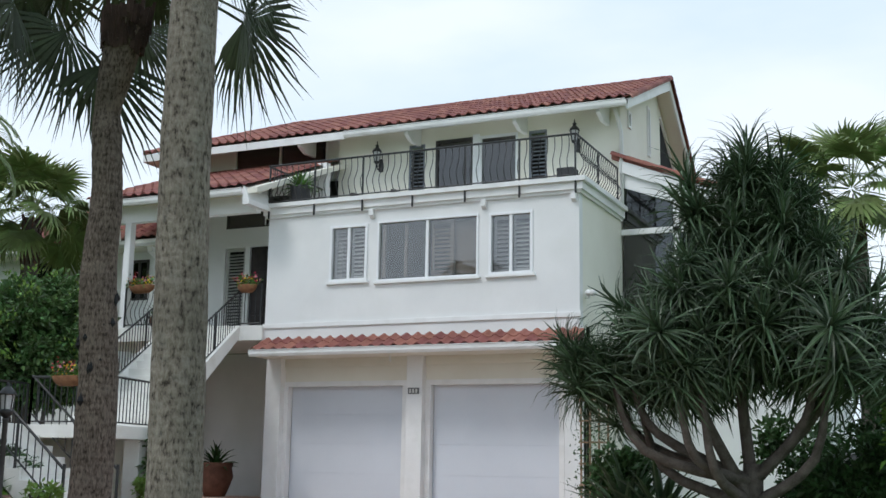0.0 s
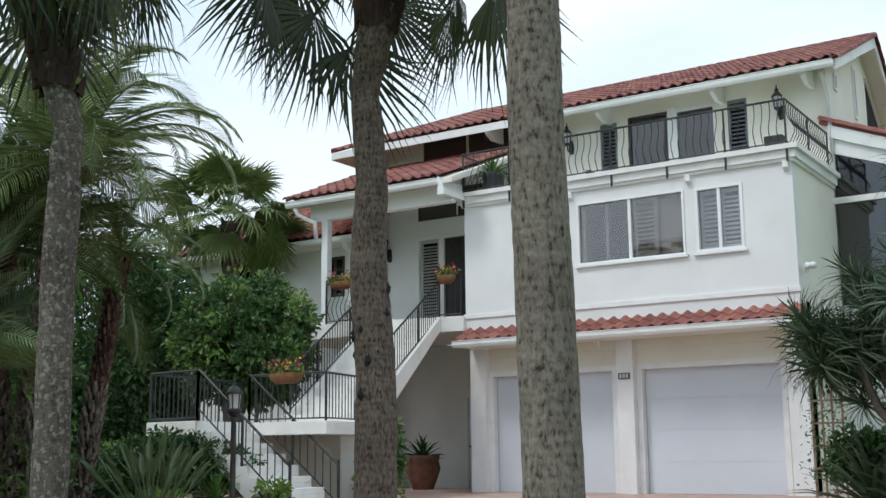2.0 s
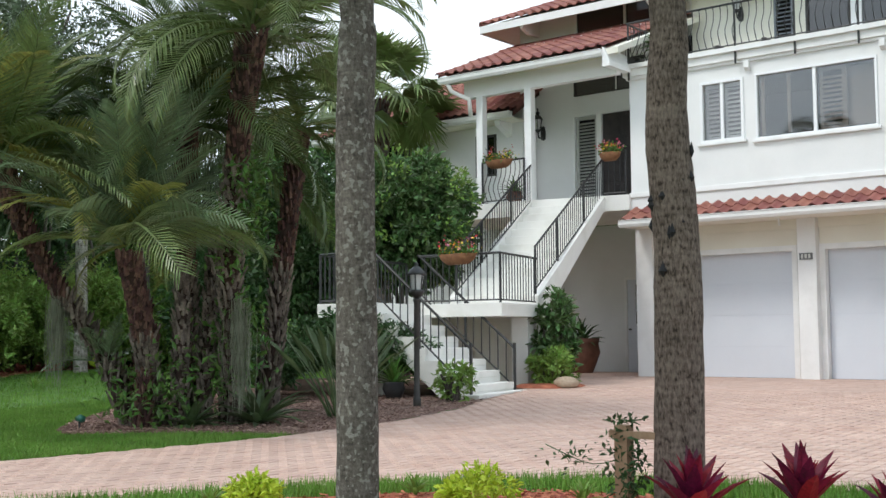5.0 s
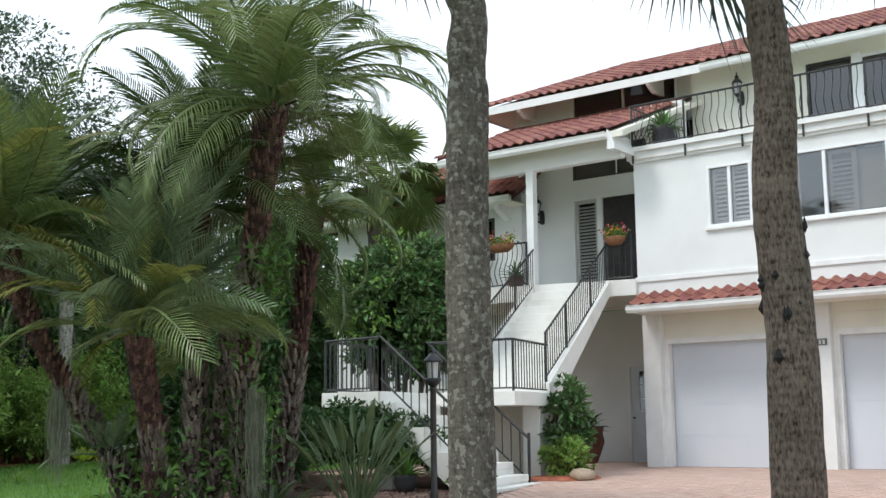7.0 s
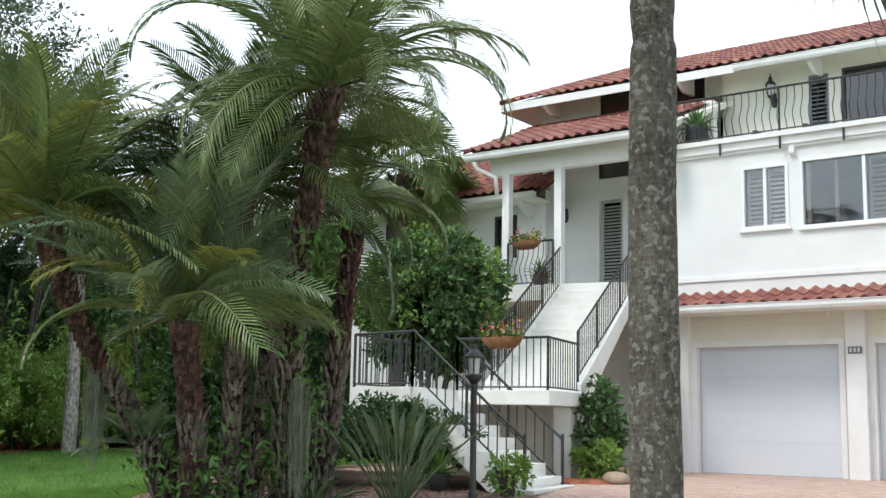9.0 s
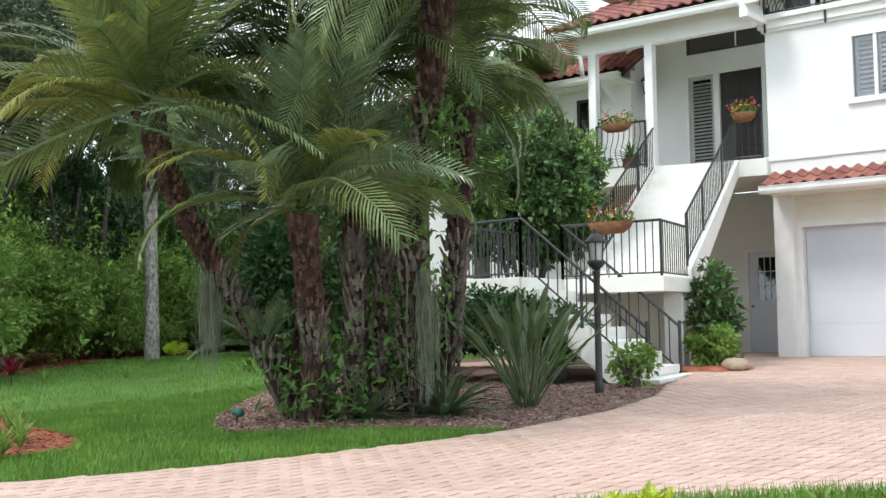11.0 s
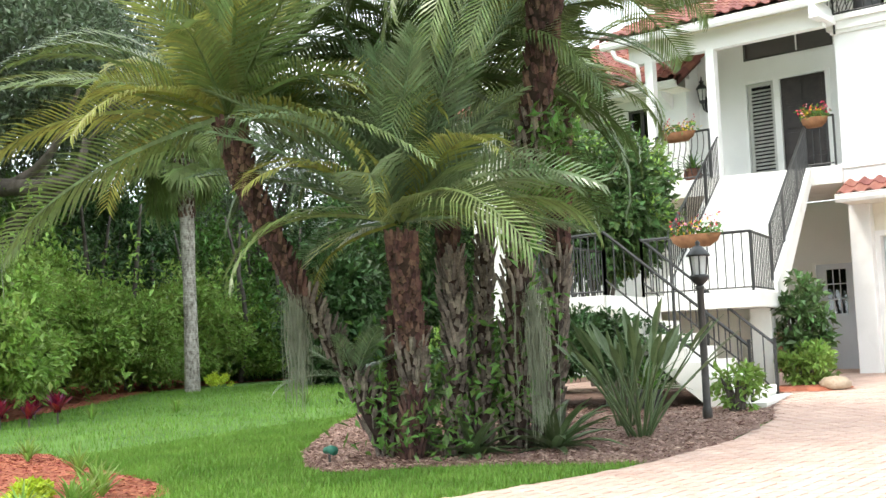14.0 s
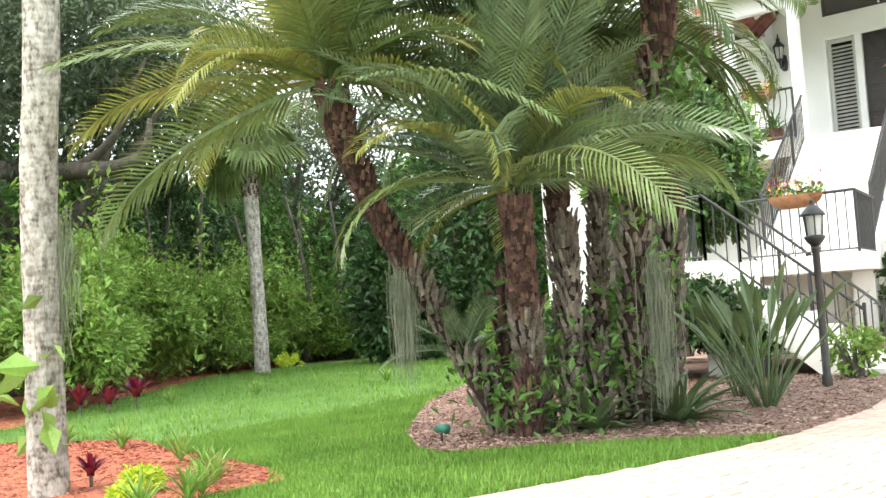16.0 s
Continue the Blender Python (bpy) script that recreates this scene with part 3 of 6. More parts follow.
for x0, x1, z0, z1 in DOORS:
    d = part("garage_door", M().box(x0 + 0.002, x1 - 0.002, GY + 0.16, GY + 0.2, 0.0, 2.40), DOORPAINT, house, "white sectional garage door, closed")
    for k in range(4):
        part("door_section", M().box(x0 + 0.02, x1 - 0.02, GY + 0.145, GY + 0.162, 0.02 + k * 0.595, 0.02 + k * 0.595 + 0.5925), DOORPAINT, d, bevel=0.0025)
    part("weather_strip", M().box(x0 + 0.01, x1 - 0.01, GY + 0.14, GY + 0.165, 0.0, 0.025), SIGN, d)
    tr = M()
    wall(tr, "x", x0 - 0.09, x1 + 0.09, 0.0, 2.48, GY - 0.03, GY + 0.13, [(x0 + 0.012, x1 - 0.012, -1, 2.378)])
    part("door_casing", tr, TRIM, house)
plaque = thing("number_plaque", "dark house number plaque with pale bars", "plaque")
part("plate", M().box(-10.96, -10.72, GY - 0.225, GY - 0.202, 2.19, 2.31), SIGN, plaque)
for k in range(3):
    part("bar", M().box(-10.93 + 0.068 * k, -10.89 + 0.068 * k, GY - 0.232, GY - 0.224, 2.21, 2.29), SIGNBAR, plaque)
hook = thing("soffit_hook", "small white lamp bracket under the garage eave", "bracket")
part("arm", M().tube([(-11.15, 20.95, 2.93), (-11.15, 20.95, 2.83), (-11.13, 20.95, 2.80)], 0.02), TRIM, hook)


# ---- roof tiles ----
def tile_mesh(width, length, material):
    """One S-shaped clay tile, thin, lying up the slope along y."""
    t = M()
    n = 7
    prof = []
    for i in range(n + 1):
        u = i / n
        prof.append((u * width * 1.04, 0.055 * max(0.0, math.sin(math.pi * min(1, u / 0.62))) + 0.004 if u < 0.62 else 0.004 + 0.01 * math.sin(math.pi * (u - 0.62) / 0.38) * -0.3))
    up = [(x, y, z + (0.02 if y == 0 else 0)) for y in (0, length) for x, z in prof]
    dn = [(x, 0, z) for x, z in prof]
    k = n + 1
    faces = [(i, i + 1, k + i + 1, k + i) for i in range(n)] + [(2 * k + i, 2 * k + i + 1, i + 1, i) for i in range(n)]
    t.add(up + dn, faces)
    return t.mesh("tile", material, smooth=False)


TILE_MESH = tile_mesh(0.245, 0.36, TILE)
TILE_ARR = tile_mesh(0.245, 0.36, TILE)


def tiled_slope(parent, x0, x1, y0, y1, z0, slope, clip=None, limit=300, base=True, first="low"):
    """Tiles on a slope that rises along y from its eave; the nearest ones are objects of their own."""
    ang = math.atan(slope)
    run = 0.33 * math.cos(ang)
    rows, cols = int((y1 - y0) / run + 0.5), int((x1 - x0) / 0.245)
    step = (x1 - x0) / cols
    spots = []
    for j in range(rows):
        for i in range(cols):
            x, y = x0 + i * step, y0 + j * run
            if clip and not clip(x + step / 2, y + run / 2):
                continue
            spots.append((x, y, z0 + (y - y0) * slope))
    bv = np.array([v.co for v in TILE_ARR.vertices])
    bf = [tuple(p.vertices) for p in TILE_ARR.polygons]
    rest = M()
    turn = Matrix.Rotation(ang, 3, "X")
    for k, (x, y, z) in enumerate(spots):
        jig = R.uniform(-0.004, 0.004)
        if k < limit:
            t = part("tile", TILE_MESH, TILE, parent)
            t.matrix_local = Matrix.Translation((x, y, z + 0.035 + jig)) @ Matrix.Rotation(ang + jig, 4, "X") @ Matrix.Diagonal((step / 0.245, 1, 1, 1))
        else:
            rest.add([turn @ Vector((p[0] * step / 0.245, p[1], p[2])) + Vector((x, y, z + 0.035 + jig)) for p in bv], bf)
    if rest.v:
        r = part("tiles", rest, TILE_J, parent)
        r["kind"] = "stuff"
    return spots


def ridge_caps(parent, a, b, radius=0.11, pitch=0.36):
    a, b = Vector(a), Vector(b)
    n = max(1, int((b - a).length / pitch))
    d = (b - a) / n
    one = M()
    k = 6
    L = d.length * 1.12
    one.add([(s * L, radius * (1 - 0.12 * s) * math.cos(math.pi * i / k), radius * (1 - 0.12 * s) * math.sin(math.pi * i / k) - 0.02) for s in (0, 1) for i in range(k + 1)], [(i, i + 1, k + 2 + i, k + 1 + i) for i in range(k)])
    me = one.mesh("ridge_tile", TILE)
    q = d.normalized().to_track_quat("X", "Z")
    for i in range(n):
        c = part("ridge_tile", me, TILE, parent)
        c.matrix_local = Matrix.Translation(a + d * i) @ q.to_matrix().to_4x4()


def gutter(parent, pts, down=None):
    """A white box gutter along straight runs of equal height."""
    for a, b in zip(pts, pts[1:]):
        a, b = Vector(a), Vector(b)
        g = M()
        L = (b - a).length
        prof = [(0.0, 0.0), (-0.085, 0.0), (-0.115, 0.05), (-0.115, 0.115), (-0.135, 0.125), (-0.135, 0.135), (-0.095, 0.135), (-0.095, 0.06), (-0.075, 0.015), (-0.012, 0.015), (-0.012, 0.13), (0.0, 0.13)]
        g.prism(prof, "x", 0, L)
        o = part("gutter", g, TRIM, parent, "white metal gutter")
        o.matrix_local = Matrix.Translation(a) @ Matrix.Rotation(math.atan2(b.y - a.y, b.x - a.x), 4, "Z")


# awning roof over the garage doors
aw = part("garage_roof", M().prism([(20.74, 3.05), (BY, 3.32), (BY, 3.22), (20.74, 2.98)], "x", -14.28, -7.25), DARKWOOD, house, "narrow red tile roof over the garage doors")
part("garage_soffit", M().box(-14.28, -7.25, 20.74, GY + 0.02, 2.955, 2.985), CREAM, house)
tiled_slope(aw, -14.29, -7.25, 20.70, BY - 0.05, 3.03, 0.5)
gutter(house, [(-14.27, 20.73, 2.94), (-7.23, 20.73, 2.94)])

# top storey behind the balcony
TY = 24.1
TW = [(-11.72, -10.78, 6.12, 8.20), (-10.62, -9.69, 6.12, 8.20), (-12.42, -12.0, 6.25, 8.16), (-9.43, -9.0, 6.25, 8.20)]
w = M()
wall(w, "x", -14.3, -7.53, 6.0, 8.75, TY, TY + 0.2, TW)
part("top_storey_wall", w, CREAM, house, "cream stucco wall of the top storey")
w = M()
gable = [(TY, 6.0), (TY, 8.72), (27.16, 9.86), (29.6, 8.0), (30.4, 8.0), (30.4, 0.0), (24.1, 0.0)]
w.prism(gable, "x", -7.53, -7.33)
part("gable_wall", w, CREAM, house, "cream stucco gable wall")
# opaque near-black windows: the unlit room behind is in their colour
for ya, yb, za, zb in ((24.72, 24.86, 8.27, 8.55), (26.40, 26.52, 8.05, 9.15)):
    g = part("gable_slit_window", M().box(-7.345, -7.322, ya, yb, za, zb), DARK, house, "narrow dark slit window in the gable")
    c = M()
    wall(c, "y", ya - 0.05, yb + 0.05, za - 0.05, zb + 0.05, -7.33, -7.29, [(ya, yb, za, zb)])
    part("casing", c, TRIM, g)
g = part("gable_triangle_window", M().prism([(27.6, 9.15), (27.6, 8.0), (28.9, 8.0), (28.9, 8.15)], "x", -7.345, -7.322), DARK, house, "dark triangular gable window")
part("casing", M().tube([(-7.31, 27.55, 9.25), (-7.31, 28.95, 8.18)], 0.04, 4), TRIM, g)
for i, (x0, x1, z0, z1) in enumerate(TW):
    if i < 2:
        d = new("sliding_door")
        d.parent = house
        tagged(d, "sliding glass balcony door with white frame")
        fr = M()
        wall(fr, "x", x0, x1, z0, z1, TY - 0.02, TY + 0.08, [(x0 + 0.05, x1 - 0.05, z0 + 0.06, z1 - 0.06)])
        part("door_frame", fr, VINYL if i == 1 else BRONZE, d)
        p = part("pane", M().box(x0 + 0.05, x1 - 0.05, TY + 0.03, TY + 0.036, z0 + 0.06, z1 - 0.06), GLASSD, d)
        p.visible_shadow = False
    else:
        louvres(house, x0, x1, z0, z1, TY + 0.03, SHUTTERD, 0.09, 0.05)
part("door_mullion", M().box(-10.78, -10.62, TY - 0.03, TY + 0.05, 6.12, 8.25), VINYL, house)
# back wall of the top room, darkened by colour for indoor shade
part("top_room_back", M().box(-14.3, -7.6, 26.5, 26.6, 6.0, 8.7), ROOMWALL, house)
part("downpipe", M().tube([(-7.28, 23.55, 8.30), (-7.28, 23.75, 8.15), (-7.28, 24.02, 7.9), (-7.28, 24.02, 6.3)], 0.045, 8), TRIM, house, smooth=True)

# main roof: front slope with a hip at its end, gable over the other
EZ, EYY, SL = 8.42, 23.36, 0.425
RY = 27.16
RZ = EZ + (RY - EYY) * SL
RX0, RX1 = -19.6, -6.95
deck = M()
hipx = -17.3
deck.add([(RX0, EYY, EZ), (RX1, EYY, EZ), (RX1, RY, RZ), (hipx, RY, RZ), (RX0, 31.0, EZ), (RX1, 29.7, RZ - 1.93), (hipx, 29.7, RZ - 1.93)], [(0, 1, 2, 3), (0, 3, 4), (3, 2, 5, 6)])
deck.add([(RX0, EYY, EZ - 0.12), (RX1, EYY, EZ - 0.12), (RX1, RY, RZ - 0.12), (hipx, RY, RZ - 0.12), (RX0, 31.0, EZ - 0.12), (RX1, 29.7, RZ - 2.05), (hipx, 29.7, RZ - 2.05)], [(3, 2, 1, 0), (4, 3, 0), (6, 5, 2, 3)])
deck.add([(RX0, EYY, EZ), (RX1, EYY, EZ), (RX1, EYY, EZ - 0.12), (RX0, EYY, EZ - 0.12)], [(0, 3, 2, 1)])
deck.add([(RX0, EYY, EZ), (RX0, 31, EZ), (RX0, 31, EZ - 0.12), (RX0, EYY, EZ - 0.12)], [(0, 1, 2, 3)])
mroof = part("main_roof", deck, CREAM, house, "red S-tile main roof with white eaves")
tiled_slope(mroof, RX0 + 0.05, RX1 + 0.02, EYY - 0.04, RY, EZ + 0.02, SL, lambda x, y: x > RX0 + (y - EYY) * (hipx - RX0) / (RY - EYY))
ridge_caps(mroof, (hipx, RY, RZ + 0.05), (RX1, RY, RZ + 0.05))
ridge_caps(mroof, (RX0, EYY, EZ + 0.06), (hipx, RY, RZ + 0.08))
ridge_caps(mroof, (RX1 - 0.02, EYY, EZ + 0.03), (RX1 - 0.02, RY, RZ + 0.05))
ridge_caps(mroof, (RX1 - 0.02, 29.7, RZ - 1.90), (RX1 - 0.02, RY, RZ + 0.05))
rk = M()
rk.prism([(EYY, EZ + 0.01), (RY, RZ + 0.01), (29.75, RZ - 1.95), (29.75, RZ - 2.17), (RY, RZ - 0.24), (EYY, EZ - 0.2)], "x", RX1 - 0.04, RX1)
part("rake_board", rk, TRIM, house, "white rake board of the gable")
gutter(house, [(-13.72, EYY - 0.01, EZ - 0.14), (RX1 - 0.02, EYY - 0.01, EZ - 0.14)])
part("fascia", M().box(RX0, -13.72, EYY - 0.03, EYY + 0.0, EZ - 0.16, EZ + 0.02), TRIM, house, "white fascia board")
part("fascia", M().box(RX0 - 0.03, RX0, EYY, 31.0, EZ - 0.16, EZ + 0.02), TRIM, house)
for x in (-18.4, -15.0, -12.15, -9.5, -7.6):
    part("rafter_bracket", M().prism([(EYY + 0.02, EZ - 0.13), (EYY + 0.02, EZ - 0.2), (EYY + 0.3, EZ - 0.32), (TY, EZ - 0.3), (TY, EZ + 0.1)], "x", x - 0.045, x + 0.045), TRIM, house)

# clerestory over the porch
CY = 24.3
w = M()
wall(w, "x", -19.08, -14.3, 7.6, 8.75, CY, CY + 0.2, [(-17.46, -14.75, 8.05, 8.62)])
wall(w, "y", CY + 0.2, 30, 7.0, 8.75, -19.08, -18.88)
part("clerestory_wall", w, STUCCO, house, "white stucco clerestory wall")
ce = new("clerestory_window")
ce.parent = house
tagged(ce, "long dark clerestory window")
fr = M()
wall(fr, "x", -17.46, -14.75, 8.05, 8.62, CY - 0.02, CY + 0.06, [(-17.42, -16.13, 8.1, 8.58), (-16.08, -14.79, 8.1, 8.58)])
part("window_frame", fr, VINYL, ce)
for a, b in ((-17.42, -16.13), (-16.08, -14.79)):
    p = part("pane", M().box(a, b, CY + 0.03, CY + 0.036, 8.1, 8.58), GLASSD, ce)
    p.visible_shadow = False
# black sheet that paints the dark room behind the clerestory glass
part("clerestory_shade_sheet", M().box(-19.0, -14.3, 26.0, 26.1, 7.0, 8.9), DARK, house)

# porch roof
PZ, PY, PS = 6.46, 20.36, 0.385
PX0, PX1 = -18.42, -14.36
pz = lambda y: PZ + (y - PY) * PS
deck = M()
deck.prism([(PY, PZ), (CY, pz(CY)), (CY, pz(CY) - 0.12), (PY, PZ - 0.12)], "x", PX0, PX1 + 0.3)
deck.add([(PX0, PY, PZ), (PX0, CY, pz(CY)), (-19.1, CY, pz(CY)), (PX0, PY, PZ - 0.12), (PX0, CY, pz(CY) - 0.12), (-19.1, CY, pz(CY) - 0.12)], [(0, 1, 2), (5, 4, 3), (0, 2, 5, 3)])
proof = part("porch_roof", deck, CREAM, house, "red tile porch roof")
tiled_slope(proof, PX0 - 0.7, PX1 + 0.05, PY - 0.04, CY, PZ + 0.02, PS, lambda x, y: x > PX0 - (y - PY) * 0.17 - 0.05)
ridge_caps(proof, (PX0 - 0.02, PY, PZ + 0.04), (-19.1, CY, pz(CY) + 0.04))
gutter(house, [(PX0 - 0.05, PY - 0.01, PZ - 0.15), (PX1 - 0.02, PY - 0.01, PZ - 0.15)])
part("downpipe", M().tube([(-18.25, 20.33, 6.3), (-18.22, 20.4, 6.15), (-17.85, 20.55, 5.95), (-17.85, 20.6, 5.6)], 0.05, 8), TRIM, house, smooth=True)
part("porch_beam", M().box(PX0 + 0.3, PX1 + 0.05, 20.72, 20.9, 6.02, PZ - 0.02), STUCCO, house, bevel=0.01)
part("porch_ceiling", M().prism([(20.45, 6.30), (23.4, pz(23.4) - 0.16), (23.4, pz(23.4) - 0.13), (20.45, 6.33)], "x", PX0, PX1 + 0.05), CREAM, house)
part("porch_end_cap", M().prism([(PX1 - 0.02, 6.1), (PX1 + 0.14, 6.1), (PX1 + 0.14, 6.2), (PX1 + 0.02, 6.46), (PX1 - 0.02, 6.5)], "y", 20.3, 21.2), TRIM, house)
for x in (-17.71, -16.45):
    part("porch_post", M().box(x - 0.085, x + 0.085, 20.72, 20.89, 3.65, 6.03), TRIM, house, "white square porch post", bevel=0.012)
# porch floor, entrance wall, wall below
PFZ = 3.65
part("porch_floor", M().prism([(-19.0, 20.6), (-16.62, 20.62), (-14.92, 21.02), (BX0, 21.15), (BX0, 23.6), (-19.0, 23.6)], "z", PFZ - 0.32, PFZ), STEP, house, "white painted porch slab", bevel=0.015)
EY2 = 23.37
HOL = [(-16.98, -15.2, PFZ, 5.90), (-16.95, -15.1, 6.33, 7.04)]
w = M()
wall(w, "x", -18.3, BX0 + 0.1, PFZ - 0.1, 7.75, EY2, EY2 + 0.2, HOL)
part("entrance_wall", w, STUCCO, house, "white stucco entrance wall")
ent = new("entrance")
ent.parent = house
tagged(ent, "front entrance with dark carved door and louvred sidelights")
fr = M()
wall(fr, "x", -16.98, -15.2, PFZ, 5.90, EY2 - 0.03, EY2 + 0.09, [(-16.93, -16.35, PFZ, 5.85), (-16.22, -15.29, PFZ, 5.85)])
part("door_casing", fr, TRIM, ent)
louvres(ent, -16.92, -16.36, PFZ + 0.05, 5.84, EY2 + 0.05, SHUTTERP, 0.075, 0.07)
dr = part("front_door", M().box(-16.215, -15.295, EY2 + 0.03, EY2 + 0.08, PFZ, 5.845), DOORDARK, ent, "dark carved wooden door")
for k in range(4):
    for q in range(2):
        part("door_panel", M().box(-16.13 + q * 0.41, -15.79 + q * 0.41, EY2 + 0.012, EY2 + 0.032, PFZ + 0.12 + k * 0.52, PFZ + 0.56 + k * 0.52), DOORDARK, dr, bevel=0.01)
tw = new("transom_window")
tw.parent = house
tagged(tw, "dark transom window over the entrance")
fr = M()
wall(fr, "x", -16.95, -15.1, 6.33, 7.04, EY2 - 0.01, EY2 + 0.06, [(-16.91, -15.85, 6.37, 7.0), (-15.81, -15.14, 6.37, 7.0)])
part("window_frame", fr, BRONZE, tw)
for a, b in ((-16.91, -15.85), (-15.81, -15.14)):
    p = part("pane", M().box(a, b, EY2 + 0.02, EY2 + 0.026, 6.37, 7.0), GLASSD, tw)
    p.visible_shadow = False
part("transom_mullion", M().box(-15.845, -15.815, EY2 - 0.02, EY2 + 0.02, 6.36, 7.01), TRIM, tw)
# sheet coloured near-black for the shade behind the entrance glazing
part("entry_shade_sheet", M().box(-18.3, BX0, 25.0, 25.1, 3.6, 7.6), DARK, house)
w = M()
wall(w, "x", -19.0, -14.2, -0.05, PFZ - 0.3, 23.88, 24.1, [(-16.0, -15.08, 0.0, 2.14)])
part("lower_wall", w, STUCCO, house, "cream stucco wall below the porch")
md = new("side_door")
md.parent = house
tagged(md, "white side door with a small-paned window")
fr = M()
wall(fr, "x", -16.0, -15.08, 0.0, 2.14, 23.85, 23.98, [(-15.94, -15.14, 0.0, 2.09)])
part("door_casing", fr, TRIM, md)
dw = M()
wall(dw, "x", -15.94, -15.14, 0.005, 2.09, 23.90, 23.94, [(-15.74 + 0.135 * i, -15.62 + 0.135 * i, 1.1 + 0.3 * j, 1.38 + 0.3 * j) for i in range(3) for j in range(3)])
dleaf = part("door_leaf", dw, DOORPAINT, md)
for i in range(3):
    for j in range(3):
        p = part("pane", M().box(-15.74 + 0.135 * i, -15.62 + 0.135 * i, 23.915, 23.92, 1.1 + 0.3 * j, 1.38 + 0.3 * j), GLASSD, dleaf)
# indoor shade behind the door panes, painted as a dark sheet
part("door_shade_sheet", M().box(-15.98, -15.1, 24.3, 24.35, 0, 2.15), DARK, md)
part("knob", M().lathe([(0.0, 0), (0.03, 0.01), (0.035, 0.03), (0.0, 0.05)], 10, (-15.87, 23.87, 0.95)), BRONZE, dleaf, smooth=True)

# left wing
WY, WEY, WZ, WS = 22.8, 22.28, 5.98, 0.60
WX0, WX1 = -23.65, -17.9
w = M()
wall(w, "x", WX0, WX1 - 0.1, -0.05, 6.1, WY, WY + 0.2, [(-19.35, -18.75, 4.6, 5.6), (-22.6, -21.4, 4.7, 5.7)])
wall(w, "y", WY + 0.2, 30, -0.05, 6.1, WX0, WX0 + 0.2)
wall(w, "y", WY + 0.2, 24.5, 3.0, 7.0, WX1 - 0.3, WX1 - 0.1)
part("wing_wall", w, STUCCO, house, "white stucco wall of the side wing")
for a, b, c, d in ((-19.35, -18.75, 4.6, 5.6), (-22.6, -21.4, 4.7, 5.7)):
    window(house, a, b, c, d, WY, [0.5], [None, None], name="wing_window", material=BRONZE, glass=GLASSD)
# indoor shade of the wing, put in as a near-black sheet
part("wing_shade_sheet", M().box(WX0 + 0.3, WX1 - 0.4, 24.5, 24.6, 0, 6), DARK, house)
WR = 26.3
wzr = WZ + (WR - WEY) * WS
deck = M()
deck.add([(WX0 - 0.6, WEY, WZ), (WX1, WEY, WZ), (WX1, WR, wzr), (WX0 + 3.0, WR, wzr), (WX0 - 0.6, 30.5, WZ)], [(0, 1, 2, 3), (0, 3, 4)])
deck.add([(WX0 - 0.6, WEY, WZ - 0.12), (WX1, WEY, WZ - 0.12), (WX1, WR, wzr - 0.12), (WX0 + 3.0, WR, wzr - 0.12), (WX0 - 0.6, 30.5, WZ - 0.12)], [(3, 2, 1, 0), (4, 3, 0)])
deck.add([(WX1, WEY, WZ), (WX1, WR, wzr), (WX1, WR, wzr - 0.12), (WX1, WEY, WZ - 0.12)], [(0, 3, 2, 1)])
wroof = part("wing_roof", deck, DARKWOOD, house, "red tile hipped roof of the side wing")
tiled_slope(wroof, WX0 - 0.55, WX1 + 0.05, WEY - 0.04, WR, WZ + 0.02, WS, lambda x, y: x > WX0 - 0.6 + (y - WEY) * 3.6 / (WR - WEY))
ridge_caps(wroof, (WX0 - 0.6, WEY, WZ + 0.05), (WX0 + 3.0, WR, wzr + 0.05))
ridge_caps(wroof, (WX1, WEY, WZ + 0.03), (WX1, WR, wzr + 0.05))
gutter(house, [(WX0 - 0.6, WEY - 0.01, WZ - 0.15), (WX1 - 0.02, WEY - 0.01, WZ - 0.15)])
part("wing_soffit", M().box(WX0 - 0.6, WX1, WEY, WY + 0.02, WZ - 0.17, WZ - 0.14), CREAM, house)
part("wing_bracket", M().prism([(WEY + 0.02, WZ - 0.17), (WEY + 0.05, WZ - 0.28), (WY, WZ - 0.5), (WY, WZ - 0.17)], "x", -18.45, -18.3), TRIM, house)

# glazed side room with a sloping roof
LY = 24.1
lz = lambda x: 7.42 - (x + 7.45) * 0.40
part("side_roof", M().prism([(-7.5, lz(-7.5)), (-3.4, lz(-3.4)), (-3.4, lz(-3.4) - 0.1), (-7.5, lz(-7.5) - 0.1)], "y", LY - 0.1, 30.0), TILE_J, house, "sloping red tile roof of the glazed side room")
ridge_caps(house, (-7.5, LY - 0.1, lz(-7.5)), (-3.4, LY - 0.1, lz(-3.4)), 0.10)
part("side_rake_board", M().prism([(-7.33, lz(-7.33) - 0.08), (-3.4, lz(-3.4) - 0.08), (-3.4, lz(-3.4) - 0.34), (-7.33, lz(-7.33) - 0.34)], "y", LY - 0.12, LY), TRIM, house)
part("side_frieze", M().prism([(-7.33, lz(-7.33) - 0.34), (-3.4, lz(-3.4) - 0.34), (-3.4, 5.2), (-6.1, 6.27), (-7.33, 6.72)], "y", LY - 0.04, LY + 0.1), TRIM, house, "white frieze board")
sw = new("side_window")
sw.parent = house
tagged(sw, "tall dark glazing of the side room with white bars")
part("pane", M().prism([(-7.28, 6.72), (-6.2, 6.36), (-6.2, 5.78), (-7.28, 5.78)], "y", LY + 0.02, LY + 0.03), GLASSD, sw)
part("pane", M().box(-7.28, -6.2, LY + 0.02, LY + 0.03, 3.6, 5.66), GLASSD, sw)
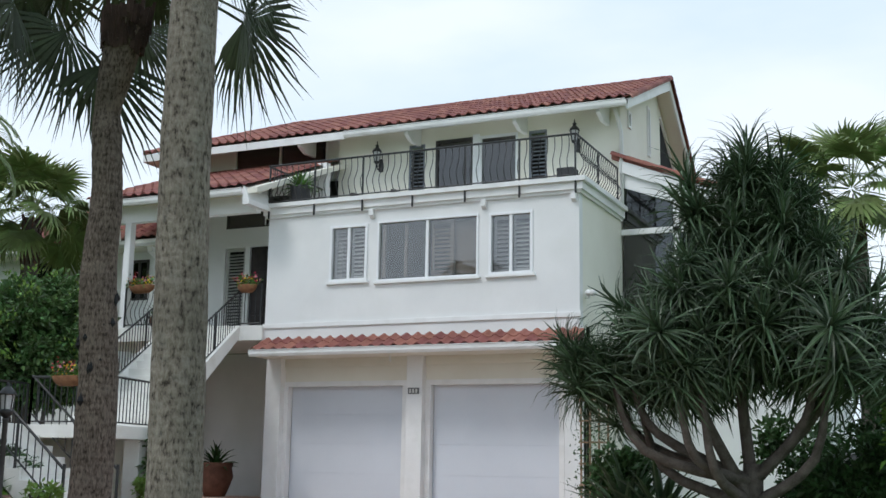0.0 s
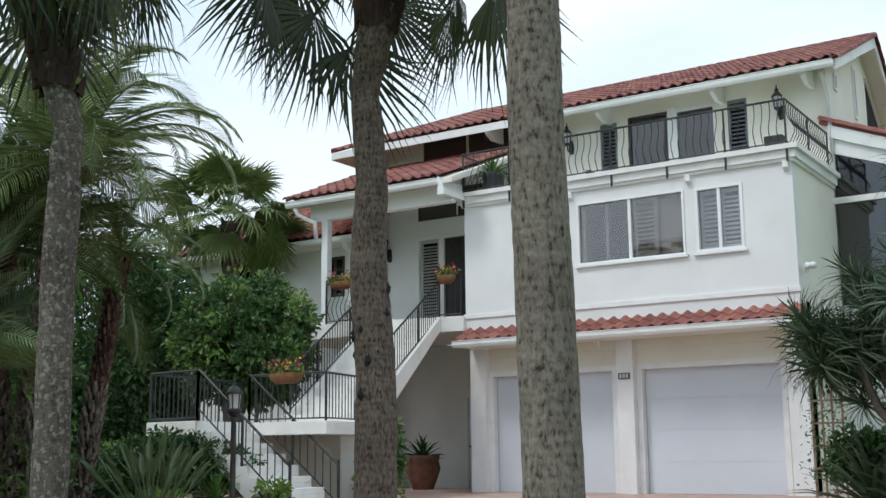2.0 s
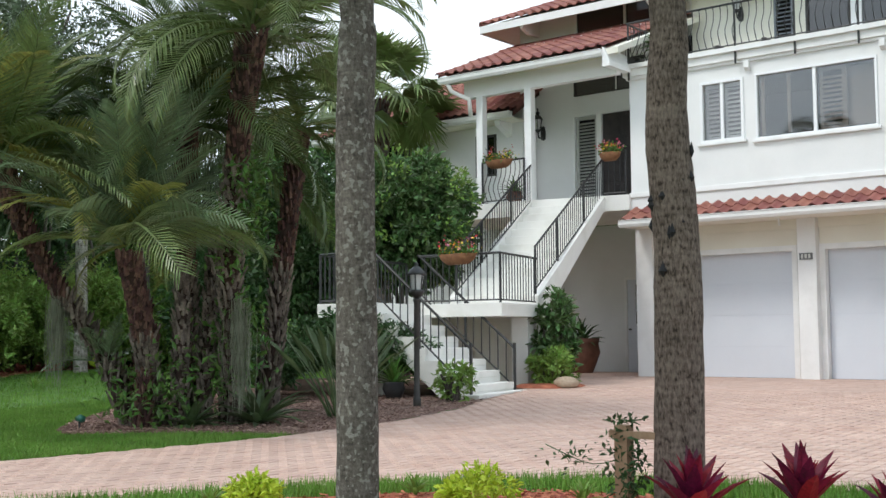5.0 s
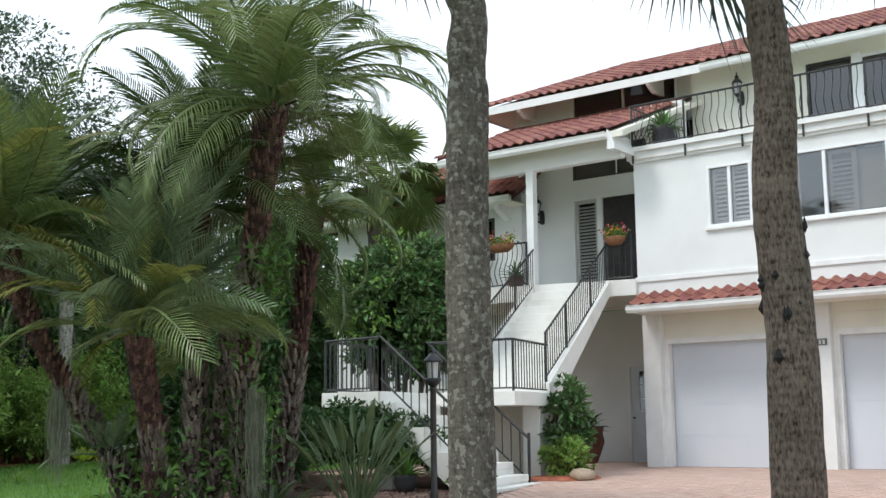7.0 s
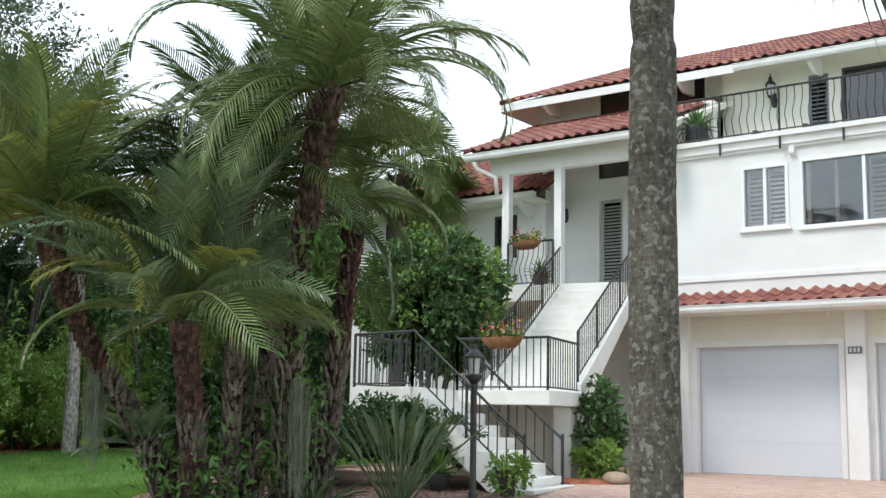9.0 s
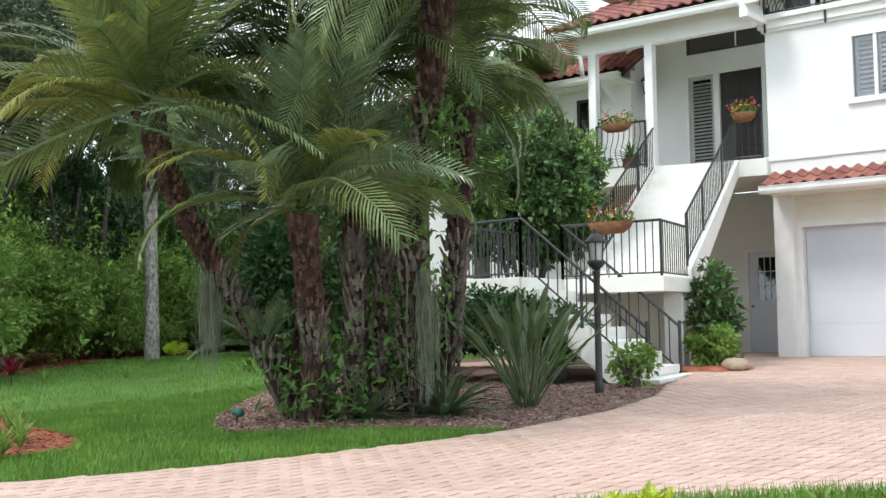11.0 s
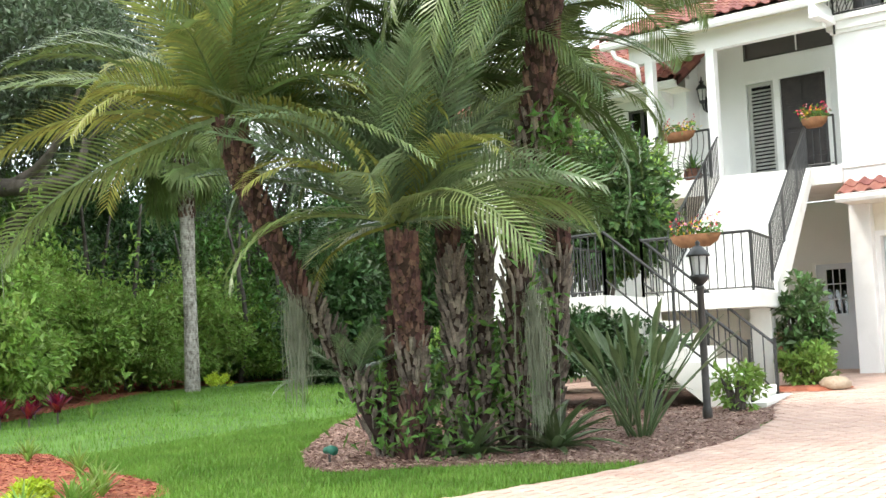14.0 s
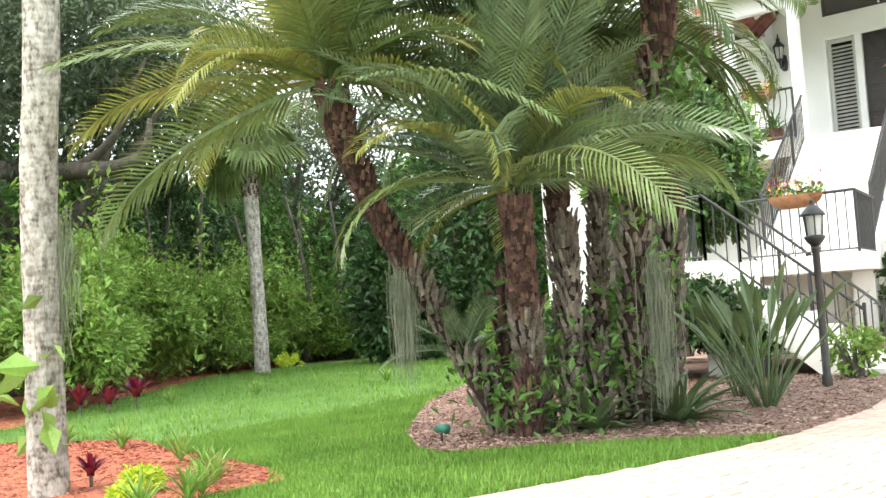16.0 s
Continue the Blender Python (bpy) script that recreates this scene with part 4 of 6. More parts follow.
part("window_bar", M().box(-7.33, -3.4, LY - 0.05, LY + 0.08, 5.66, 5.78), TRIM, sw)
part("window_bar", M().box(-6.2, -6.08, LY - 0.05, LY + 0.08, 3.6, 6.45), TRIM, sw)
part("pane", M().box(-6.08, -4.6, LY + 0.02, LY + 0.03, 3.6, 5.66), GLASSD, sw)
# added dark sheet whose colour gives the side room its shade
part("side_room_shade_sheet", M().box(-7.3, -3.6, 25.6, 25.7, 0, 5.7), DARK, house)
w = M()
wall(w, "x", -7.33, -3.4, -0.1, 3.6, LY - 0.02, LY + 0.18)
wall(w, "y", LY + 0.18, 30, -0.1, 5.8, -3.6, -3.4)
part("side_lower_wall", w, STUCCO, house, "white stucco ground-floor side wall")

# ---- stairs ----
stair = thing("entrance_stair", "white concrete stair in two flights with a landing", "stair")
LZ = 1.37
SU, SW = Vector((-0.212, 0.977, 0)), Vector((-0.977, -0.212, 0))   # up the upper flight, and across it
SO = Vector((-14.10, 17.48, 0))
STAIR_W = 1.58
NUP = 13
rise, tread = (PFZ - LZ) / NUP, 0.305


def flight(s, w, z):
    """A point of the upper flight: s up the flight from the newel, w across it."""
    p = SO + SU * s + SW * w
    return (p.x, p.y, z)


def flight_prism(poly, w0, w1):
    """An upright profile of (s, z) drawn across the upper flight."""
    n = len(poly)
    return M().add([flight(s, w, z) for w in (w0, w1) for s, z in poly], [tuple(range(n)), tuple(range(2 * n - 1, n - 1, -1))] + [(i, i + n, (i + 1) % n + n, (i + 1) % n) for i in range(n)])


for k in range(NUP - 1):
    s0, z1 = 0.06 + k * tread, LZ + (k + 1) * rise
    part("step", flight_prism([(s0, z1 - rise - 0.06), (s0, z1), (s0 + tread + 0.03, z1), (s0 + tread + 0.03, z1 - rise - 0.06)], 0.1, STAIR_W - 0.04), STEP, stair, bevel=0.008)
ST = 0.06 + (NUP - 1) * tread
for w0, w1 in ((-0.06, 0.1), (STAIR_W - 0.06, STAIR_W + 0.08)):
    part("stringer", flight_prism([(-0.06, LZ - 0.21), (-0.06, LZ + 0.16), (0.02, LZ + 0.2), (ST - 0.05, PFZ + 0.005), (ST + 0.12, PFZ + 0.005), (ST + 0.12, PFZ - 0.33), (ST - 0.15, PFZ - 0.33), (0.42, LZ - 0.08), (0.25, LZ - 0.21)], w0, w1), STEP, stair, "white stair stringer", bevel=0.01)
part("soffit", flight_prism([(0.3, LZ - 0.2), (0.2, LZ + 0.02), (ST, PFZ - 0.2), (ST + 0.05, PFZ - 0.3)], 0.1, STAIR_W - 0.06), STEP, stair)

# lower flight: its two sides run from the landing to the drive, slightly askew
N0, N1 = Vector((-15.00, 14.22, 0)), Vector((-13.10, 14.27, 0))
F0, F1 = Vector((-15.31, 15.76, 0)), Vector((-13.50, 15.94, 0))
CORNER = Vector((-13.72, 15.88, 0))
LEFT = (-16.27, 14.32, 0)
NDN = 8
drise = (LZ + 0.06) / NDN


def lower(u, v, z):
    """A point of the lower flight: u down it, v from its near to its far side."""
    p = N0.lerp(N1, u).lerp(F0.lerp(F1, u), v)
    return (p.x, p.y, z)


def lower_block(u0, u1, v0, v1, z0, z1):
    return M().add([lower(u, v, z) for z in (z0, z1) for v in (v0, v1) for u in (u0, u1)], [(0, 2, 3, 1), (4, 5, 7, 6), (0, 1, 5, 4), (2, 6, 7, 3), (0, 4, 6, 2), (1, 3, 7, 5)])


part("landing", M().prism([LEFT[:2], (N0.x, N0.y), (F0.x, F0.y), (CORNER.x + 0.05, CORNER.y - 0.04), (SO.x + 0.1, SO.y + 0.02), flight(0.08, STAIR_W + 0.05, 0)[:2], (-16.76, 17.15)], "z", LZ - 0.22, LZ), STEP, stair, "white concrete landing slab", bevel=0.012)
part("landing_pier", flight_prism([(-0.42, -0.1), (-0.42, LZ - 0.22), (-0.06, LZ - 0.22), (-0.06, -0.1)], 0.0, 0.3), STEP, stair, bevel=0.012)
part("landing_pier", M().box(-15.12, -14.82, 14.28, 14.56, -0.2, LZ - 0.22), STEP, stair, bevel=0.012)
part("haunch", M().prism([(-15.45, LZ - 0.215), (-15.2, LZ - 0.28), (-15.12, LZ - 0.42), (-15.12, LZ - 0.6), (-14.95, LZ - 0.6), (-14.95, LZ - 0.215)], "y", 14.29, 14.55), STEP, stair)
part("landing_wall", flight_prism([(-0.1, -0.1), (-0.1, LZ - 0.22), (0.08, LZ - 0.22), (0.08, -0.1)], 0.32, 2.2), CREAM, stair)
du = 1.0 / (NDN - 1)
for k in range(1, NDN):
    part("step", lower_block((k - 1) * du - 0.01, k * du, 0.02, 0.98, LZ - k * drise - 0.10, LZ - k * drise), STEP, stair, bevel=0.008)
    part("riser", lower_block((k - 1) * du - 0.03, (k - 1) * du - 0.006, 0.025, 0.975, LZ - k * drise - 0.05, LZ - (k - 1) * drise - 0.02), STEP, stair)
part("riser", lower_block(0.97, 0.99, 0.025, 0.975, -0.1, LZ - 7 * drise - 0.005), STEP, stair)
for v0, v1 in ((-0.015, 0.06), (0.94, 1.015)):
    prof = [(-0.01, LZ - 0.005)] + [q for k in range(1, NDN) for q in (((k - 1) * du - 0.01, LZ - k * drise - 0.004), (k * du - 0.01, LZ - k * drise - 0.004))] + [(0.99, -0.15), (0.76, -0.15), (-0.01, LZ - 0.36)]
    n = len(prof)
    part("stringer", M().add([lower(u, v, z) for v in (v0, v1) for u, z in prof], [tuple(range(n)), tuple(range(2 * n - 1, n - 1, -1))] + [(i, i + n, (i + 1) % n + n, (i + 1) % n) for i in range(n)]), STEP, stair)
part("foot_pad", lower_block(0.9, 1.1, -0.06, 1.06, -0.14, gz(15) + 0.05), STEP, stair, bevel=0.01)


# ---- railings ----
def belly(x, y, z0, z1, nx, ny, r=0.009):
    """A baluster that bulges outward in an S."""
    pts = []
    for k in range(9):
        u = k / 8
        o = 0.115 * math.sin(math.pi * min(1, u / 0.62)) ** 1.4 if u < 0.62 else -0.028 * math.sin(math.pi * (u - 0.62) / 0.38)
        pts.append((x + nx * o, y + ny * o, z0 + (z1 - z0) * u))
    return M().tube(pts, r, 5)


def rail_bars(thing_ob, a, b, z0a, z0b, height, spacing=0.125, wavy=None, post_at=(), foot=0.07, extra=0.0, r=0.0095):
    """One straight run of railing: top and bottom bars, balusters and posts."""
    a, b = Vector(a), Vector(b)
    L = (b - a).length
    n = max(2, round(L / spacing))
    P = lambda u, h: (a.x + (b.x - a.x) * u, a.y + (b.y - a.y) * u, z0a + (z0b - z0a) * u + h)
    part("top_rail", M().tube([P(0, height), P(1, height)], 0.021, 6), IRON, thing_ob)
    part("bottom_rail", M().tube([P(0, foot), P(1, foot)], 0.014, 5), IRON, thing_ob)
    for k in range(1, n):
        u = k / n
        p = P(u, 0)
        if wavy:
            part("baluster", belly(p[0], p[1], p[2] + foot, p[2] + height, *wavy), IRON, thing_ob)
        else:
            part("baluster", M().tube([P(u, foot), P(u, height)], r, 4), IRON, thing_ob)
    for u in post_at:
        part("post", M().tube([P(u, -extra), P(u, height + 0.012)], 0.022, 4), IRON, thing_ob)


br = thing("balcony_railing", "black wrought-iron balcony railing with bellied balusters", "railing")
FZ = 6.24
rail_bars(br, (BX0 + 0.02, BY - 0.12, 0), (BX1 - 0.02, BY - 0.12, 0), FZ, FZ, 0.86, 0.145, (0, -1), [0.005, 1 / 6, 2 / 6, 3 / 6, 4 / 6, 5 / 6, 0.998], 0.06, 0.30)
rail_bars(br, (BX1 - 0.02, BY - 0.12, 0), (BX1 - 0.02, 23.95, 0), FZ, FZ, 0.86, 0.145, (1, 0), [0.5, 0.99], 0.06, 0.25)
rail_bars(br, (BX0 + 0.02, BY - 0.12, 0), (BX0 + 0.02, 23.6, 0), FZ, FZ, 0.86, 0.145, (-1, 0), [0.5], 0.06, 0.0)
ur = thing("stair_railing", "black iron railing along the upper stair flight", "railing", "stair railings")
rail_bars(ur, flight(0, 0.02, 0), flight(3.77, 0.02, 0), LZ + 0.17, PFZ - 0.07, 0.84, 0.115, None, [0, 0.295, 0.685, 1], 0.1, 0.05)
rail_bars(ur, flight(3.77, 0.02, 0), (-14.42, 21.22, 0), PFZ, PFZ, 0.9, 0.115, None, [1], 0.06, 0)
ul = thing("stair_railing", "black iron railing along the upper stair flight", "railing", "stair railings")
rail_bars(ul, flight(0.05, STAIR_W - 0.03, 0), flight(3.72, STAIR_W - 0.03, 0), LZ + 0.17, PFZ - 0.07, 0.84, 0.115, None, [0, 0.3, 0.69, 1], 0.1, 0.05)
lr = thing("landing_railing", "black iron railing round the stair landing", "railing", "stair railings")
rail_bars(lr, F0, CORNER, LZ, LZ, 0.80, 0.125, None, [0, 1], 0.05, 0)
rail_bars(lr, CORNER, SO, LZ, LZ, 0.80, 0.125, None, [], 0.05, 0)
rail_bars(lr, (-16.23, 14.36, 0), N0, LZ, LZ, 0.80, 0.125, None, [0, 1], 0.05, 0)
rail_bars(lr, (-16.23, 14.36, 0), (-16.72, 17.1, 0), LZ, LZ, 0.80, 0.125, None, [0.5, 1], 0.05, 0)
for a, b in ((N0, N1), (F0, F1)):
    sr = thing("stair_railing", "black iron railing along the lower stair flight", "railing", "stair railings")
    rail_bars(sr, a, b, LZ, LZ - 7 * drise - 0.29, 0.82, 0.15, None, [0, 0.5], 0.2, 0.0)
    part("newel", M().tube([(b.x, b.y, -0.13), (b.x, b.y, 0.73)], 0.024, 4), IRON, sr)
pr = thing("porch_railing", "black iron porch railing with bellied balusters", "railing")
rail_bars(pr, (-17.62, 20.7, 0), (-16.54, 20.7, 0), PFZ, PFZ, 0.9, 0.12, (0, -1), [0, 1], 0.06, 0)

# ---- plants ----
def raw_mesh(name, verts, faces, material, smooth=False):
    me = bpy.data.meshes.new(name)
    me.from_pydata(verts, [], faces)
    me.materials.append(material)
    if smooth:
        me.polygons.foreach_set("use_smooth", [True] * len(me.polygons))
    me.update()
    return me


def leaf_mesh(name, pts, size, material, seed=1, aspect=0.45, outward=None, droop=0.2, spread=0.5):
    """Many small folded leaves at the given places."""
    g = np.random.default_rng(seed)
    pts = np.asarray(pts, float)
    n = len(pts)
    d = g.normal(size=(n, 3))
    if outward is not None:
        d = d * spread + np.asarray(outward)
    d[:, 2] -= droop
    d /= np.linalg.norm(d, axis=1)[:, None]
    s = np.cross(d, g.normal(size=(n, 3)) * 0.55 + np.array([0, 0, 0.8]))
    s /= np.linalg.norm(s, axis=1)[:, None] + 1e-9
    k = np.cross(s, d)
    L = (size * g.uniform(0.6, 1.3, n))[:, None]
    W = L * aspect * 0.5
    base, tip = pts, pts + d * L - k * L * 0.12
    mid = pts + d * L * 0.5
    v = np.stack([base, mid + s * W + k * W * 0.35, tip, mid - s * W + k * W * 0.35], 1).reshape(-1, 3)
    i = np.arange(n)[:, None] * 4
    f = np.concatenate([i + np.array([0, 1, 2]), i + np.array([0, 2, 3])], 1).reshape(-1, 3)
    return raw_mesh(name, v.tolist(), f.tolist(), material)


def clump_cloud(center, radii, clumps, clump_r, per, seed, shell=0.55, flat_bottom=False):
    """Places of leaves in uneven clumps over an egg-shaped crown, and their outward ways."""
    g = np.random.default_rng(seed)
    c = g.normal(size=(clumps, 3))
    c /= np.linalg.norm(c, axis=1)[:, None]
    if flat_bottom:
        c[:, 2] = np.abs(c[:, 2]) * 1.0 - 0.25
    c *= g.uniform(shell, 1.0, clumps)[:, None]
    c = c * np.asarray(radii) + np.asarray(center)
    q = g.normal(size=(clumps, per, 3))
    q /= np.linalg.norm(q, axis=2)[:, :, None]
    r = clump_r * g.uniform(0.6, 1.35, clumps)[:, None, None] * g.uniform(0.35, 1.0, (clumps, per, 1))
    p = c[:, None, :] + q * r * np.array([1, 1, 0.75])
    return p.reshape(-1, 3), (q * 0.8 + (c - np.asarray(center))[:, None, :] / max(radii) * 0.6).reshape(-1, 3)


def frond_mesh(name, material, droop, pairs=46, leaf=0.34, seed=0, vee=0.45, lift=0.0):
    """A feather leaf of unit length along x: a curved stalk with two rows of narrow leaflets."""
    g = random.Random(seed)
    v, f = [], []
    spine = []
    x = z = 0.0
    for k in range(pairs + 1):
        u = k / pairs
        a = lift - droop * u * u
        spine.append((x, 0.0, z, a))
        x += math.cos(a) / pairs
        z += math.sin(a) / pairs
    for k in range(0, pairs, 2):
        (xa, _, za, _), (xb, _, zb, _) = spine[k], spine[min(k + 2, pairs)]
        w = 0.012 * (1 - 0.85 * k / pairs)
        i = len(v)
        v += [(xa, -w, za), (xa, w, za), (xb, w * 0.9, zb), (xb, -w * 0.9, zb), (xa, 0, za - w * 1.6), (xb, 0, zb - w * 1.5)]
        f += [(i, i + 1, i + 2, i + 3), (i, i + 3, i + 5, i + 4), (i + 1, i + 4, i + 5, i + 2)]
    for k in range(5, pairs + 1):
        u = k / pairs
        px, _, pz_, a = spine[k]
        ln = leaf * (0.30 + 0.70 * math.sin(math.pi * min(1.0, 0.20 + 0.76 * u))) * g.uniform(0.92, 1.06)
        fwd = 0.55 + 0.75 * u + g.uniform(-0.07, 0.07)
        along, up = Vector((math.cos(a), 0, math.sin(a))), Vector((-math.sin(a), 0, math.cos(a)))
        for side in (-1, 1):
            t = (along * fwd + Vector((0, side, 0)) + up * (vee + g.uniform(-0.08, 0.08))).normalized()
            b = Vector((px, 0, pz_))
            m1 = b + t * ln * 0.5
            tip = b + t * ln - up * ln * (0.16 + g.uniform(0.0, 0.10)) + along * ln * 0.06
            wv = (along * 0.0066 + up * 0.0018) * (54 / pairs)
            i = len(v)
            v += [tuple(b - wv * 0.6), tuple(b + wv * 0.6), tuple(m1 + wv), tuple(m1 - wv), tuple(tip)]
            f += [(i, i + 1, i + 2, i + 3), (i + 3, i + 2, i + 4)]
    return raw_mesh(name, v, f, material)


def fan_mesh(name, material, segments=34, petiole=0.75, radius=0.62, seed=0, hang=0.5, width=0.034, fall=0.3, spread=2.2):
    """A fan leaf on a stalk along x, its narrow blades split and drooping at the tips."""
    g = random.Random(seed)
    v, f = [], []
    n = 6
    for k in range(n):
        for x in (k / n * petiole, (k + 1) / n * petiole):
            z = -0.10 * (x / petiole) ** 2
            v += [(x, -0.011, z), (x, 0.011, z), (x, 0, z - 0.012)]
        i = len(v) - 6
        f += [(i, i + 1, i + 4, i + 3), (i, i + 3, i + 5, i + 2), (i + 1, i + 2, i + 5, i + 4)]
    c = Vector((petiole, 0, -0.10))
    for s in range(segments):
        a = -spread + 2 * spread * s / (segments - 1)
        ln = radius * (0.70 + 0.30 * math.cos(a * 0.8)) * g.uniform(0.84, 1.1)
        out = Vector((math.cos(a) * math.cos(fall), math.sin(a), -math.cos(a) * math.sin(fall))).normalized()
        sd = Vector((-math.sin(a) * math.cos(fall), math.cos(a), math.sin(a) * math.sin(fall))).normalized()
        nrm = out.cross(sd)
        w = radius * width
        fold = nrm * (0.02 if s % 2 else -0.02)
        p1 = c + out * ln * 0.42 + fold
        p2 = c + out * ln * 0.75 + Vector((0, 0, -hang * 0.14 * g.uniform(0.5, 1.4))) + nrm * g.uniform(-0.03, 0.03)
        p3 = c + out * ln * 0.95 + Vector((0, 0, -hang * g.uniform(0.2, 0.5))) + nrm * g.uniform(-0.06, 0.06)
        i = len(v)
        v += [tuple(c), tuple(p1 - sd * w), tuple(p1 + sd * w), tuple(p2 - sd * w * 0.45), tuple(p2 + sd * w * 0.45), tuple(p3)]
        f += [(i, i + 1, i + 2), (i + 1, i + 3, i + 4, i + 2), (i + 3, i + 5, i + 4)]
    return raw_mesh(name, v, f, material)


def crown(parent, at, meshes, count, length, e0, e1, seed, name="frond", roll=0.7, start=0.05, scale_low=1.0, jitter=15, pruned=None):
    """Leaves round a palm's top, young ones upright, old ones hanging."""
    g = random.Random(seed)
    for i in range(count):
        u = (i + 0.5) / count
        el = math.radians(e0 + (e1 - e0) * u + g.uniform(-jitter, jitter))
        az = i * 2.39996 + g.uniform(-0.4, 0.4)
        if pruned and el < 0.5 and math.cos(az - pruned) > 0.72:
            continue
        s = length * g.uniform(0.76, 1.12) * (0.75 + 0.25 * min(1, u * 3)) * (1 + (scale_low - 1) * u)
        o = part(name, meshes[i % len(meshes)], None, parent)
        o.matrix_local = Matrix.Translation(at) @ Matrix.Rotation(az, 4, "Z") @ Matrix.Rotation(-el, 4, "Y") @ Matrix.Rotation(g.uniform(-roll, roll), 4, "X") @ Matrix.Translation((start, 0, 0)) @ Matrix.Scale(s, 4)


def smooth_path(pts, n):
    pts = [Vector(p) for p in pts]
    ts = np.linspace(0, len(pts) - 1, n)
    out = []
    for t in ts:
        i = min(int(t), len(pts) - 2)
        u = t - i
        p0, p1, p2, p3 = pts[max(i - 1, 0)], pts[i], pts[i + 1], pts[min(i + 2, len(pts) - 1)]
        out.append(0.5 * ((2 * p1) + (p2 - p0) * u + (2 * p0 - 5 * p1 + 4 * p2 - p3) * u * u + (3 * p1 - 3 * p2 + p3 - p0) * u ** 3))
    return out


def trunk_mesh(pts, radii, rings=60, n=14, rough=0.05, ringy=0.03, seed=0):
    """A trunk with leaf-scar rings and an uneven skin."""
    path = smooth_path(pts, rings)
    rr = np.interp(np.linspace(0, 1, rings), np.linspace(0, 1, len(radii)), radii)
    t = M()
    vs = []
    for i, p in enumerate(path):
        for j in range(n):
            a = 2 * math.pi * j / n
            q = noise.noise(Vector((math.cos(a) * 1.6, math.sin(a) * 1.6, p.z * 4 + seed * 9.1)))
            q2 = noise.noise(Vector((math.cos(a) * 5, math.sin(a) * 5, p.z * 15 + seed * 3.1)))
            r = rr[i] * (1 + rough * q + rough * 0.9 * q2 + (ringy if i % 3 == 0 else -ringy * 0.5))
            vs.append((p.x + math.cos(a) * r, p.y + math.sin(a) * r, p.z))
    fs = [(i * n + j, i * n + (j + 1) % n, (i + 1) * n + (j + 1) % n, (i + 1) * n + j) for i in range(rings - 1) for j in range(n)]
    fs += [tuple(range(n - 1, -1, -1)), tuple(range((rings - 1) * n, rings * n))]
    return t.add(vs, fs)


def boots(pts, radii, rows, per, length, seed=0, out=0.5, z0=None):
    """Cut leaf bases in a spiral round a trunk."""
    g = random.Random(seed)
    path = smooth_path(pts, rows)
    rr = np.interp(np.linspace(0, 1, rows), np.linspace(0, 1, len(radii)), radii)
    t = M()
    for i, p in enumerate(path):
        for j in range(per):
            a = 2 * math.pi * (j + 0.5 * (i % 2)) / per + i * 0.13 + g.uniform(-0.15, 0.15)
            if g.random() < 0.12:
                continue
            d = Vector((math.cos(a), math.sin(a), 0))
            s = Vector((-math.sin(a), math.cos(a), 0))
            L = length * g.uniform(0.6, 1.35)
            w = 0.021 * g.uniform(0.7, 1.3)
            b = p + d * rr[i] * 0.86 + Vector((0, 0, g.uniform(-0.03, 0.03)))
            s = (s + Vector((0, 0, g.uniform(-0.3, 0.3)))).normalized()
            tip = b + Vector((0, 0, L)) + d * L * out * g.uniform(0.5, 1.2)
            k = Vector((0, 0, 1)) * 0.25 - d
            t.add([b - s * w * 1.5, b + s * w * 1.5, b + d * 0.03 - Vector((0, 0, 0.02)), tip - s * w * 0.8, tip + s * w * 0.8, tip + d * 0.015], [(0, 1, 4, 3), (0, 3, 5, 2), (1, 2, 5, 4), (3, 4, 5), (0, 2, 1)])
    return t


def moss_mesh(name, at, length, width, strands, seed):
    g = random.Random(seed)
    v, f = [], []
    for k in range(strands):
        x, y = at[0] + g.gauss(0, width), at[1] + g.gauss(0, width)
        z = at[2] - g.uniform(0, 0.4)
        L = length * g.uniform(0.2, 1.0)
        a = g.uniform(0, math.pi)
        w = g.uniform(0.0012, 0.0034)
        dx, dy = math.cos(a) * w, math.sin(a) * w
        pts = [(x + g.uniform(-0.022, 0.022), y + g.uniform(-0.022, 0.022), z - L * q / 4) for q in range(5)]
        i = len(v)
        for p in pts:
            v += [(p[0] - dx, p[1] - dy, p[2]), (p[0] + dx, p[1] + dy, p[2])]
        f += [(i + 2 * q, i + 2 * q + 1, i + 2 * q + 3, i + 2 * q + 2) for q in range(4)]
    return raw_mesh(name, v, f, MOSS)


FR = {
    "tall": [frond_mesh("frond", FROND, 1.55 + 0.3 * k, 60, 0.22, k, 0.2, 0.15) for k in range(3)],
    "main": [frond_mesh("frond", FRONDB, 0.35 + 0.2 * k, 44, 0.23, k + 5, 0.5) for k in range(4)],
    "lean": [frond_mesh("frond", FROND, 0.6 + 0.4 * k, 48, 0.23, k + 9, 0.4) for k in range(2)] + [frond_mesh("frond", FRONDY, 1.2, 52, 0.22, 13, 0.3)],
    "dark": [frond_mesh("frond", FRONDD, 0.9 + 0.3 * k, 58, 0.23, k + 30, 0.35) for k in range(3)],
    "old": [frond_mesh("frond", FRONDY, 1.25, 52, 0.25, 17, 0.3), frond_mesh("frond", FROND, 1.5, 52, 0.25, 18, 0.25)],
}
FAN_H = [fan_mesh("fan_leaf", FANG, 40, 0.55, 0.75, k + 20, 0.7, 0.03, 0.9, 1.7) for k in range(2)]
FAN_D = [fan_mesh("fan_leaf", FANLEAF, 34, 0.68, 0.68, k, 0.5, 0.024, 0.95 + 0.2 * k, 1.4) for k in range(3)]
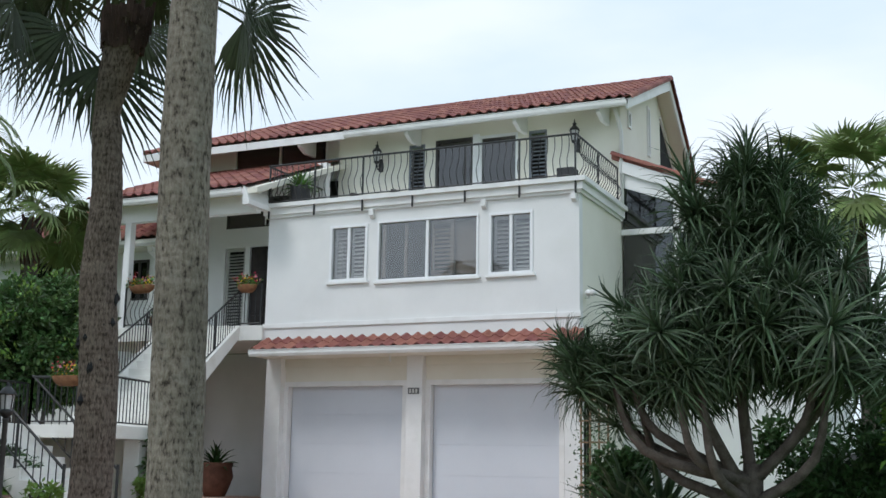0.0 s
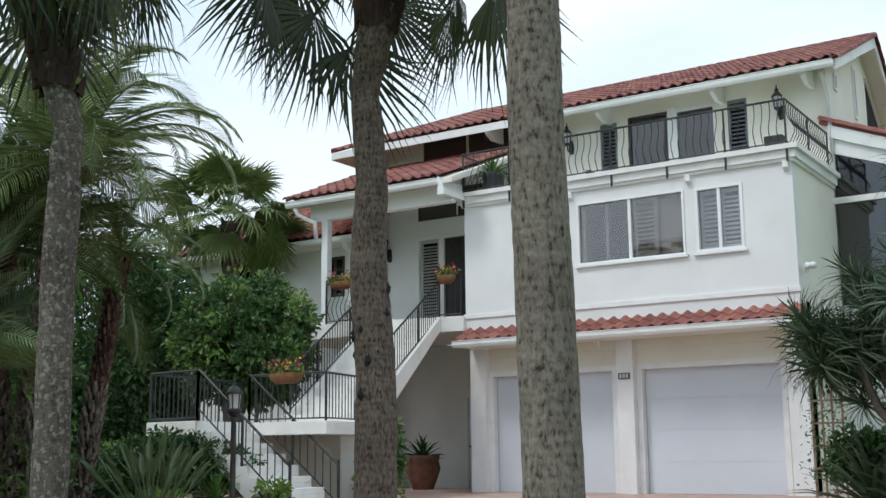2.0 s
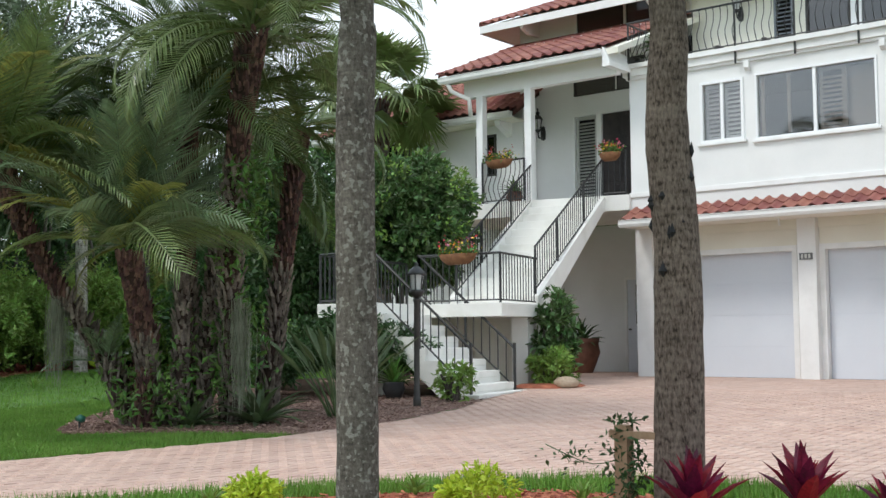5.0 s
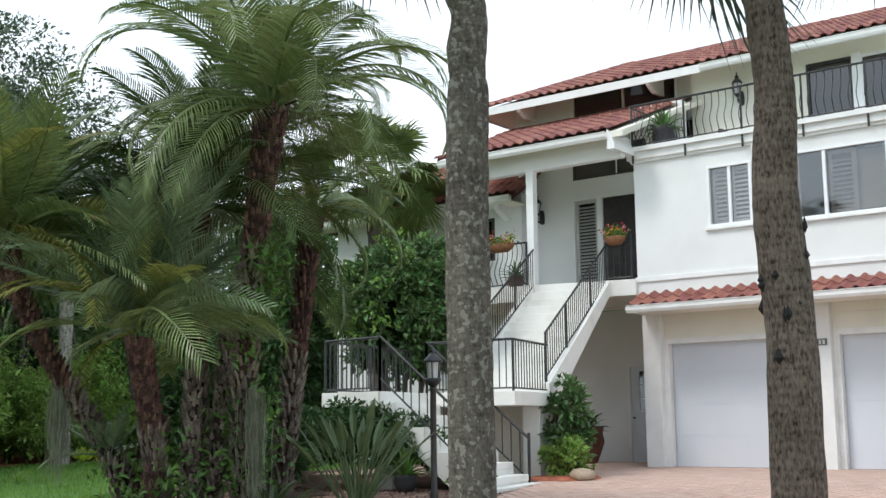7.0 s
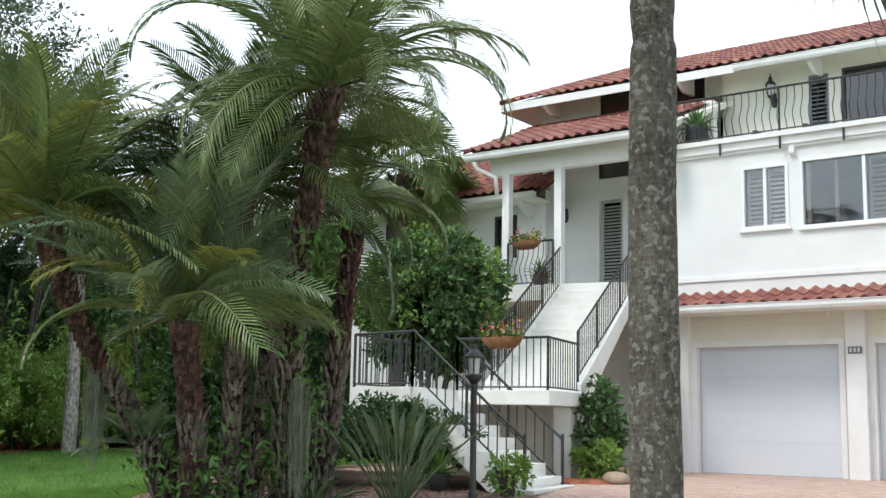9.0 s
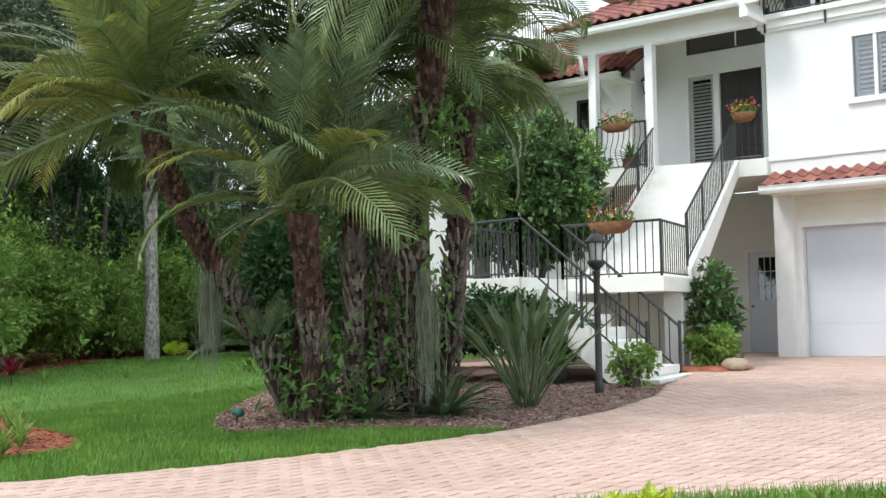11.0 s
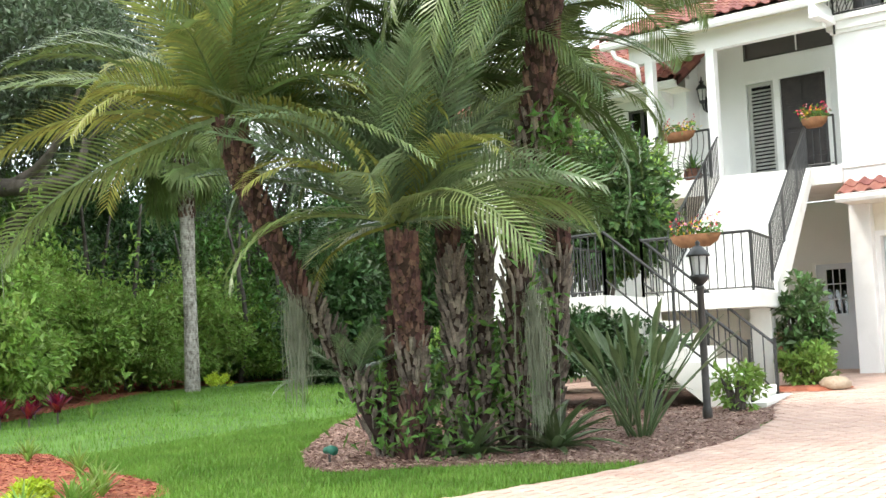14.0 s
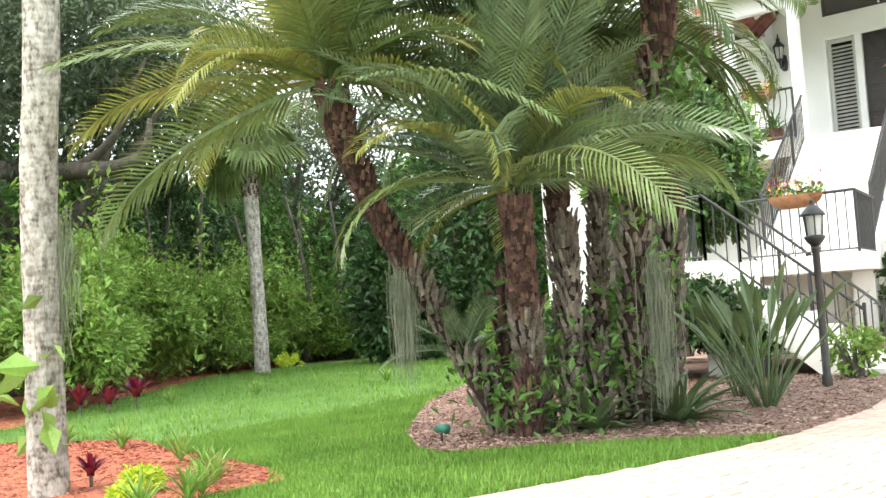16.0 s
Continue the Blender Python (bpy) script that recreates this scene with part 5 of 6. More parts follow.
FAN_G = [fan_mesh("fan_leaf", FANG, 38, 0.7, 0.64, k + 4, 0.45, 0.055) for k in range(2)]
FAN_Y = [fan_mesh("fan_leaf", FRONDY, 30, 0.5, 0.6, 8, 0.5, 0.028, 0.9, 1.4)]


def date_palm(label, pts, radii, crown_at, kind, count, length, e0, e1, seed, boot=BOOT, boot_rows=52, lower=None, boot_len=0.075, lower_len=0.85, grey=0.5):
    t = thing("date_palm", label, "palm tree", "clump of date palms")
    part("trunk", trunk_mesh(pts, [r * 0.88 for r in radii], 40, 10, 0.12, 0.05, seed), BOOTT, t, smooth=True)
    path = smooth_path(pts, 21)
    rr = np.interp(np.linspace(0, 1, 21), np.linspace(0, 1, len(radii)), radii).tolist()
    cut = int(20 * grey)
    if cut < 20:
        part("bark_stubble", boots(path[cut:], rr[cut:], int(boot_rows * (1 - grey)) + 3, 11, boot_len, seed, 0.42), boot, t, "dark red-brown leaf bases")["kind"] = "stuff"
    if cut:
        part("bark_stubble", boots(path[:cut + 1], [r * 1.12 for r in rr[:cut + 1]], int(boot_rows * grey), 10, 0.12, seed + 70, 0.5), BOOTG, t, "weathered grey leaf bases")["kind"] = "stuff"
    crown(t, crown_at, FR[kind], count, length, e0, e1, seed)
    if lower:
        crown(t, crown_at, FR["old"], lower, length * lower_len, 22, -6, seed + 50)
    return t


date_palm("tall date palm with drooping feather fronds and brown trunk", [(-13.7, 10.3, -0.25), (-13.3, 9.9, 1.58), (-12.72, 9.5, 2.98), (-12.58, 9.55, 4.2)], [0.13, 0.11, 0.12, 0.18], (-12.57, 9.55, 4.3), "tall", 38, 2.3, 78, -14, 1, grey=0.6)
date_palm("short date palm with stiff blue-green fronds", [(-14.35, 9.65, -0.25), (-14.1, 9.3, 0.7), (-13.75, 8.8, 1.75)], [0.115, 0.10, 0.125], (-13.73, 8.77, 1.9), "main", 40, 1.95, 88, 14, 2, lower=8, lower_len=1.08, grey=0.55)
date_palm("leaning date palm with yellowing fronds", [(-14.9, 10.1, -0.25), (-14.95, 8.95, 1.08), (-14.97, 8.25, 2.1), (-14.9, 7.9, 2.8)], [0.12, 0.095, 0.105, 0.14], (-14.9, 7.88, 2.9), "lean", 48, 2.05, 86, -8, 3, lower=4, grey=0.4)
date_palm("dark date palm of the clump", [(-14.1, 10.0, -0.25), (-14.1, 9.9, 1.5), (-14.2, 9.95, 3.4)], [0.11, 0.09, 0.14], (-14.2, 9.95, 3.5), "dark", 58, 2.35, 86, -14, 4, lower=3)
date_palm("thin date palm with hanging dead fronds", [(-13.7, 10.8, -0.25), (-13.6, 11.0, 1.6), (-13.8, 11.5, 3.5)], [0.12, 0.10, 0.14], (-13.8, 11.5, 3.6), "tall", 12, 1.6, 70, -30, 5, lower=4)
date_palm("low date palm sucker at the foot of the clump", [(-14.55, 9.5, -0.25), (-14.8, 9.3, 0.5)], [0.12, 0.12], (-14.8, 9.28, 0.55), "main", 9, 0.75, 70, 10, 6, boot_rows=8, grey=1.0)
for k, (x, y, tilt, az, h) in enumerate(((-14.5, 9.5, 0.14, 2.0, 1.2), (-13.95, 9.7, 0.10, -0.6, 1.6), (-14.2, 9.35, 0.12, 0.4, 0.9), (-13.85, 9.95, 0.08, 1.2, 1.9), (-14.65, 9.85, 0.3, 2.8, 1.0))):
    q = [(x, y, -0.25), (x + math.cos(az) * tilt * h * 0.5, y + math.sin(az) * tilt * h * 0.5, h * 0.5), (x + math.cos(az) * tilt * h, y + math.sin(az) * tilt * h, h)]
    st = thing("palm_stump", "old grey palm stem covered in leaf stubs", "palm stump", "old palm stems")
    part("stem", trunk_mesh(q, [0.075, 0.062, 0.05], 24, 10, 0.15, 0.05, k), BOOTT, st, smooth=True)
    part("bark_stubble", boots(q, [0.09, 0.075, 0.06], 30, 8, 0.10, k + 30, 0.45), BOOTG if k % 2 else BOOT, st)["kind"] = "stuff"
for k, (p, L) in enumerate((((-14.98, 8.72, 1.5), 1.15), ((-13.16, 9.92, 1.35), 1.35))):
    tagged(new("spanish_moss", moss_mesh("spanish_moss", p, L * 0.85, 0.055, 300, k)), "grey-green Spanish moss hanging from a palm stem", "moss", "hanging moss", "stuff")
vp, vo = [], []
g0 = np.random.default_rng(3)
for k in range(26):
    u = g0.uniform(0, 1)
    c = np.array([-13.7 + 1.05 * u, 10.3 - 0.75 * u, 0.4 + 2.5 * u]) + g0.normal(size=3) * 0.09
    vp.append(c + g0.normal(size=(60, 3)) * 0.12)
vine = np.concatenate(vp)
tagged(new("trunk_vine", leaf_mesh("trunk_vine", vine, 0.11, LEAF, 4)), "leafy green vine climbing the tall palm trunk", "vine", kind="stuff")
tagged(new("trunk_vine", leaf_mesh("trunk_vine", np.concatenate([np.array([-14.2, 9.55, 0.3]) + g0.normal(size=(900, 3)) * np.array([0.36, 0.3, 0.4])]), 0.11, LEAF, 5)), "dark leafy growth at the foot of the palm clump", "vine", kind="stuff")


def sabal(label, pts, radii, bark, crown_at=None, fans=FAN_D, count=26, length=1.25, e0=75, e1=-70, seed=0, boot_from=None, rings=90, pruned=None):
    t = thing("sabal_palm", label, "palm tree", "cabbage palms")
    part("trunk", trunk_mesh(pts, radii, rings, 22, 0.05, 0.005, seed), bark, t, smooth=True)
    if boot_from:
        part("bark_stubble", boots([Vector(pts[-2]).lerp(Vector(pts[-1]), (boot_from - pts[-2][2]) / (pts[-1][2] - pts[-2][2])), pts[-1]], [radii[-1] * 0.95, radii[-1] * 1.15], 13, 11, 0.10, seed, 0.3), BOOTT if pts[0][1] < 8 else BOOT, t)["kind"] = "stuff"
    if crown_at:
        crown(t, crown_at, fans, count, length, e0, e1, seed + 3, "fan_leaf", 0.5, 0.08, jitter=8, pruned=pruned)
    return t


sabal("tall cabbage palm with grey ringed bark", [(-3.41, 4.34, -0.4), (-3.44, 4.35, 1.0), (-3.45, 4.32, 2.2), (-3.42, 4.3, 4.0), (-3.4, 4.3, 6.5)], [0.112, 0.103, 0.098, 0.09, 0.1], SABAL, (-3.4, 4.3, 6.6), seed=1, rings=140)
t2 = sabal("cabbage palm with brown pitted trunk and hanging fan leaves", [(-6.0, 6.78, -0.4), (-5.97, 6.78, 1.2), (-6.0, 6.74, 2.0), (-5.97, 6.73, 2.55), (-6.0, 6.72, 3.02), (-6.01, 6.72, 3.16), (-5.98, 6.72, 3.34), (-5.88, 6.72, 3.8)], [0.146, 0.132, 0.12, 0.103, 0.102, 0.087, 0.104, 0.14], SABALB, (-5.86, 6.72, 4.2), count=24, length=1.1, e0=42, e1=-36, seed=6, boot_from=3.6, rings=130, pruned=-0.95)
# solid near-black plugs in the bark; the holes' shade is their colour
hg = random.Random(5)
for k in range(22):
    a = hg.uniform(0, 6.28)
    z = 1.58 + hg.gauss(0, 0.22)
    part("bark_hole_shade", M().lathe([(0.0, -0.045), (hg.uniform(0.012, 0.028), -0.01), (0.006, 0.03), (0.0, 0.05)], 7, (-5.985 + math.cos(a) * 0.118, 6.765 + math.sin(a) * 0.118, z)), DARK, t2)
sabal("slender cabbage palm with grey ringed trunk", [(-6.50, 4.73, -0.4), (-6.52, 4.74, 0.8), (-6.52, 4.73, 1.7), (-6.515, 4.74, 2.19), (-6.515, 4.74, 2.27), (-6.52, 4.74, 2.40), (-6.505, 4.74, 2.54), (-6.56, 4.72, 2.74), (-6.84, 4.56, 3.8)], [0.100, 0.092, 0.087, 0.087, 0.076, 0.085, 0.075, 0.085, 0.12], SABALT, (-6.85, 4.55, 3.85), count=28, length=0.95, e0=42, e1=-42, seed=3, boot_from=2.76, rings=130, fans=FAN_D + FAN_Y)
sabal("pale cabbage palm trunk at the edge of the lawn", [(-16.43, 6.1, -0.4), (-16.42, 6.1, 1.3), (-16.36, 6.1, 2.3), (-16.22, 6.1, 3.6), (-16.1, 6.1, 7.0)], [0.16, 0.138, 0.145, 0.142, 0.15], SABALP, (-16.1, 6.1, 7.1), seed=4, rings=110)
sabal("light green cabbage palm beside the side wing", [(-20.75, 21.1, -0.1), (-20.8, 21.05, 3.0), (-20.85, 21.0, 6.4)], [0.2, 0.17, 0.22], BARK, (-20.85, 21.0, 6.6), FAN_G, 34, 1.6, 80, -32, 5, 5.2, 40)
sabal("pale cabbage palm beside the thicket", [(-27.72, 17.65, -0.1), (-27.75, 17.65, 2.5), (-27.83, 17.65, 5.2)], [0.18, 0.14, 0.2], SABALP, (-27.83, 17.65, 5.4), FAN_H + FAN_G, 34, 1.3, 80, -55, 6, 3.9, 40)
sabal("cabbage palm beside the screw pine", [(-2.6, 25.2, -0.1), (-2.6, 25.1, 3.0), (-2.75, 25.0, 6.2)], [0.22, 0.18, 0.22], BARK, (-2.75, 25.0, 6.5), FAN_G, 30, 1.6, 80, -40, 7, 5.2, 40)
tagged(new("spanish_moss", moss_mesh("spanish_moss", (-16.36, 6.22, 2.0), 1.1, 0.09, 160, 9)), "grey-green Spanish moss hanging from a palm trunk", "moss", "hanging moss", "stuff")


# ---- screw pine ----
def rosette_mesh(name, material, count, length, seed, width=0.035, e0=85, e1=-35, bend=0.6):
    g = random.Random(seed)
    v, f = [], []
    for i in range(count):
        u = (i + 0.5) / count
        az, el = i * 2.39996 + g.uniform(-0.2, 0.2), math.radians(e0 + (e1 - e0) * u + g.uniform(-8, 8))
        L = length * g.uniform(0.8, 1.12)
        d = Vector((math.cos(az), math.sin(az), 0))
        s = Vector((-math.sin(az), math.cos(az), 0))
        p = Vector((0, 0, 0))
        a = el
        ring = []
        for k in range(5):
            w = width * (0.9, 1.0, 0.85, 0.55, 0.05)[k]
            up = Vector((0, 0, 1)) * math.cos(a) - d * math.sin(a)
            ring.append((p - s * w + up * w * 0.5, p, p + s * w + up * w * 0.5))
            p = p + (d * math.cos(a) + Vector((0, 0, math.sin(a)))) * L / 4
            a -= bend * (0.5 + k * 0.35) * g.uniform(0.5, 1.2) / 2
        i0 = len(v)
        for r in ring:
            v += [tuple(q) for q in r]
        for k in range(4):
            j = i0 + 3 * k
            f += [(j, j + 1, j + 4, j + 3), (j + 1, j + 2, j + 5, j + 4)]
    return raw_mesh(name, v, f, material)


pand = thing("screw_pine", "large screw pine with dark strap-leaf rosettes on bare branches", "tree")
PB = Vector((-3.55, 17.0, -0.1))
part("trunk", M().tube(smooth_path([PB, PB + Vector((0.02, 0, 0.5)), PB + Vector((0.05, 0, 1.0))], 6), [0.2, 0.17, 0.16, 0.15, 0.14, 0.13], 10), BARK, pand, smooth=True)
ros = [rosette_mesh("rosette", PANDAN, 56, 0.80, k, 0.019, 84, -55, 0.8) for k in range(5)]
pg = random.Random(12)
tops = []
while len(tops) < 205:
    rise = 1.0 - math.sqrt(pg.random() * 0.98 + 0.004)
    reach = (2.5 * (1.0 - rise) ** 0.9 + 0.08) * pg.uniform(0.3, 1.0)
    turn = pg.uniform(0, math.tau)
    p = Vector((-3.5 + reach * math.cos(turn), 17.0 + 0.75 * reach * math.sin(turn), 1.95 + 3.45 * rise + pg.gauss(0, 0.12)))
    if noise.noise(p * 0.85) < -0.3:
        continue
    tops.append(p)
tops += [Vector((-3.45, 17.0, 5.15)), Vector((-3.2, 17.0, 4.8)), Vector((-3.75, 17.0, 4.7))]
for k in range(30):
    tops.append(Vector((-5.45 + pg.gauss(0, 0.38), 16.8 + pg.gauss(0, 0.4), 2.25 + pg.gauss(0, 0.3))))
for k, tp in enumerate(tops):
    if k % 26 == 0 or k in (218, 230):
        base = PB + Vector((0.03, 0, 0.45 + 0.15 * (k % 4)))
        midp = base.lerp(tp, 0.5) + Vector(((tp.x - PB.x) * 0.28, (tp.y - PB.y) * 0.28, pg.uniform(-0.5, 0.1)))
        part("branch", M().tube(smooth_path([base, midp, tp], 9), np.linspace(0.095, 0.035, 9).tolist(), 7), BARK, pand, smooth=True)
    o = part("rosette", ros[k % 5], None, pand)
    out = Vector((tp.x + 3.35, (tp.y - 17.0), (tp.z - 2.6) * 0.6)) * 0.45 + Vector((pg.uniform(-0.3, 0.3), pg.uniform(-0.3, 0.3), 0.75))
    o.matrix_local = Matrix.Translation(tp) @ out.to_track_quat("Z", "Y").to_matrix().to_4x4() @ Matrix.Rotation(k, 4, "Z") @ Matrix.Scale(pg.uniform(0.62, 1.12), 4)

# ---- shrubs and thicket ----
def shrub(name, label, center, radii, clumps, clump_r, per, size, material, seed, trunk=True, kind="", shell=0.55, flat=False, category="shrub", group=""):
    t = thing(name, label, category, group)
    p, o = clump_cloud(center, radii, clumps, clump_r, per, seed, shell, flat)
    gnd = gz(center[1])
    p = p[p[:, 2] > gnd + 0.03] if flat else p
    o = o[:len(p)]
    c = part("crown", leaf_mesh("crown", p, size, material, seed, 0.5, o, 0.1, 0.7), None, t)
    if trunk:
        for k in range(5):
            a = k * 1.3
            part("stem", M().tube(smooth_path([(center[0] + math.cos(a) * 0.06, center[1] + math.sin(a) * 0.06, gnd - 0.05), (center[0] + math.cos(a) * radii[0] * 0.25, center[1] + math.sin(a) * radii[1] * 0.25, (gnd + center[2]) / 2), (center[0] + math.cos(a) * radii[0] * 0.6, center[1] + math.sin(a) * radii[1] * 0.6, center[2] + radii[2] * 0.3)], 7), [0.05, 0.045, 0.04, 0.035, 0.03, 0.02, 0.01], 6), BARK, t)
    return t


rs = shrub("round_shrub", "dense round green shrub with bright shoots beside the stair landing", (-17.45, 17.9, 3.05), (1.45, 1.2, 1.2), 150, 0.3, 75, 0.16, SHRUBLEAF, 11, category="shrub", shell=0.82)
# inner cloud of darker leaves that paints the shade in the crown's gaps
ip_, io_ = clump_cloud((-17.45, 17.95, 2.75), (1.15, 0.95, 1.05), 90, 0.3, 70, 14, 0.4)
part("inner_shade_growth", leaf_mesh("inner_shade_growth", ip_, 0.14, LEAFD, 14, 0.5, io_, 0.1, 0.8), None, rs)["kind"] = "stuff"
tp_, to_ = clump_cloud((-17.45, 17.85, 3.15), (1.6, 1.35, 1.35), 60, 0.2, 24, 12, 0.9)
part("shoot_growth", leaf_mesh("shoot_growth", tp_, 0.10, LEAFB, 12, 0.5, to_, -0.2, 0.6), None, rs)["kind"] = "stuff"
shrub("climbing_plant", "leafy green climbing plant on the landing pier", (-13.72, 17.42, 0.85), (0.36, 0.32, 0.85), 40, 0.16, 40, 0.14, SHRUBLEAF, 13)
shrub("low_shrub", "low green shrub beside the stair foot", (-13.45, 16.95, 0.28), (0.46, 0.38, 0.32), 30, 0.15, 50, 0.10, LEAFB, 14)
shrub("low_shrub", "small leafy shrub at the stair foot", (-13.1, 13.85, 0.22), (0.3, 0.28, 0.28), 20, 0.12, 22, 0.10, LEAFB, 15)
for k, (x, y, rx, h) in enumerate(((-18.4, 15.6, 0.9, 0.65), (-17.5, 14.7, 0.7, 0.6), (-17.0, 16.4, 0.9, 0.7), (-15.9, 12.6, 0.7, 0.5), (-19.6, 16.8, 1.0, 0.7), (-16.6, 13.3, 0.8, 0.55), (-15.3, 14.0, 0.75, 0.85), (-14.7, 14.5, 0.5, 0.7), (-16.2, 14.2, 0.7, 0.8))):
    shrub("hedge_shrub", "bright green hedge shrub under the landing", (x, y, h * 0.7), (rx, 0.6, h), 60, 0.2, 60, 0.10, LEAFB if k % 2 == 0 and k < 6 else LEAFD, 20 + k, trunk=False, flat=True, group="hedge shrubs")

thick_g = np.random.default_rng(44)
line = [(-24.8, 10.2), (-26.3, 11.9), (-27.6, 13.7), (-28.9, 15.6), (-30.2, 17.6), (-31.4, 19.6), (-32.4, 21.8), (-33.0, 24.0), (-33.0, 26.5), (-31.0, 28.5), (-28.5, 29.5), (-26.0, 30.0)]
tk = random.Random(31)
for k in range(34):
    q = k / 33 * (len(line) - 1.001)
    i = int(q)
    x = line[i][0] + (line[i + 1][0] - line[i][0]) * (q - i) + tk.uniform(-0.9, 0.3)
    y = line[i][1] + (line[i + 1][1] - line[i][1]) * (q - i) + tk.uniform(-0.5, 0.5)
    h = tk.uniform(1.3, 3.3) if k < 24 else 2.2
    kind = (VINELEAF, LEAFB, VINELEAF, VINELEAF, LEAFB)[tk.randrange(5)]
    bush = shrub("thicket_bush", "tangled green thicket bush bordering the lawn", (x, y, h * 0.45), (tk.uniform(0.9, 1.5), tk.uniform(0.8, 1.3), h * 0.6), 72, 0.36, 125, tk.uniform(0.11, 0.16), kind, 60 + k, trunk=False, flat=True, group="thicket bushes", shell=0.72)
    spikes = []
    for q in range(9):
        px, py, pz_ = x + tk.gauss(0, 0.75), y + tk.gauss(0, 0.6), h * tk.uniform(0.55, 1.25)
        lean_x, lean_y, n_ = tk.gauss(0, 0.35), tk.gauss(0, 0.3), 95
        u_ = thick_g.uniform(0, 1, (n_, 1))
        spikes.append(np.array([px, py, 0.3]) + u_ * np.array([lean_x, lean_y, pz_]) + thick_g.normal(size=(n_, 3)) * (0.2 - 0.1 * u_))
    part("shoot_growth", leaf_mesh("shoot_growth", np.concatenate(spikes), 0.16, VINELEAF if k % 3 else LEAFB, 260 + k, 0.45), None, bush)["kind"] = "stuff"
for k in range(16):
    x, y = -31.0 - tk.uniform(0, 3), 15 + k * 0.85
    vs_ = [(x, y, -0.1), (x + tk.uniform(-0.4, 0.4), y, 2.0), (x + tk.uniform(-0.8, 0.8), y + tk.uniform(-0.5, 0.5), 4.6)]
    tagged(part("sapling", M().tube(smooth_path(vs_, 8), [0.09, 0.08, 0.075, 0.07, 0.06, 0.05, 0.04, 0.03], 7), BARK, smooth=True), "thin grey sapling trunk in the thicket", "sapling", "saplings")
for k, (x, y, z, r, h) in enumerate(((-33.5, 15.5, 3.2, 2.4, 2.6), (-35.0, 20.0, 3.4, 2.4, 2.8), (-36.0, 24.0, 3.4, 2.6, 2.8), (-34.0, 28.5, 3.4, 2.6, 2.8), (-30.0, 32.0, 3.2, 2.8, 2.6), (-25.5, 33.0, 3.4, 2.8, 2.6), (-30.5, 11.0, 3.0, 2.4, 2.4), (-38.5, 22.0, 2.2, 2.6, 2.4), (-38.0, 30.0, 2.2, 3.0, 2.4), (-34.0, 34.0, 2.2, 3.0, 2.4), (-29.0, 36.0, 2.4, 3.0, 2.4), (-37.0, 16.0, 2.0, 2.6, 2.2), (-33.0, 24.5, 1.2, 1.8, 1.6), (-25.9, 23.2, 3.4, 1.5, 3.2), (-27.6, 25.4, 4.4, 2.2, 3.4), (-26.2, 20.6, 1.6, 1.0, 1.6))):
    t = shrub("thicket_tree", "dark green tree rising from the thicket", (x, y, z), (r, r, h), 170, 0.6, 55, 0.21, LEAFD if k % 2 else LEAF, 90 + k, trunk=True, category="tree", group="thicket trees")

for k, (x, y, z) in enumerate(((-44.0, 14.0, 3.6), (-46.0, 20.0, 4.2), (-47.0, 26.0, 3.8), (-46.0, 33.0, 4.2), (-41.0, 38.0, 4.0), (-35.0, 41.0, 4.2), (-29.0, 43.0, 3.8), (-41.0, 10.0, 3.4))):
    shrub("background_tree", "distant dark green tree behind the thicket", (x, y, z), (3.8, 3.8, 4.0), 200, 1.0, 46, 0.42, LEAFD if k % 2 else LEAF, 300 + k, category="tree", group="background trees")


def oak(label, base, center, radii, seed, clumps=260):
    t = thing("oak_tree", label, "tree", "oak trees")
    b = Vector(base)
    c = Vector(center)
    part("trunk", trunk_mesh([b, b.lerp(c, 0.3) + Vector((0.3, 0.1, 0)), b.lerp(c, 0.6)], [0.42, 0.32, 0.2], 24, 12, 0.12, 0.0, seed), BARK, t, smooth=True)
    g = random.Random(seed)
    for k in range(9):
        a = k * 2.4
        s = b.lerp(c, 0.3 + 0.05 * (k % 4))
        e = c + Vector((math.cos(a) * radii[0] * 0.75, math.sin(a) * radii[1] * 0.75, g.uniform(-0.5, 0.4) * radii[2]))
        part("limb", M().tube(smooth_path([s, s.lerp(e, 0.5) + Vector((0, 0, -0.5)), e], 9), np.linspace(0.15, 0.03, 9).tolist(), 7), BARK, t, smooth=True)
    p, o = clump_cloud(center, radii, clumps, 0.75, 80, seed, 0.35)
    part("crown", leaf_mesh("crown", p, 0.17, OAKLEAF, seed, 0.45, o, 0.1, 0.8), None, t)
    return t


oak_near = oak("spreading oak with grey-green leaves and dark limbs", (-31.0, 13.6, -0.1), (-29.8, 14.2, 7.0), (4.4, 4.0, 2.5), 3, 360)
for q, r0, r1 in (
    ([(-31.0, 13.6, 4.7), (-29.6, 13.6, 4.42), (-28.2, 13.6, 4.3), (-26.9, 13.6, 4.16), (-25.9, 13.6, 4.22)], 0.24, 0.12),
    ([(-28.3, 13.6, 4.3), (-27.2, 13.65, 4.6), (-26.2, 13.7, 5.3)], 0.13, 0.05),
    ([(-29.2, 13.6, 4.35), (-29.7, 13.6, 3.7), (-30.4, 13.6, 2.6), (-31.0, 13.6, 1.0)], 0.13, 0.16),
    ([(-26.0, 13.6, 4.2), (-25.7, 13.6, 4.5), (-25.6, 13.6, 4.9)], 0.11, 0.04)):
    part("limb", M().tube(smooth_path(q, 12), np.linspace(r0, r1, 12).tolist(), 9), BARK, oak_near, smooth=True)
oak("tall oak with grey-green leaves over the thicket", (-36.0, 18.5, -0.1), (-35.0, 18.8, 9.6), (4.4, 4.4, 3.8), 4, 340)
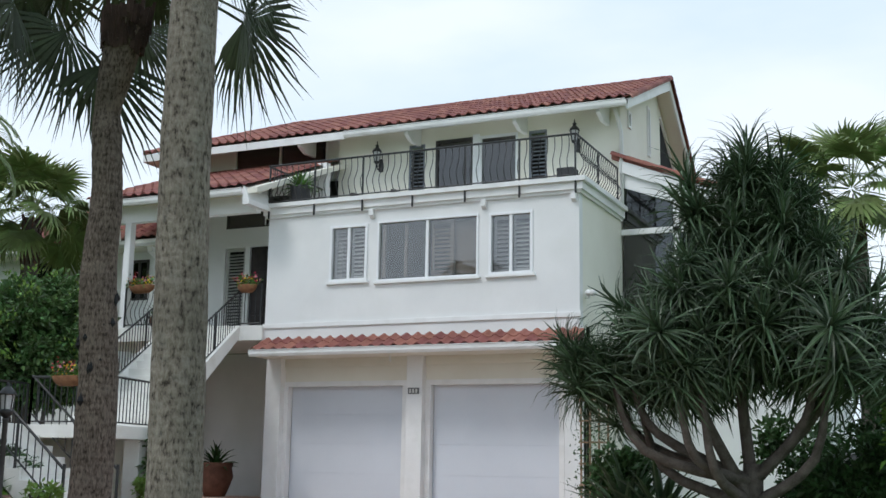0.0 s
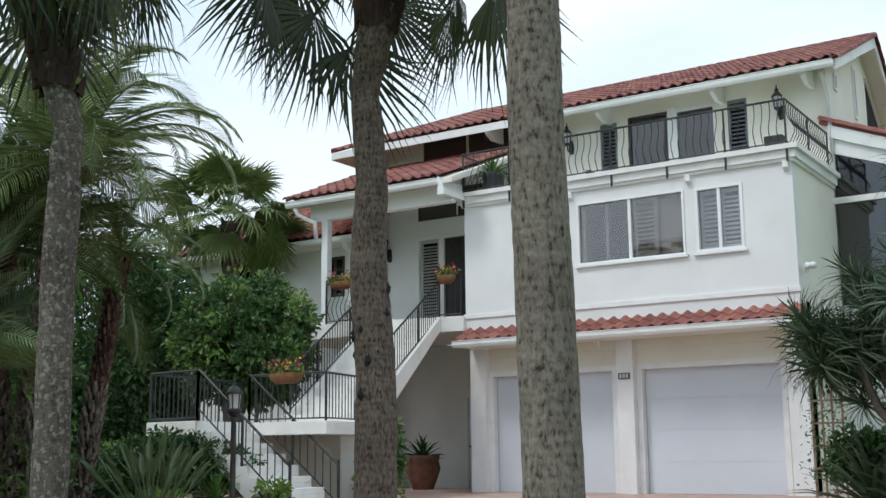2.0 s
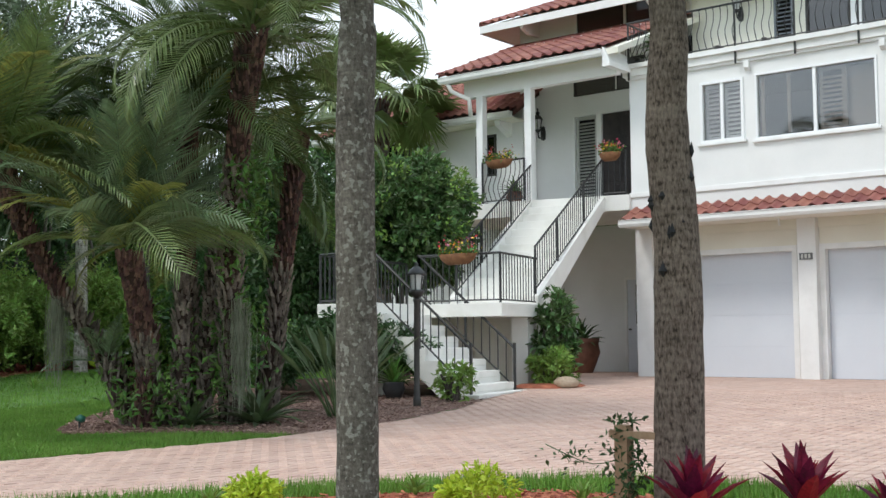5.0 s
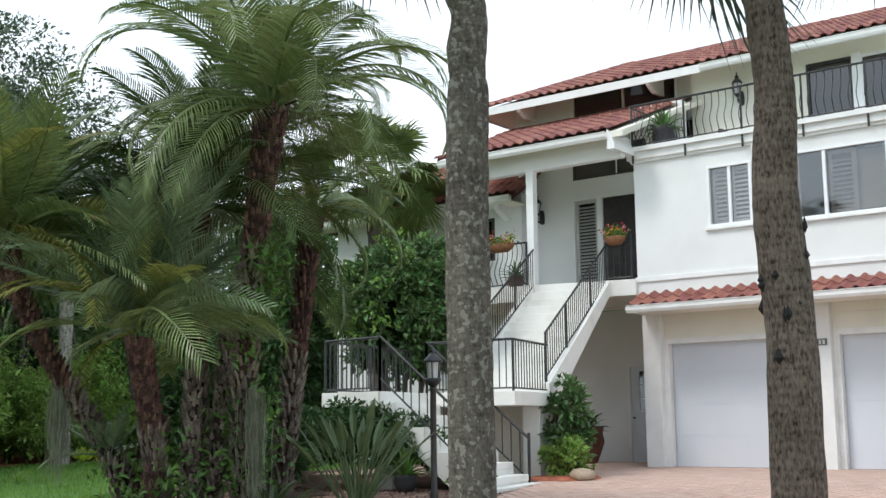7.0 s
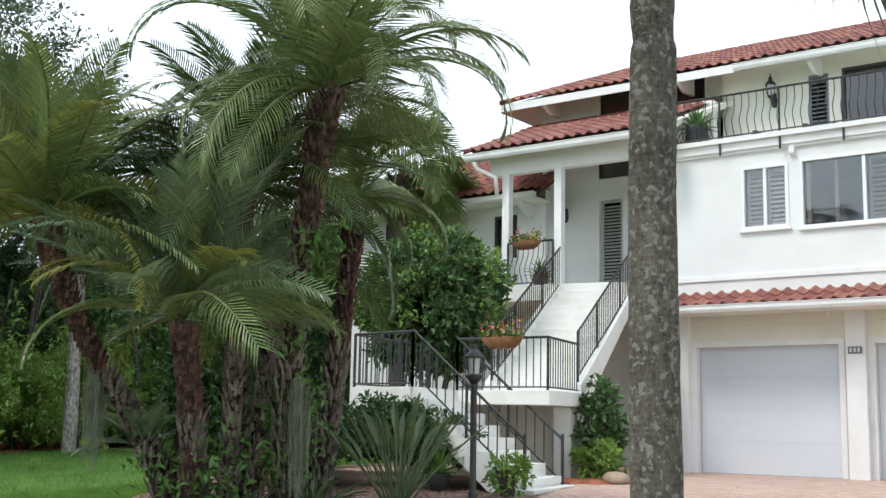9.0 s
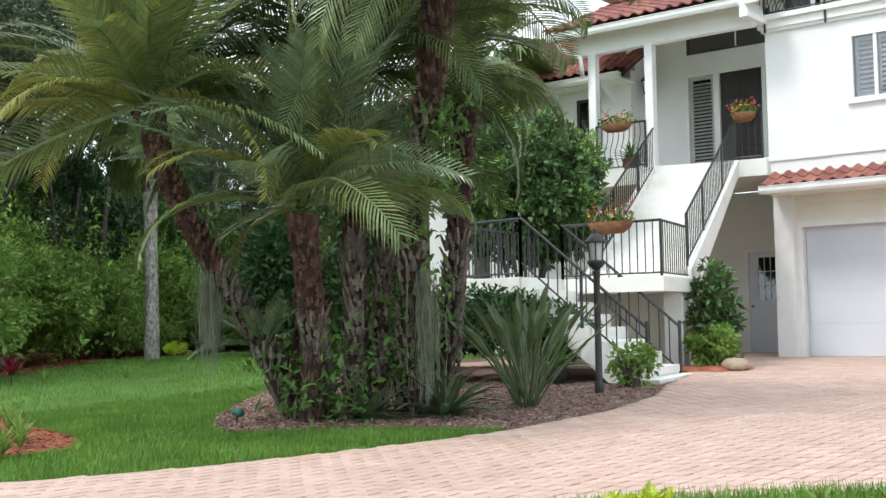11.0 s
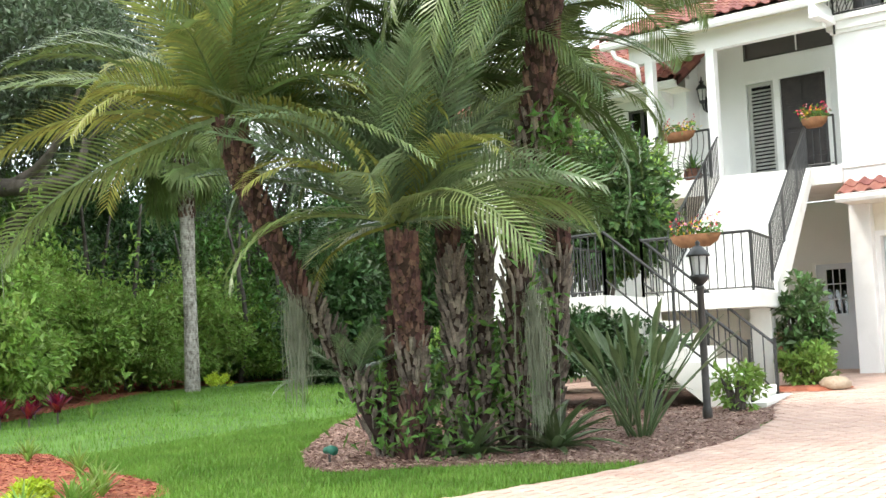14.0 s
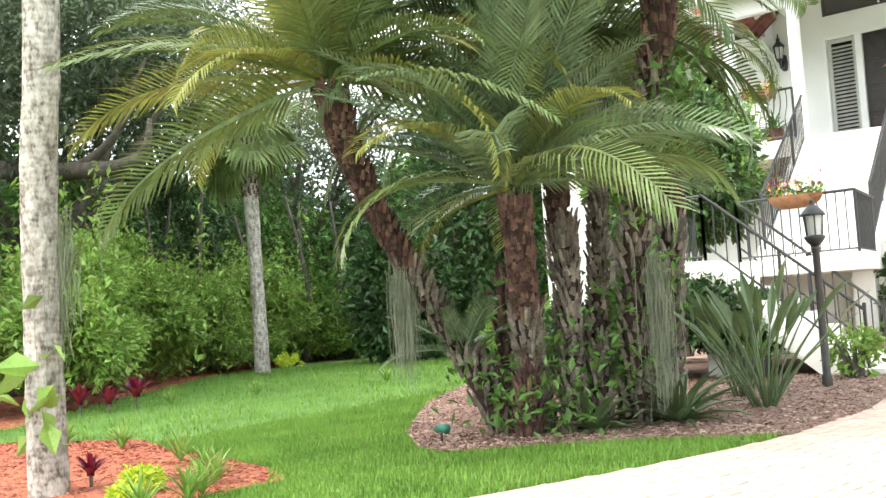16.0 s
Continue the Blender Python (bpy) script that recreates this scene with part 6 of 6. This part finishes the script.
oak("oak with grey-green leaves beyond the lawn", (-37.5, 27.0, -0.1), (-37.0, 27.0, 7.5), (4.4, 4.4, 3.2), 5, 260)
oak("oak with grey-green leaves beside the lawn bed", (-27.0, 7.5, -0.3), (-27.3, 7.8, 6.8), (3.6, 3.2, 2.4), 6, 130)

# ---- strap-leaved plants ----
def strap_plant(name, label, at, count, length, material, seed, width=0.045, e0=88, e1=25, category="plant", group="", bend=0.35):
    t = thing(name, label, category, group)
    o = part("leaves", rosette_mesh("leaves", material, count, length, seed, width, e0, e1, bend), None, t)
    o.location = at
    return t


def paddle_plant(label, at, count, height, seed, spread=0.5):
    """Bird-of-paradise: upright stalks, each with a paddle blade."""
    g = random.Random(seed)
    t = thing("bird_of_paradise", label, "plant", "bird-of-paradise plants")
    for i in range(count):
        az = i * 2.39996
        lean = spread * math.sqrt((i + 0.5) / count) * g.uniform(0.8, 1.2)
        H = height * g.uniform(0.75, 1.05) * (1 - 0.35 * lean)
        d = Vector((math.cos(az), math.sin(az), 0))
        b = Vector(at) + d * 0.12 * g.random()
        k1 = b + d * lean * H * 0.5 + Vector((0, 0, H * 0.45))
        k2 = b + d * lean * H * 1.05 + Vector((0, 0, H * 0.8))
        leafm = M()
        leafm.tube(smooth_path([b, k1, k2], 6), [0.014, 0.013, 0.012, 0.011, 0.009, 0.007], 5)
        s = Vector((-math.sin(az + g.uniform(-1.0, 1.0)), math.cos(az + g.uniform(-1.0, 1.0)), 0)).normalized()
        L = 0.42 * g.uniform(0.8, 1.25)
        up = (k2 - k1).normalized()
        vs, prev = [], k2
        for q, w in enumerate((0.01, 0.034, 0.045, 0.033, 0.004)):
            c = k2 + up * L * q / 4 + d * 0.05 * (q / 4) ** 2
            n_ = up.cross(s)
            vs += [c - s * w + n_ * w * 0.45, c, c + s * w + n_ * w * 0.45]
        leafm.add(vs, [f for q in range(4) for f in ((3 * q, 3 * q + 1, 3 * q + 4, 3 * q + 3), (3 * q + 1, 3 * q + 2, 3 * q + 5, 3 * q + 4))])
        part("leaf", leafm, BLADE, t)
    return t


paddle_plant("clump of bird-of-paradise with grey-green paddle leaves", (-12.95, 11.35, -0.16), 24, 1.2, 1, 0.7)
paddle_plant("clump of bird-of-paradise beside the stair", (-13.6, 12.2, -0.14), 20, 0.95, 2, 0.5)
strap_plant("low_strap_plant", "low sprawling strap-leaved plant in the mulch", (-13.3, 10.35, -0.2), 34, 0.75, BLADE, 3, 0.05, 60, 0, bend=0.5)
strap_plant("low_strap_plant", "low sprawling strap-leaved plant in the mulch", (-13.8, 9.75, -0.2), 24, 0.6, BLADE, 4, 0.045, 60, 0, bend=0.5)
strap_plant("low_strap_plant", "dark strap-leaved plant below the screw pine", (-5.6, 18.2, -0.05), 44, 1.2, PANDAN, 5, 0.06, 80, 5, bend=0.35)
strap_plant("low_strap_plant", "dark strap-leaved plant below the screw pine", (-4.9, 17.5, -0.05), 40, 1.1, PANDAN, 6, 0.06, 80, 5, bend=0.35)


def cordyline(at, h, seed):
    t = thing("cordyline", "cordyline with magenta and dark red leaves in mulch", "plant", "cordylines")
    part("stem", M().tube([at, (at[0], at[1], at[2] + h * 0.5)], 0.015, 6), BARK, t)
    o = part("leaves", rosette_mesh("leaves", REDLEAF, 20, h * 0.72, seed, 0.06 * h / 0.55, 88, 38, 0.22), None, t)
    o.location = (at[0], at[1], at[2] + h * 0.35)


for k, (x, y, h) in enumerate(((-5.75, 6.45, 0.5), (-5.35, 6.95, 0.5), (-4.95, 7.15, 0.38), (-4.5, 6.9, 0.4), (-16.4, 6.45, 0.28))):
    cordyline((x, y, gz(y)), h, k)
for k, (x, y) in enumerate(((-23.5, 10.65), (-23.2, 10.95), (-23.3, 11.5), (-24.6, 11.9))):
    cordyline((x, y, gz(y)), (0.46, 0.4, 0.5, 0.4)[k], k + 8)
for k, (x, y, s) in enumerate(((-8.55, 6.0, 0.26), (-7.35, 6.75, 0.3), (-8.95, 6.3, 0.13), (-15.62, 6.4, 0.17), (-27.0, 17.8, 0.4), (-15.3, 6.05, 0.12), (-6.75, 5.35, 0.2))):
    shrub("lime_shrub", "small lime-yellow leafy shrub in red mulch", (x, y, gz(y) + s * 0.55), (s * 0.8, s * 0.7, s * 0.65), 26, 0.08, 34, 0.055, LIME, 120 + k, trunk=False, group="lime shrubs", flat=True)
for k, (x, y) in enumerate(((-16.8, 7.6), (-15.72, 7.05), (-18.5, 8.1), (-15.26, 6.8), (-19.9, 8.3), (-14.85, 6.25), (-14.75, 5.8), (-23.4, 10.2), (-23.0, 11.9), (-22.3, 13.0), (-21.0, 14.6), (-14.95, 6.45), (-7.9, 7.3), (-8.2, 7.15), (-7.0, 7.4), (-9.0, 6.0))):
    strap_plant("fern_tuft", "tuft of bright green strap leaves in mulch", (x, y, gz(y) + 0.02), 22, 0.3 if x < -12 else 0.17, LEAFB, 150 + k, 0.016, 88, 40, group="fern tufts", bend=0.5)
vt = thing("post_vine", "small-leaved vine on a dark wooden post beside a palm", "vine")
part("post", M().box(-6.35, -6.27, 6.7, 6.78, -0.35, 0.32), WOODP, vt)
part("crossbar", M().box(-6.38, -6.05, 6.69, 6.72, 0.25, 0.29), WOODP, vt)
gg = np.random.default_rng(8)
part("leaves", leaf_mesh("leaves", np.array([-6.28, 6.72, 0.05]) + np.clip(gg.normal(size=(420, 3)), -1.5, 1.5) * np.array([0.07, 0.06, 0.2]), 0.05, LEAFD, 3), None, vt)
part("tendril", M().tube(smooth_path([(-6.35, 6.7, 0.12), (-6.5, 6.66, 0.1), (-6.75, 6.6, 0.2)], 8), 0.004, 4), LEAFD, vt)
part("leaves", leaf_mesh("leaves", np.array([-6.6, 6.64, 0.14]) + gg.normal(size=(46, 3)) * np.array([0.1, 0.03, 0.035]), 0.045, LEAFD, 6), None, vt)
lf = thing("trunk_vine", "large-leaved green vine at the foot of the pale palm", "vine")
part("leaves", leaf_mesh("leaves", np.array([-16.25, 6.0, 0.4]) + gg.normal(size=(16, 3)) * np.array([0.12, 0.1, 0.3]), 0.3, LEAFB, 5, 0.6), None, lf)

# ---- lamps, pots and small things ----
def lantern(label, at, scale=1.0, arm=True):
    """A black wall lantern with pale glass, hung on a scrolled arm from the wall behind it."""
    t = thing("wall_lantern", label, "lantern", "wall lanterns", at)
    s = scale
    part("cage", M().lathe([(0.03 * s, -0.20 * s), (0.06 * s, -0.17 * s), (0.07 * s, -0.16 * s), (0.07 * s, -0.145 * s), (0.0, -0.145 * s)], 6), IRON, t)
    part("glass", M().lathe([(0.055 * s, -0.14 * s), (0.085 * s, 0.06 * s), (0.02 * s, 0.07 * s)], 6), WHITEGLASS, t)
    for k in range(6):
        a = math.pi * 2 * k / 6
        part("cage_bar", M().tube([(0.06 * s * math.cos(a), 0.06 * s * math.sin(a), -0.15 * s), (0.092 * s * math.cos(a), 0.092 * s * math.sin(a), 0.065 * s)], 0.008 * s, 4), IRON, t)
    part("roof", M().lathe([(0.11 * s, 0.06 * s), (0.10 * s, 0.09 * s), (0.05 * s, 0.15 * s), (0.03 * s, 0.17 * s), (0.045 * s, 0.2 * s), (0.015 * s, 0.23 * s), (0.012 * s, 0.29 * s), (0.0, 0.3 * s)], 8), IRON, t, smooth=True)
    if arm:
        part("arm", M().tube(smooth_path([(0, 0, -0.19 * s), (0, 0.04 * s, -0.30 * s), (0, 0.14 * s, -0.28 * s), (0, 0.2 * s, -0.2 * s)], 8), 0.016 * s, 6), IRON, t)
        part("back_plate", M().lathe([(0.0, -0.34 * s), (0.05 * s, -0.32 * s), (0.06 * s, -0.2 * s), (0.04 * s, -0.06 * s), (0.0, -0.04 * s)], 8, (0, 0.2 * s, 0)), IRON, t)
    return t


lantern("black wall lantern beside the front entrance", (-17.80, EY2 - 0.24, 5.80), 1.15)
lantern("black wall lantern on the balcony wall", (-13.14, TY - 0.24, 7.95), 1.1)
lantern("black wall lantern on the balcony wall", (-8.28, TY - 0.24, 7.95), 1.1)

lp = thing("lamp_post", "black garden lamp post with glass lantern", "street lamp", at=(-13.06, 13.0, -0.1))
part("pole", M().lathe([(0.055, -0.05), (0.055, 0.1), (0.042, 0.13), (0.038, 1.4), (0.05, 1.42), (0.05, 1.45)], 12), BRONZE, lp, smooth=True)
part("lamp_base", M().lathe([(0.03, 1.45), (0.085, 1.5), (0.115, 1.55), (0.10, 1.57), (0.0, 1.57)], 12), IRON, lp, smooth=True)
part("lamp_glass", M().lathe([(0.075, 1.57), (0.095, 1.78), (0.02, 1.79)], 8), WHITEGLASS, lp)
for k in range(6):
    a = k * math.pi / 3
    part("lamp_bar", M().tube([(0.085 * math.cos(a), 0.085 * math.sin(a), 1.56), (0.105 * math.cos(a), 0.105 * math.sin(a), 1.79)], 0.008, 4), IRON, lp)
part("lamp_roof", M().lathe([(0.135, 1.775), (0.125, 1.80), (0.06, 1.875), (0.02, 1.9), (0.03, 1.925), (0.0, 1.96)], 12), IRON, lp, smooth=True)


def basket(label, at, length, seed, round_=False):
    """A coir-lined trough of flowers."""
    t = thing("flower_basket", label, "flower basket", "flower baskets", at)
    b = M()
    n, rows = 16, [(0.55, -0.17), (0.85, -0.10), (1.0, 0.0)]
    vs = [(math.cos(2 * math.pi * j / n) * length / 2 * r, math.sin(2 * math.pi * j / n) * 0.13 * r, z) for r, z in rows for j in range(n)]
    fs = [(i * n + j, i * n + (j + 1) % n, (i + 1) * n + (j + 1) % n, (i + 1) * n + j) for i in range(2) for j in range(n)] + [tuple(range(n - 1, -1, -1)), tuple(range(2 * n, 3 * n))]
    part("trough", b.add(vs, fs), COIR, t, "brown coir trough", smooth=True)
    g = np.random.default_rng(seed)
    def spray(m_, k, size, up):
        return leaf_mesh("x", np.stack([g.uniform(-length / 2, length / 2, k), g.normal(0, 0.07, k), np.abs(g.normal(up, 0.06, k))], 1), size, m_, seed, 0.6)
    for nm, m_, k, size, up in (("foliage", LEAF, 130, 0.085, 0.06), ("flowers", FLOWER_Y, 45, 0.055, 0.10), ("flowers", FLOWER_R, 40, 0.055, 0.15), ("flowers", FLOWER_P, 30, 0.055, 0.14)):
        part(nm, spray(m_, k, size, up), None, t)["kind"] = "stuff"
    return t


basket("coir basket of yellow and red flowers on the landing railing", (-14.42, 15.68, 2.17), 0.78, 1)
basket("coir basket of mixed flowers on the porch railing", (-17.08, 20.56, PFZ + 0.9), 0.72, 2)
basket("small flower basket at the head of the stair railing", (-14.72, 21.12, PFZ + 0.88), 0.5, 3)


def potted(label, at, r, h, material, leaf_m, count, length, seed, name="potted_plant", width=0.03):
    t = thing(name, label, "potted plant", "", at)
    part("pot", M().lathe([(r * 0.55, 0), (r * 0.75, h * 0.25), (r, h * 0.6), (r * 0.9, h * 0.85), (r * 0.98, h), (r * 0.88, h), (r * 0.8, h * 0.85), (0.0, h * 0.85)], 18), material, t, smooth=True)
    o = part("leaves", rosette_mesh("leaves", leaf_m, count, length, seed, width, 85, 5, 0.5), None, t)
    o.location = (0, 0, h * 0.85)
    return t


potted("terracotta urn with a dark leafy plant under the porch", (-16.45, 22.75, 0.0), 0.4, 0.78, TERRA, LEAFD, 30, 0.6, 1, width=0.05)
potted("black pot with thin green leaves beside the stair", (-14.3, 13.95, gz(13.9)), 0.17, 0.26, BLACKPOT, LEAF, 30, 0.55, 2)
potted("dark pot with leafy plant on the balcony corner", (-13.85, 21.7, 6.12), 0.24, 0.62, BLACKPOT, LEAF, 40, 0.5, 3, width=0.04)
potted("terracotta pot with green plant on the porch", (-17.2, 21.3, PFZ), 0.18, 0.3, TERRA, LEAF, 30, 0.42, 4)


def patio_seat(at, length):
    t = thing("patio_bench", "low dark patio seat on the balcony", "bench", "balcony furniture", at)
    part("seat", M().box(0, length, 0, 0.55, 0.30, 0.42), WICKER, t, bevel=0.03)
    part("backrest", M().box(0, length, 0.5, 0.6, 0.42, 0.62), WICKER, t, bevel=0.03)
    for x in (0.05, length - 0.05):
        for y in (0.05, 0.5):
            part("leg", M().box(x - 0.03, x + 0.03, y - 0.03, y + 0.03, 0, 0.3), WICKER, t)
        part("armrest", M().box(x - 0.05, x + 0.05, 0, 0.55, 0.42, 0.58), WICKER, t, bevel=0.02)


patio_seat((-13.0, 22.4, 6.12), 1.1)
patio_seat((-11.5, 22.6, 6.12), 0.7)
pl = thing("balcony_planter", "dark square planter on the balcony corner", "planter")
part("box", M().box(-7.95, -7.6, 21.7, 22.05, 6.12, 6.62), BLACKPOT, pl, bevel=0.02)
sl = thing("flood_light", "white twin flood light on the bay corner", "light", at=(-7.25, 21.5, 3.95))
part("bracket", M().lathe([(0.05, 0.0), (0.05, 0.05), (0.0, 0.06)], 10), TRIM, sl)
for a in (-0.5, 0.6):
    part("lamp_head", M().tube([(0, 0, 0.06), (0.09 + 0.05 * a, -0.12, 0.1), (0.12 + 0.09 * a, -0.2, 0.08)], [0.025, 0.05, 0.07], 10), TRIM, sl, smooth=True)

gl = thing("garden_light", "green plastic garden spotlight on the lawn edge", "garden light", at=(-14.85, 8.95, -0.26))
part("spike", M().tube([(0, 0, -0.1), (0, 0, 0.12)], 0.012, 6), BLACKPOT, gl)
part("head", M().tube([(-0.07, 0.02, 0.15), (0.01, 0, 0.165), (0.08, -0.02, 0.155)], [0.032, 0.04, 0.044], 10), GREENPLASTIC, gl, smooth=True)
rk_ = M()
gk = random.Random(4)
rk_.lathe([(0.08, 0.0), (0.19, 0.03), (0.2, 0.1), (0.13, 0.17), (0.0, 0.19)], 9)
rk_.v = [(x * gk.uniform(0.85, 1.15), y * gk.uniform(0.85, 1.15), z) for x, y, z in rk_.v]
rock = tagged(part("rock", rk_, ROCK, smooth=True), "tan rock in the mulch beside the climbing plant", "rock")
rock.location = (-12.98, 16.62, 0.0)
mr_ = M()
mr_.lathe([(0.0, 0.0), (0.62, 0.0), (0.5, 0.05), (0.0, 0.07)], 20, (-13.42, 16.85, 0.0))
structure("pier_mulch", mr_, REDMULCH, "round patch of red mulch at the landing pier", "mulch bed")

tre = thing("garden_trellis", "brown wooden trellis with a thin vine against the white wall", "trellis")
for k in range(4):
    part("upright", M().box(-6.9 + 0.16 * k, -6.87 + 0.16 * k, 19.9, 19.93, -0.05, 2.5), WOODP, tre)
for k in range(6):
    part("crossbar", M().box(-6.92, -6.36, 19.885, 19.9, 0.5 + 0.36 * k, 0.53 + 0.36 * k), WOODP, tre)
part("leaves", leaf_mesh("leaves", np.array([-6.65, 19.85, 0.9]) + gg.normal(size=(420, 3)) * np.array([0.2, 0.06, 0.5]), 0.08, LEAFD, 9), None, tre)
for x, y in ((-2.35, 19.0), (-1.85, 19.3)):
    cb = thing("block_column", "white painted block column beside the screw pine", "column", "block columns")
    for k in range(6):
        part("block", M().box(x - 0.17, x + 0.17, y - 0.17, y + 0.17, -0.1 + 0.2 * k, 0.085 + 0.2 * k), BLOCKWHITE, cb, bevel=0.012)
bp = thing("brick_planter", "low red brick planter edge under the screw pine", "planter")
for k in range(16):
    part("brick", M().box(-3.2 + 0.21 * k, -3.0 + 0.21 * k, 18.3, 18.5, -0.05, 0.25), BRICK, bp, bevel=0.01)
shrub("ground_shrub", "green leafy vine on a fence post beside the screw pine", (-1.35, 17.2, 1.2), (0.35, 0.3, 1.2), 40, 0.2, 50, 0.16, LEAFB, 200)
for k, (x, y, z, r) in enumerate(((-2.4, 18.0, 0.5, 0.6), (-1.65, 18.2, 0.8, 0.6), (-3.0, 18.9, 0.35, 0.5), (-5.9, 18.9, 0.55, 0.6), (-2.0, 19.8, 1.2, 0.8), (-3.4, 20.6, 0.9, 0.9))):
    shrub("ground_shrub", "dark green shrub in the shade of the screw pine", (x, y, z), (r, 0.5, z + 0.15), 36, 0.2, 46, 0.14, LEAFD, 210 + k, trunk=False, flat=True)
shrub("garden_tree", "green tree beyond the side of the house", (2.0, 33.0, 2.6), (4.0, 2.5, 2.6), 160, 0.6, 60, 0.2, LEAFD, 201, category="tree", group="garden trees")

# ---- grass, chips and pavers ----
def inside(left, right, y0, y1, x, y):
    return y0 <= y <= y1 and curve_x(left, y) < x < curve_x(right, y)


def lawn_blades(name, n, xr, yr, seed, h=0.07, keep=None, label="short green grass blades of the lawn"):
    g = np.random.default_rng(seed)
    v, f = [], []
    xs, ys = g.uniform(*xr, n), g.uniform(*yr, n)
    for x, y, a, q in zip(xs, ys, g.uniform(0, 6.28, n), g.uniform(0.5, 1.3, n)):
        if inside(DRIVE_L, DRIVE_R, 3, 23.9, x, y) or inside(BED_L, BED_R, 8.45, 22, x, y) or inside(TIP_L, TIP_R, 4, 8.6, x, y) or inside(NEAR_L, NEAR_R, 5.0, 8.0, x, y) or inside(FAR_L, FAR_R, 9, 27, x, y):
            continue
        z = gz(y) - 0.005
        w = 0.006
        i = len(v)
        dx, dy = math.cos(a), math.sin(a)
        v += [(x - dy * w, y + dx * w, z), (x + dy * w, y - dx * w, z), (x + dx * h * 0.4 * q, y + dy * h * 0.4 * q, z + h * q)]
        f.append((i, i + 1, i + 2))
    tagged(new(name, raw_mesh(name, v, f, GRASS)), label, "grass", kind="stuff")


lawn_blades("grass", 170000, (-18.5, -11.5), (5.4, 13.0), 1, 0.05)
lawn_blades("grass", 60000, (-29.0, -17.5), (6.5, 24.0), 2, 0.07)
lawn_blades("grass", 60000, (-11.0, -4.0), (4.8, 9.0), 3, 0.09)


def chips(name, n, left, right, y0, y1, material, seed, lift, label, size=0.035):
    g = np.random.default_rng(seed)
    v, f = [], []
    for y in g.uniform(y0, y1, n):
        a, b = curve_x(left, y), curve_x(right, y)
        x = g.uniform(a, b)
        z = gz(y) + lift + g.uniform(0, 0.012)
        t, L, w = g.uniform(0, 6.28), size * g.uniform(0.5, 1.6), size * g.uniform(0.15, 0.4)
        c, s = math.cos(t), math.sin(t)
        e = g.uniform(-0.5, 0.5) * L
        i = len(v)
        v += [(x - c * L - s * w, y - s * L + c * w, z), (x - c * L + s * w, y - s * L - c * w, z + w * 0.4), (x + c * L + s * w, y + s * L - c * w, z + abs(e) * 0.5 + 0.008), (x + c * L - s * w, y + s * L + c * w, z + abs(e) * 0.5)]
        f.append((i, i + 1, i + 2, i + 3))
    tagged(new(name, raw_mesh(name, v, f, material)), label, "mulch", kind="stuff")


chips("mulch_chips", 22000, BED_L, BED_R, 8.5, 14.5, MULCHCHIP, 1, 0.014, "loose brown bark chips under the palms", 0.016)
chips("red_mulch_chips", 9000, NEAR_L, NEAR_R, 5.0, 8.0, REDCHIP, 2, 0.014, "loose red mulch chips beside the driveway", 0.022)
chips("red_mulch_chips", 12000, TIP_L, TIP_R, 5.0, 8.6, REDCHIP, 3, 0.014, "loose red mulch chips at the lawn edge", 0.02)
chips("red_mulch_chips", 8000, FAR_L, FAR_R, 9.0, 25.0, REDCHIP, 4, 0.02, "loose red mulch chips along the thicket", 0.04)

# pavers laid in staggered courses towards the garage
PW, PH, GAP = 0.215, 0.115, 0.005
one_paver = M()
e_ = 0.004
one_paver.add([(0, 0, -0.012), (PH - GAP, 0, -0.012), (PH - GAP, PW - GAP, -0.012), (0, PW - GAP, -0.012), (e_, e_, 0), (PH - GAP - e_, e_, 0), (PH - GAP - e_, PW - GAP - e_, 0), (e_, PW - GAP - e_, 0)],
              [(4, 5, 6, 7), (0, 1, 5, 4), (1, 2, 6, 5), (2, 3, 7, 6), (3, 0, 4, 7)])
PAVE_ME = one_paver.mesh("paver", PAVER)
pv, pf = list(one_paver.v), list(one_paver.f)
rest = M()
rv, rf = [], []
count = 0
gp = random.Random(2)
x = -18.6
column = 0
while x < -1.2:
    y = 4.2 + (PW / 2 if column % 2 else 0)
    while y < 23.6:
        lo = max(curve_x(DRIVE_L, y), curve_x(DRIVE_L, y + PW))
        hi = min(curve_x(DRIVE_R, y), curve_x(DRIVE_R, y + PW))
        if lo - 0.02 < x and x + PH < hi + 0.02:
            z = gz(y) + 0.021 + gp.uniform(-0.002, 0.002)
            if count < 300 and -12.0 < x < -7.0 and 8.7 < y < 10.2:
                o = part("paver", PAVE_ME, None, driveway)
                o.location = (x, y, z)
                count += 1
            else:
                k = len(rv)
                rv += [(p[0] + x, p[1] + y, p[2] + z) for p in pv]
                rf += [tuple(i + k for i in q) for q in pf]
        y += PW
    x += PH
    column += 1
pj = part("pavers", raw_mesh("pavers", rv, rf, PAVER_J), None, driveway)
pj["kind"] = "stuff"
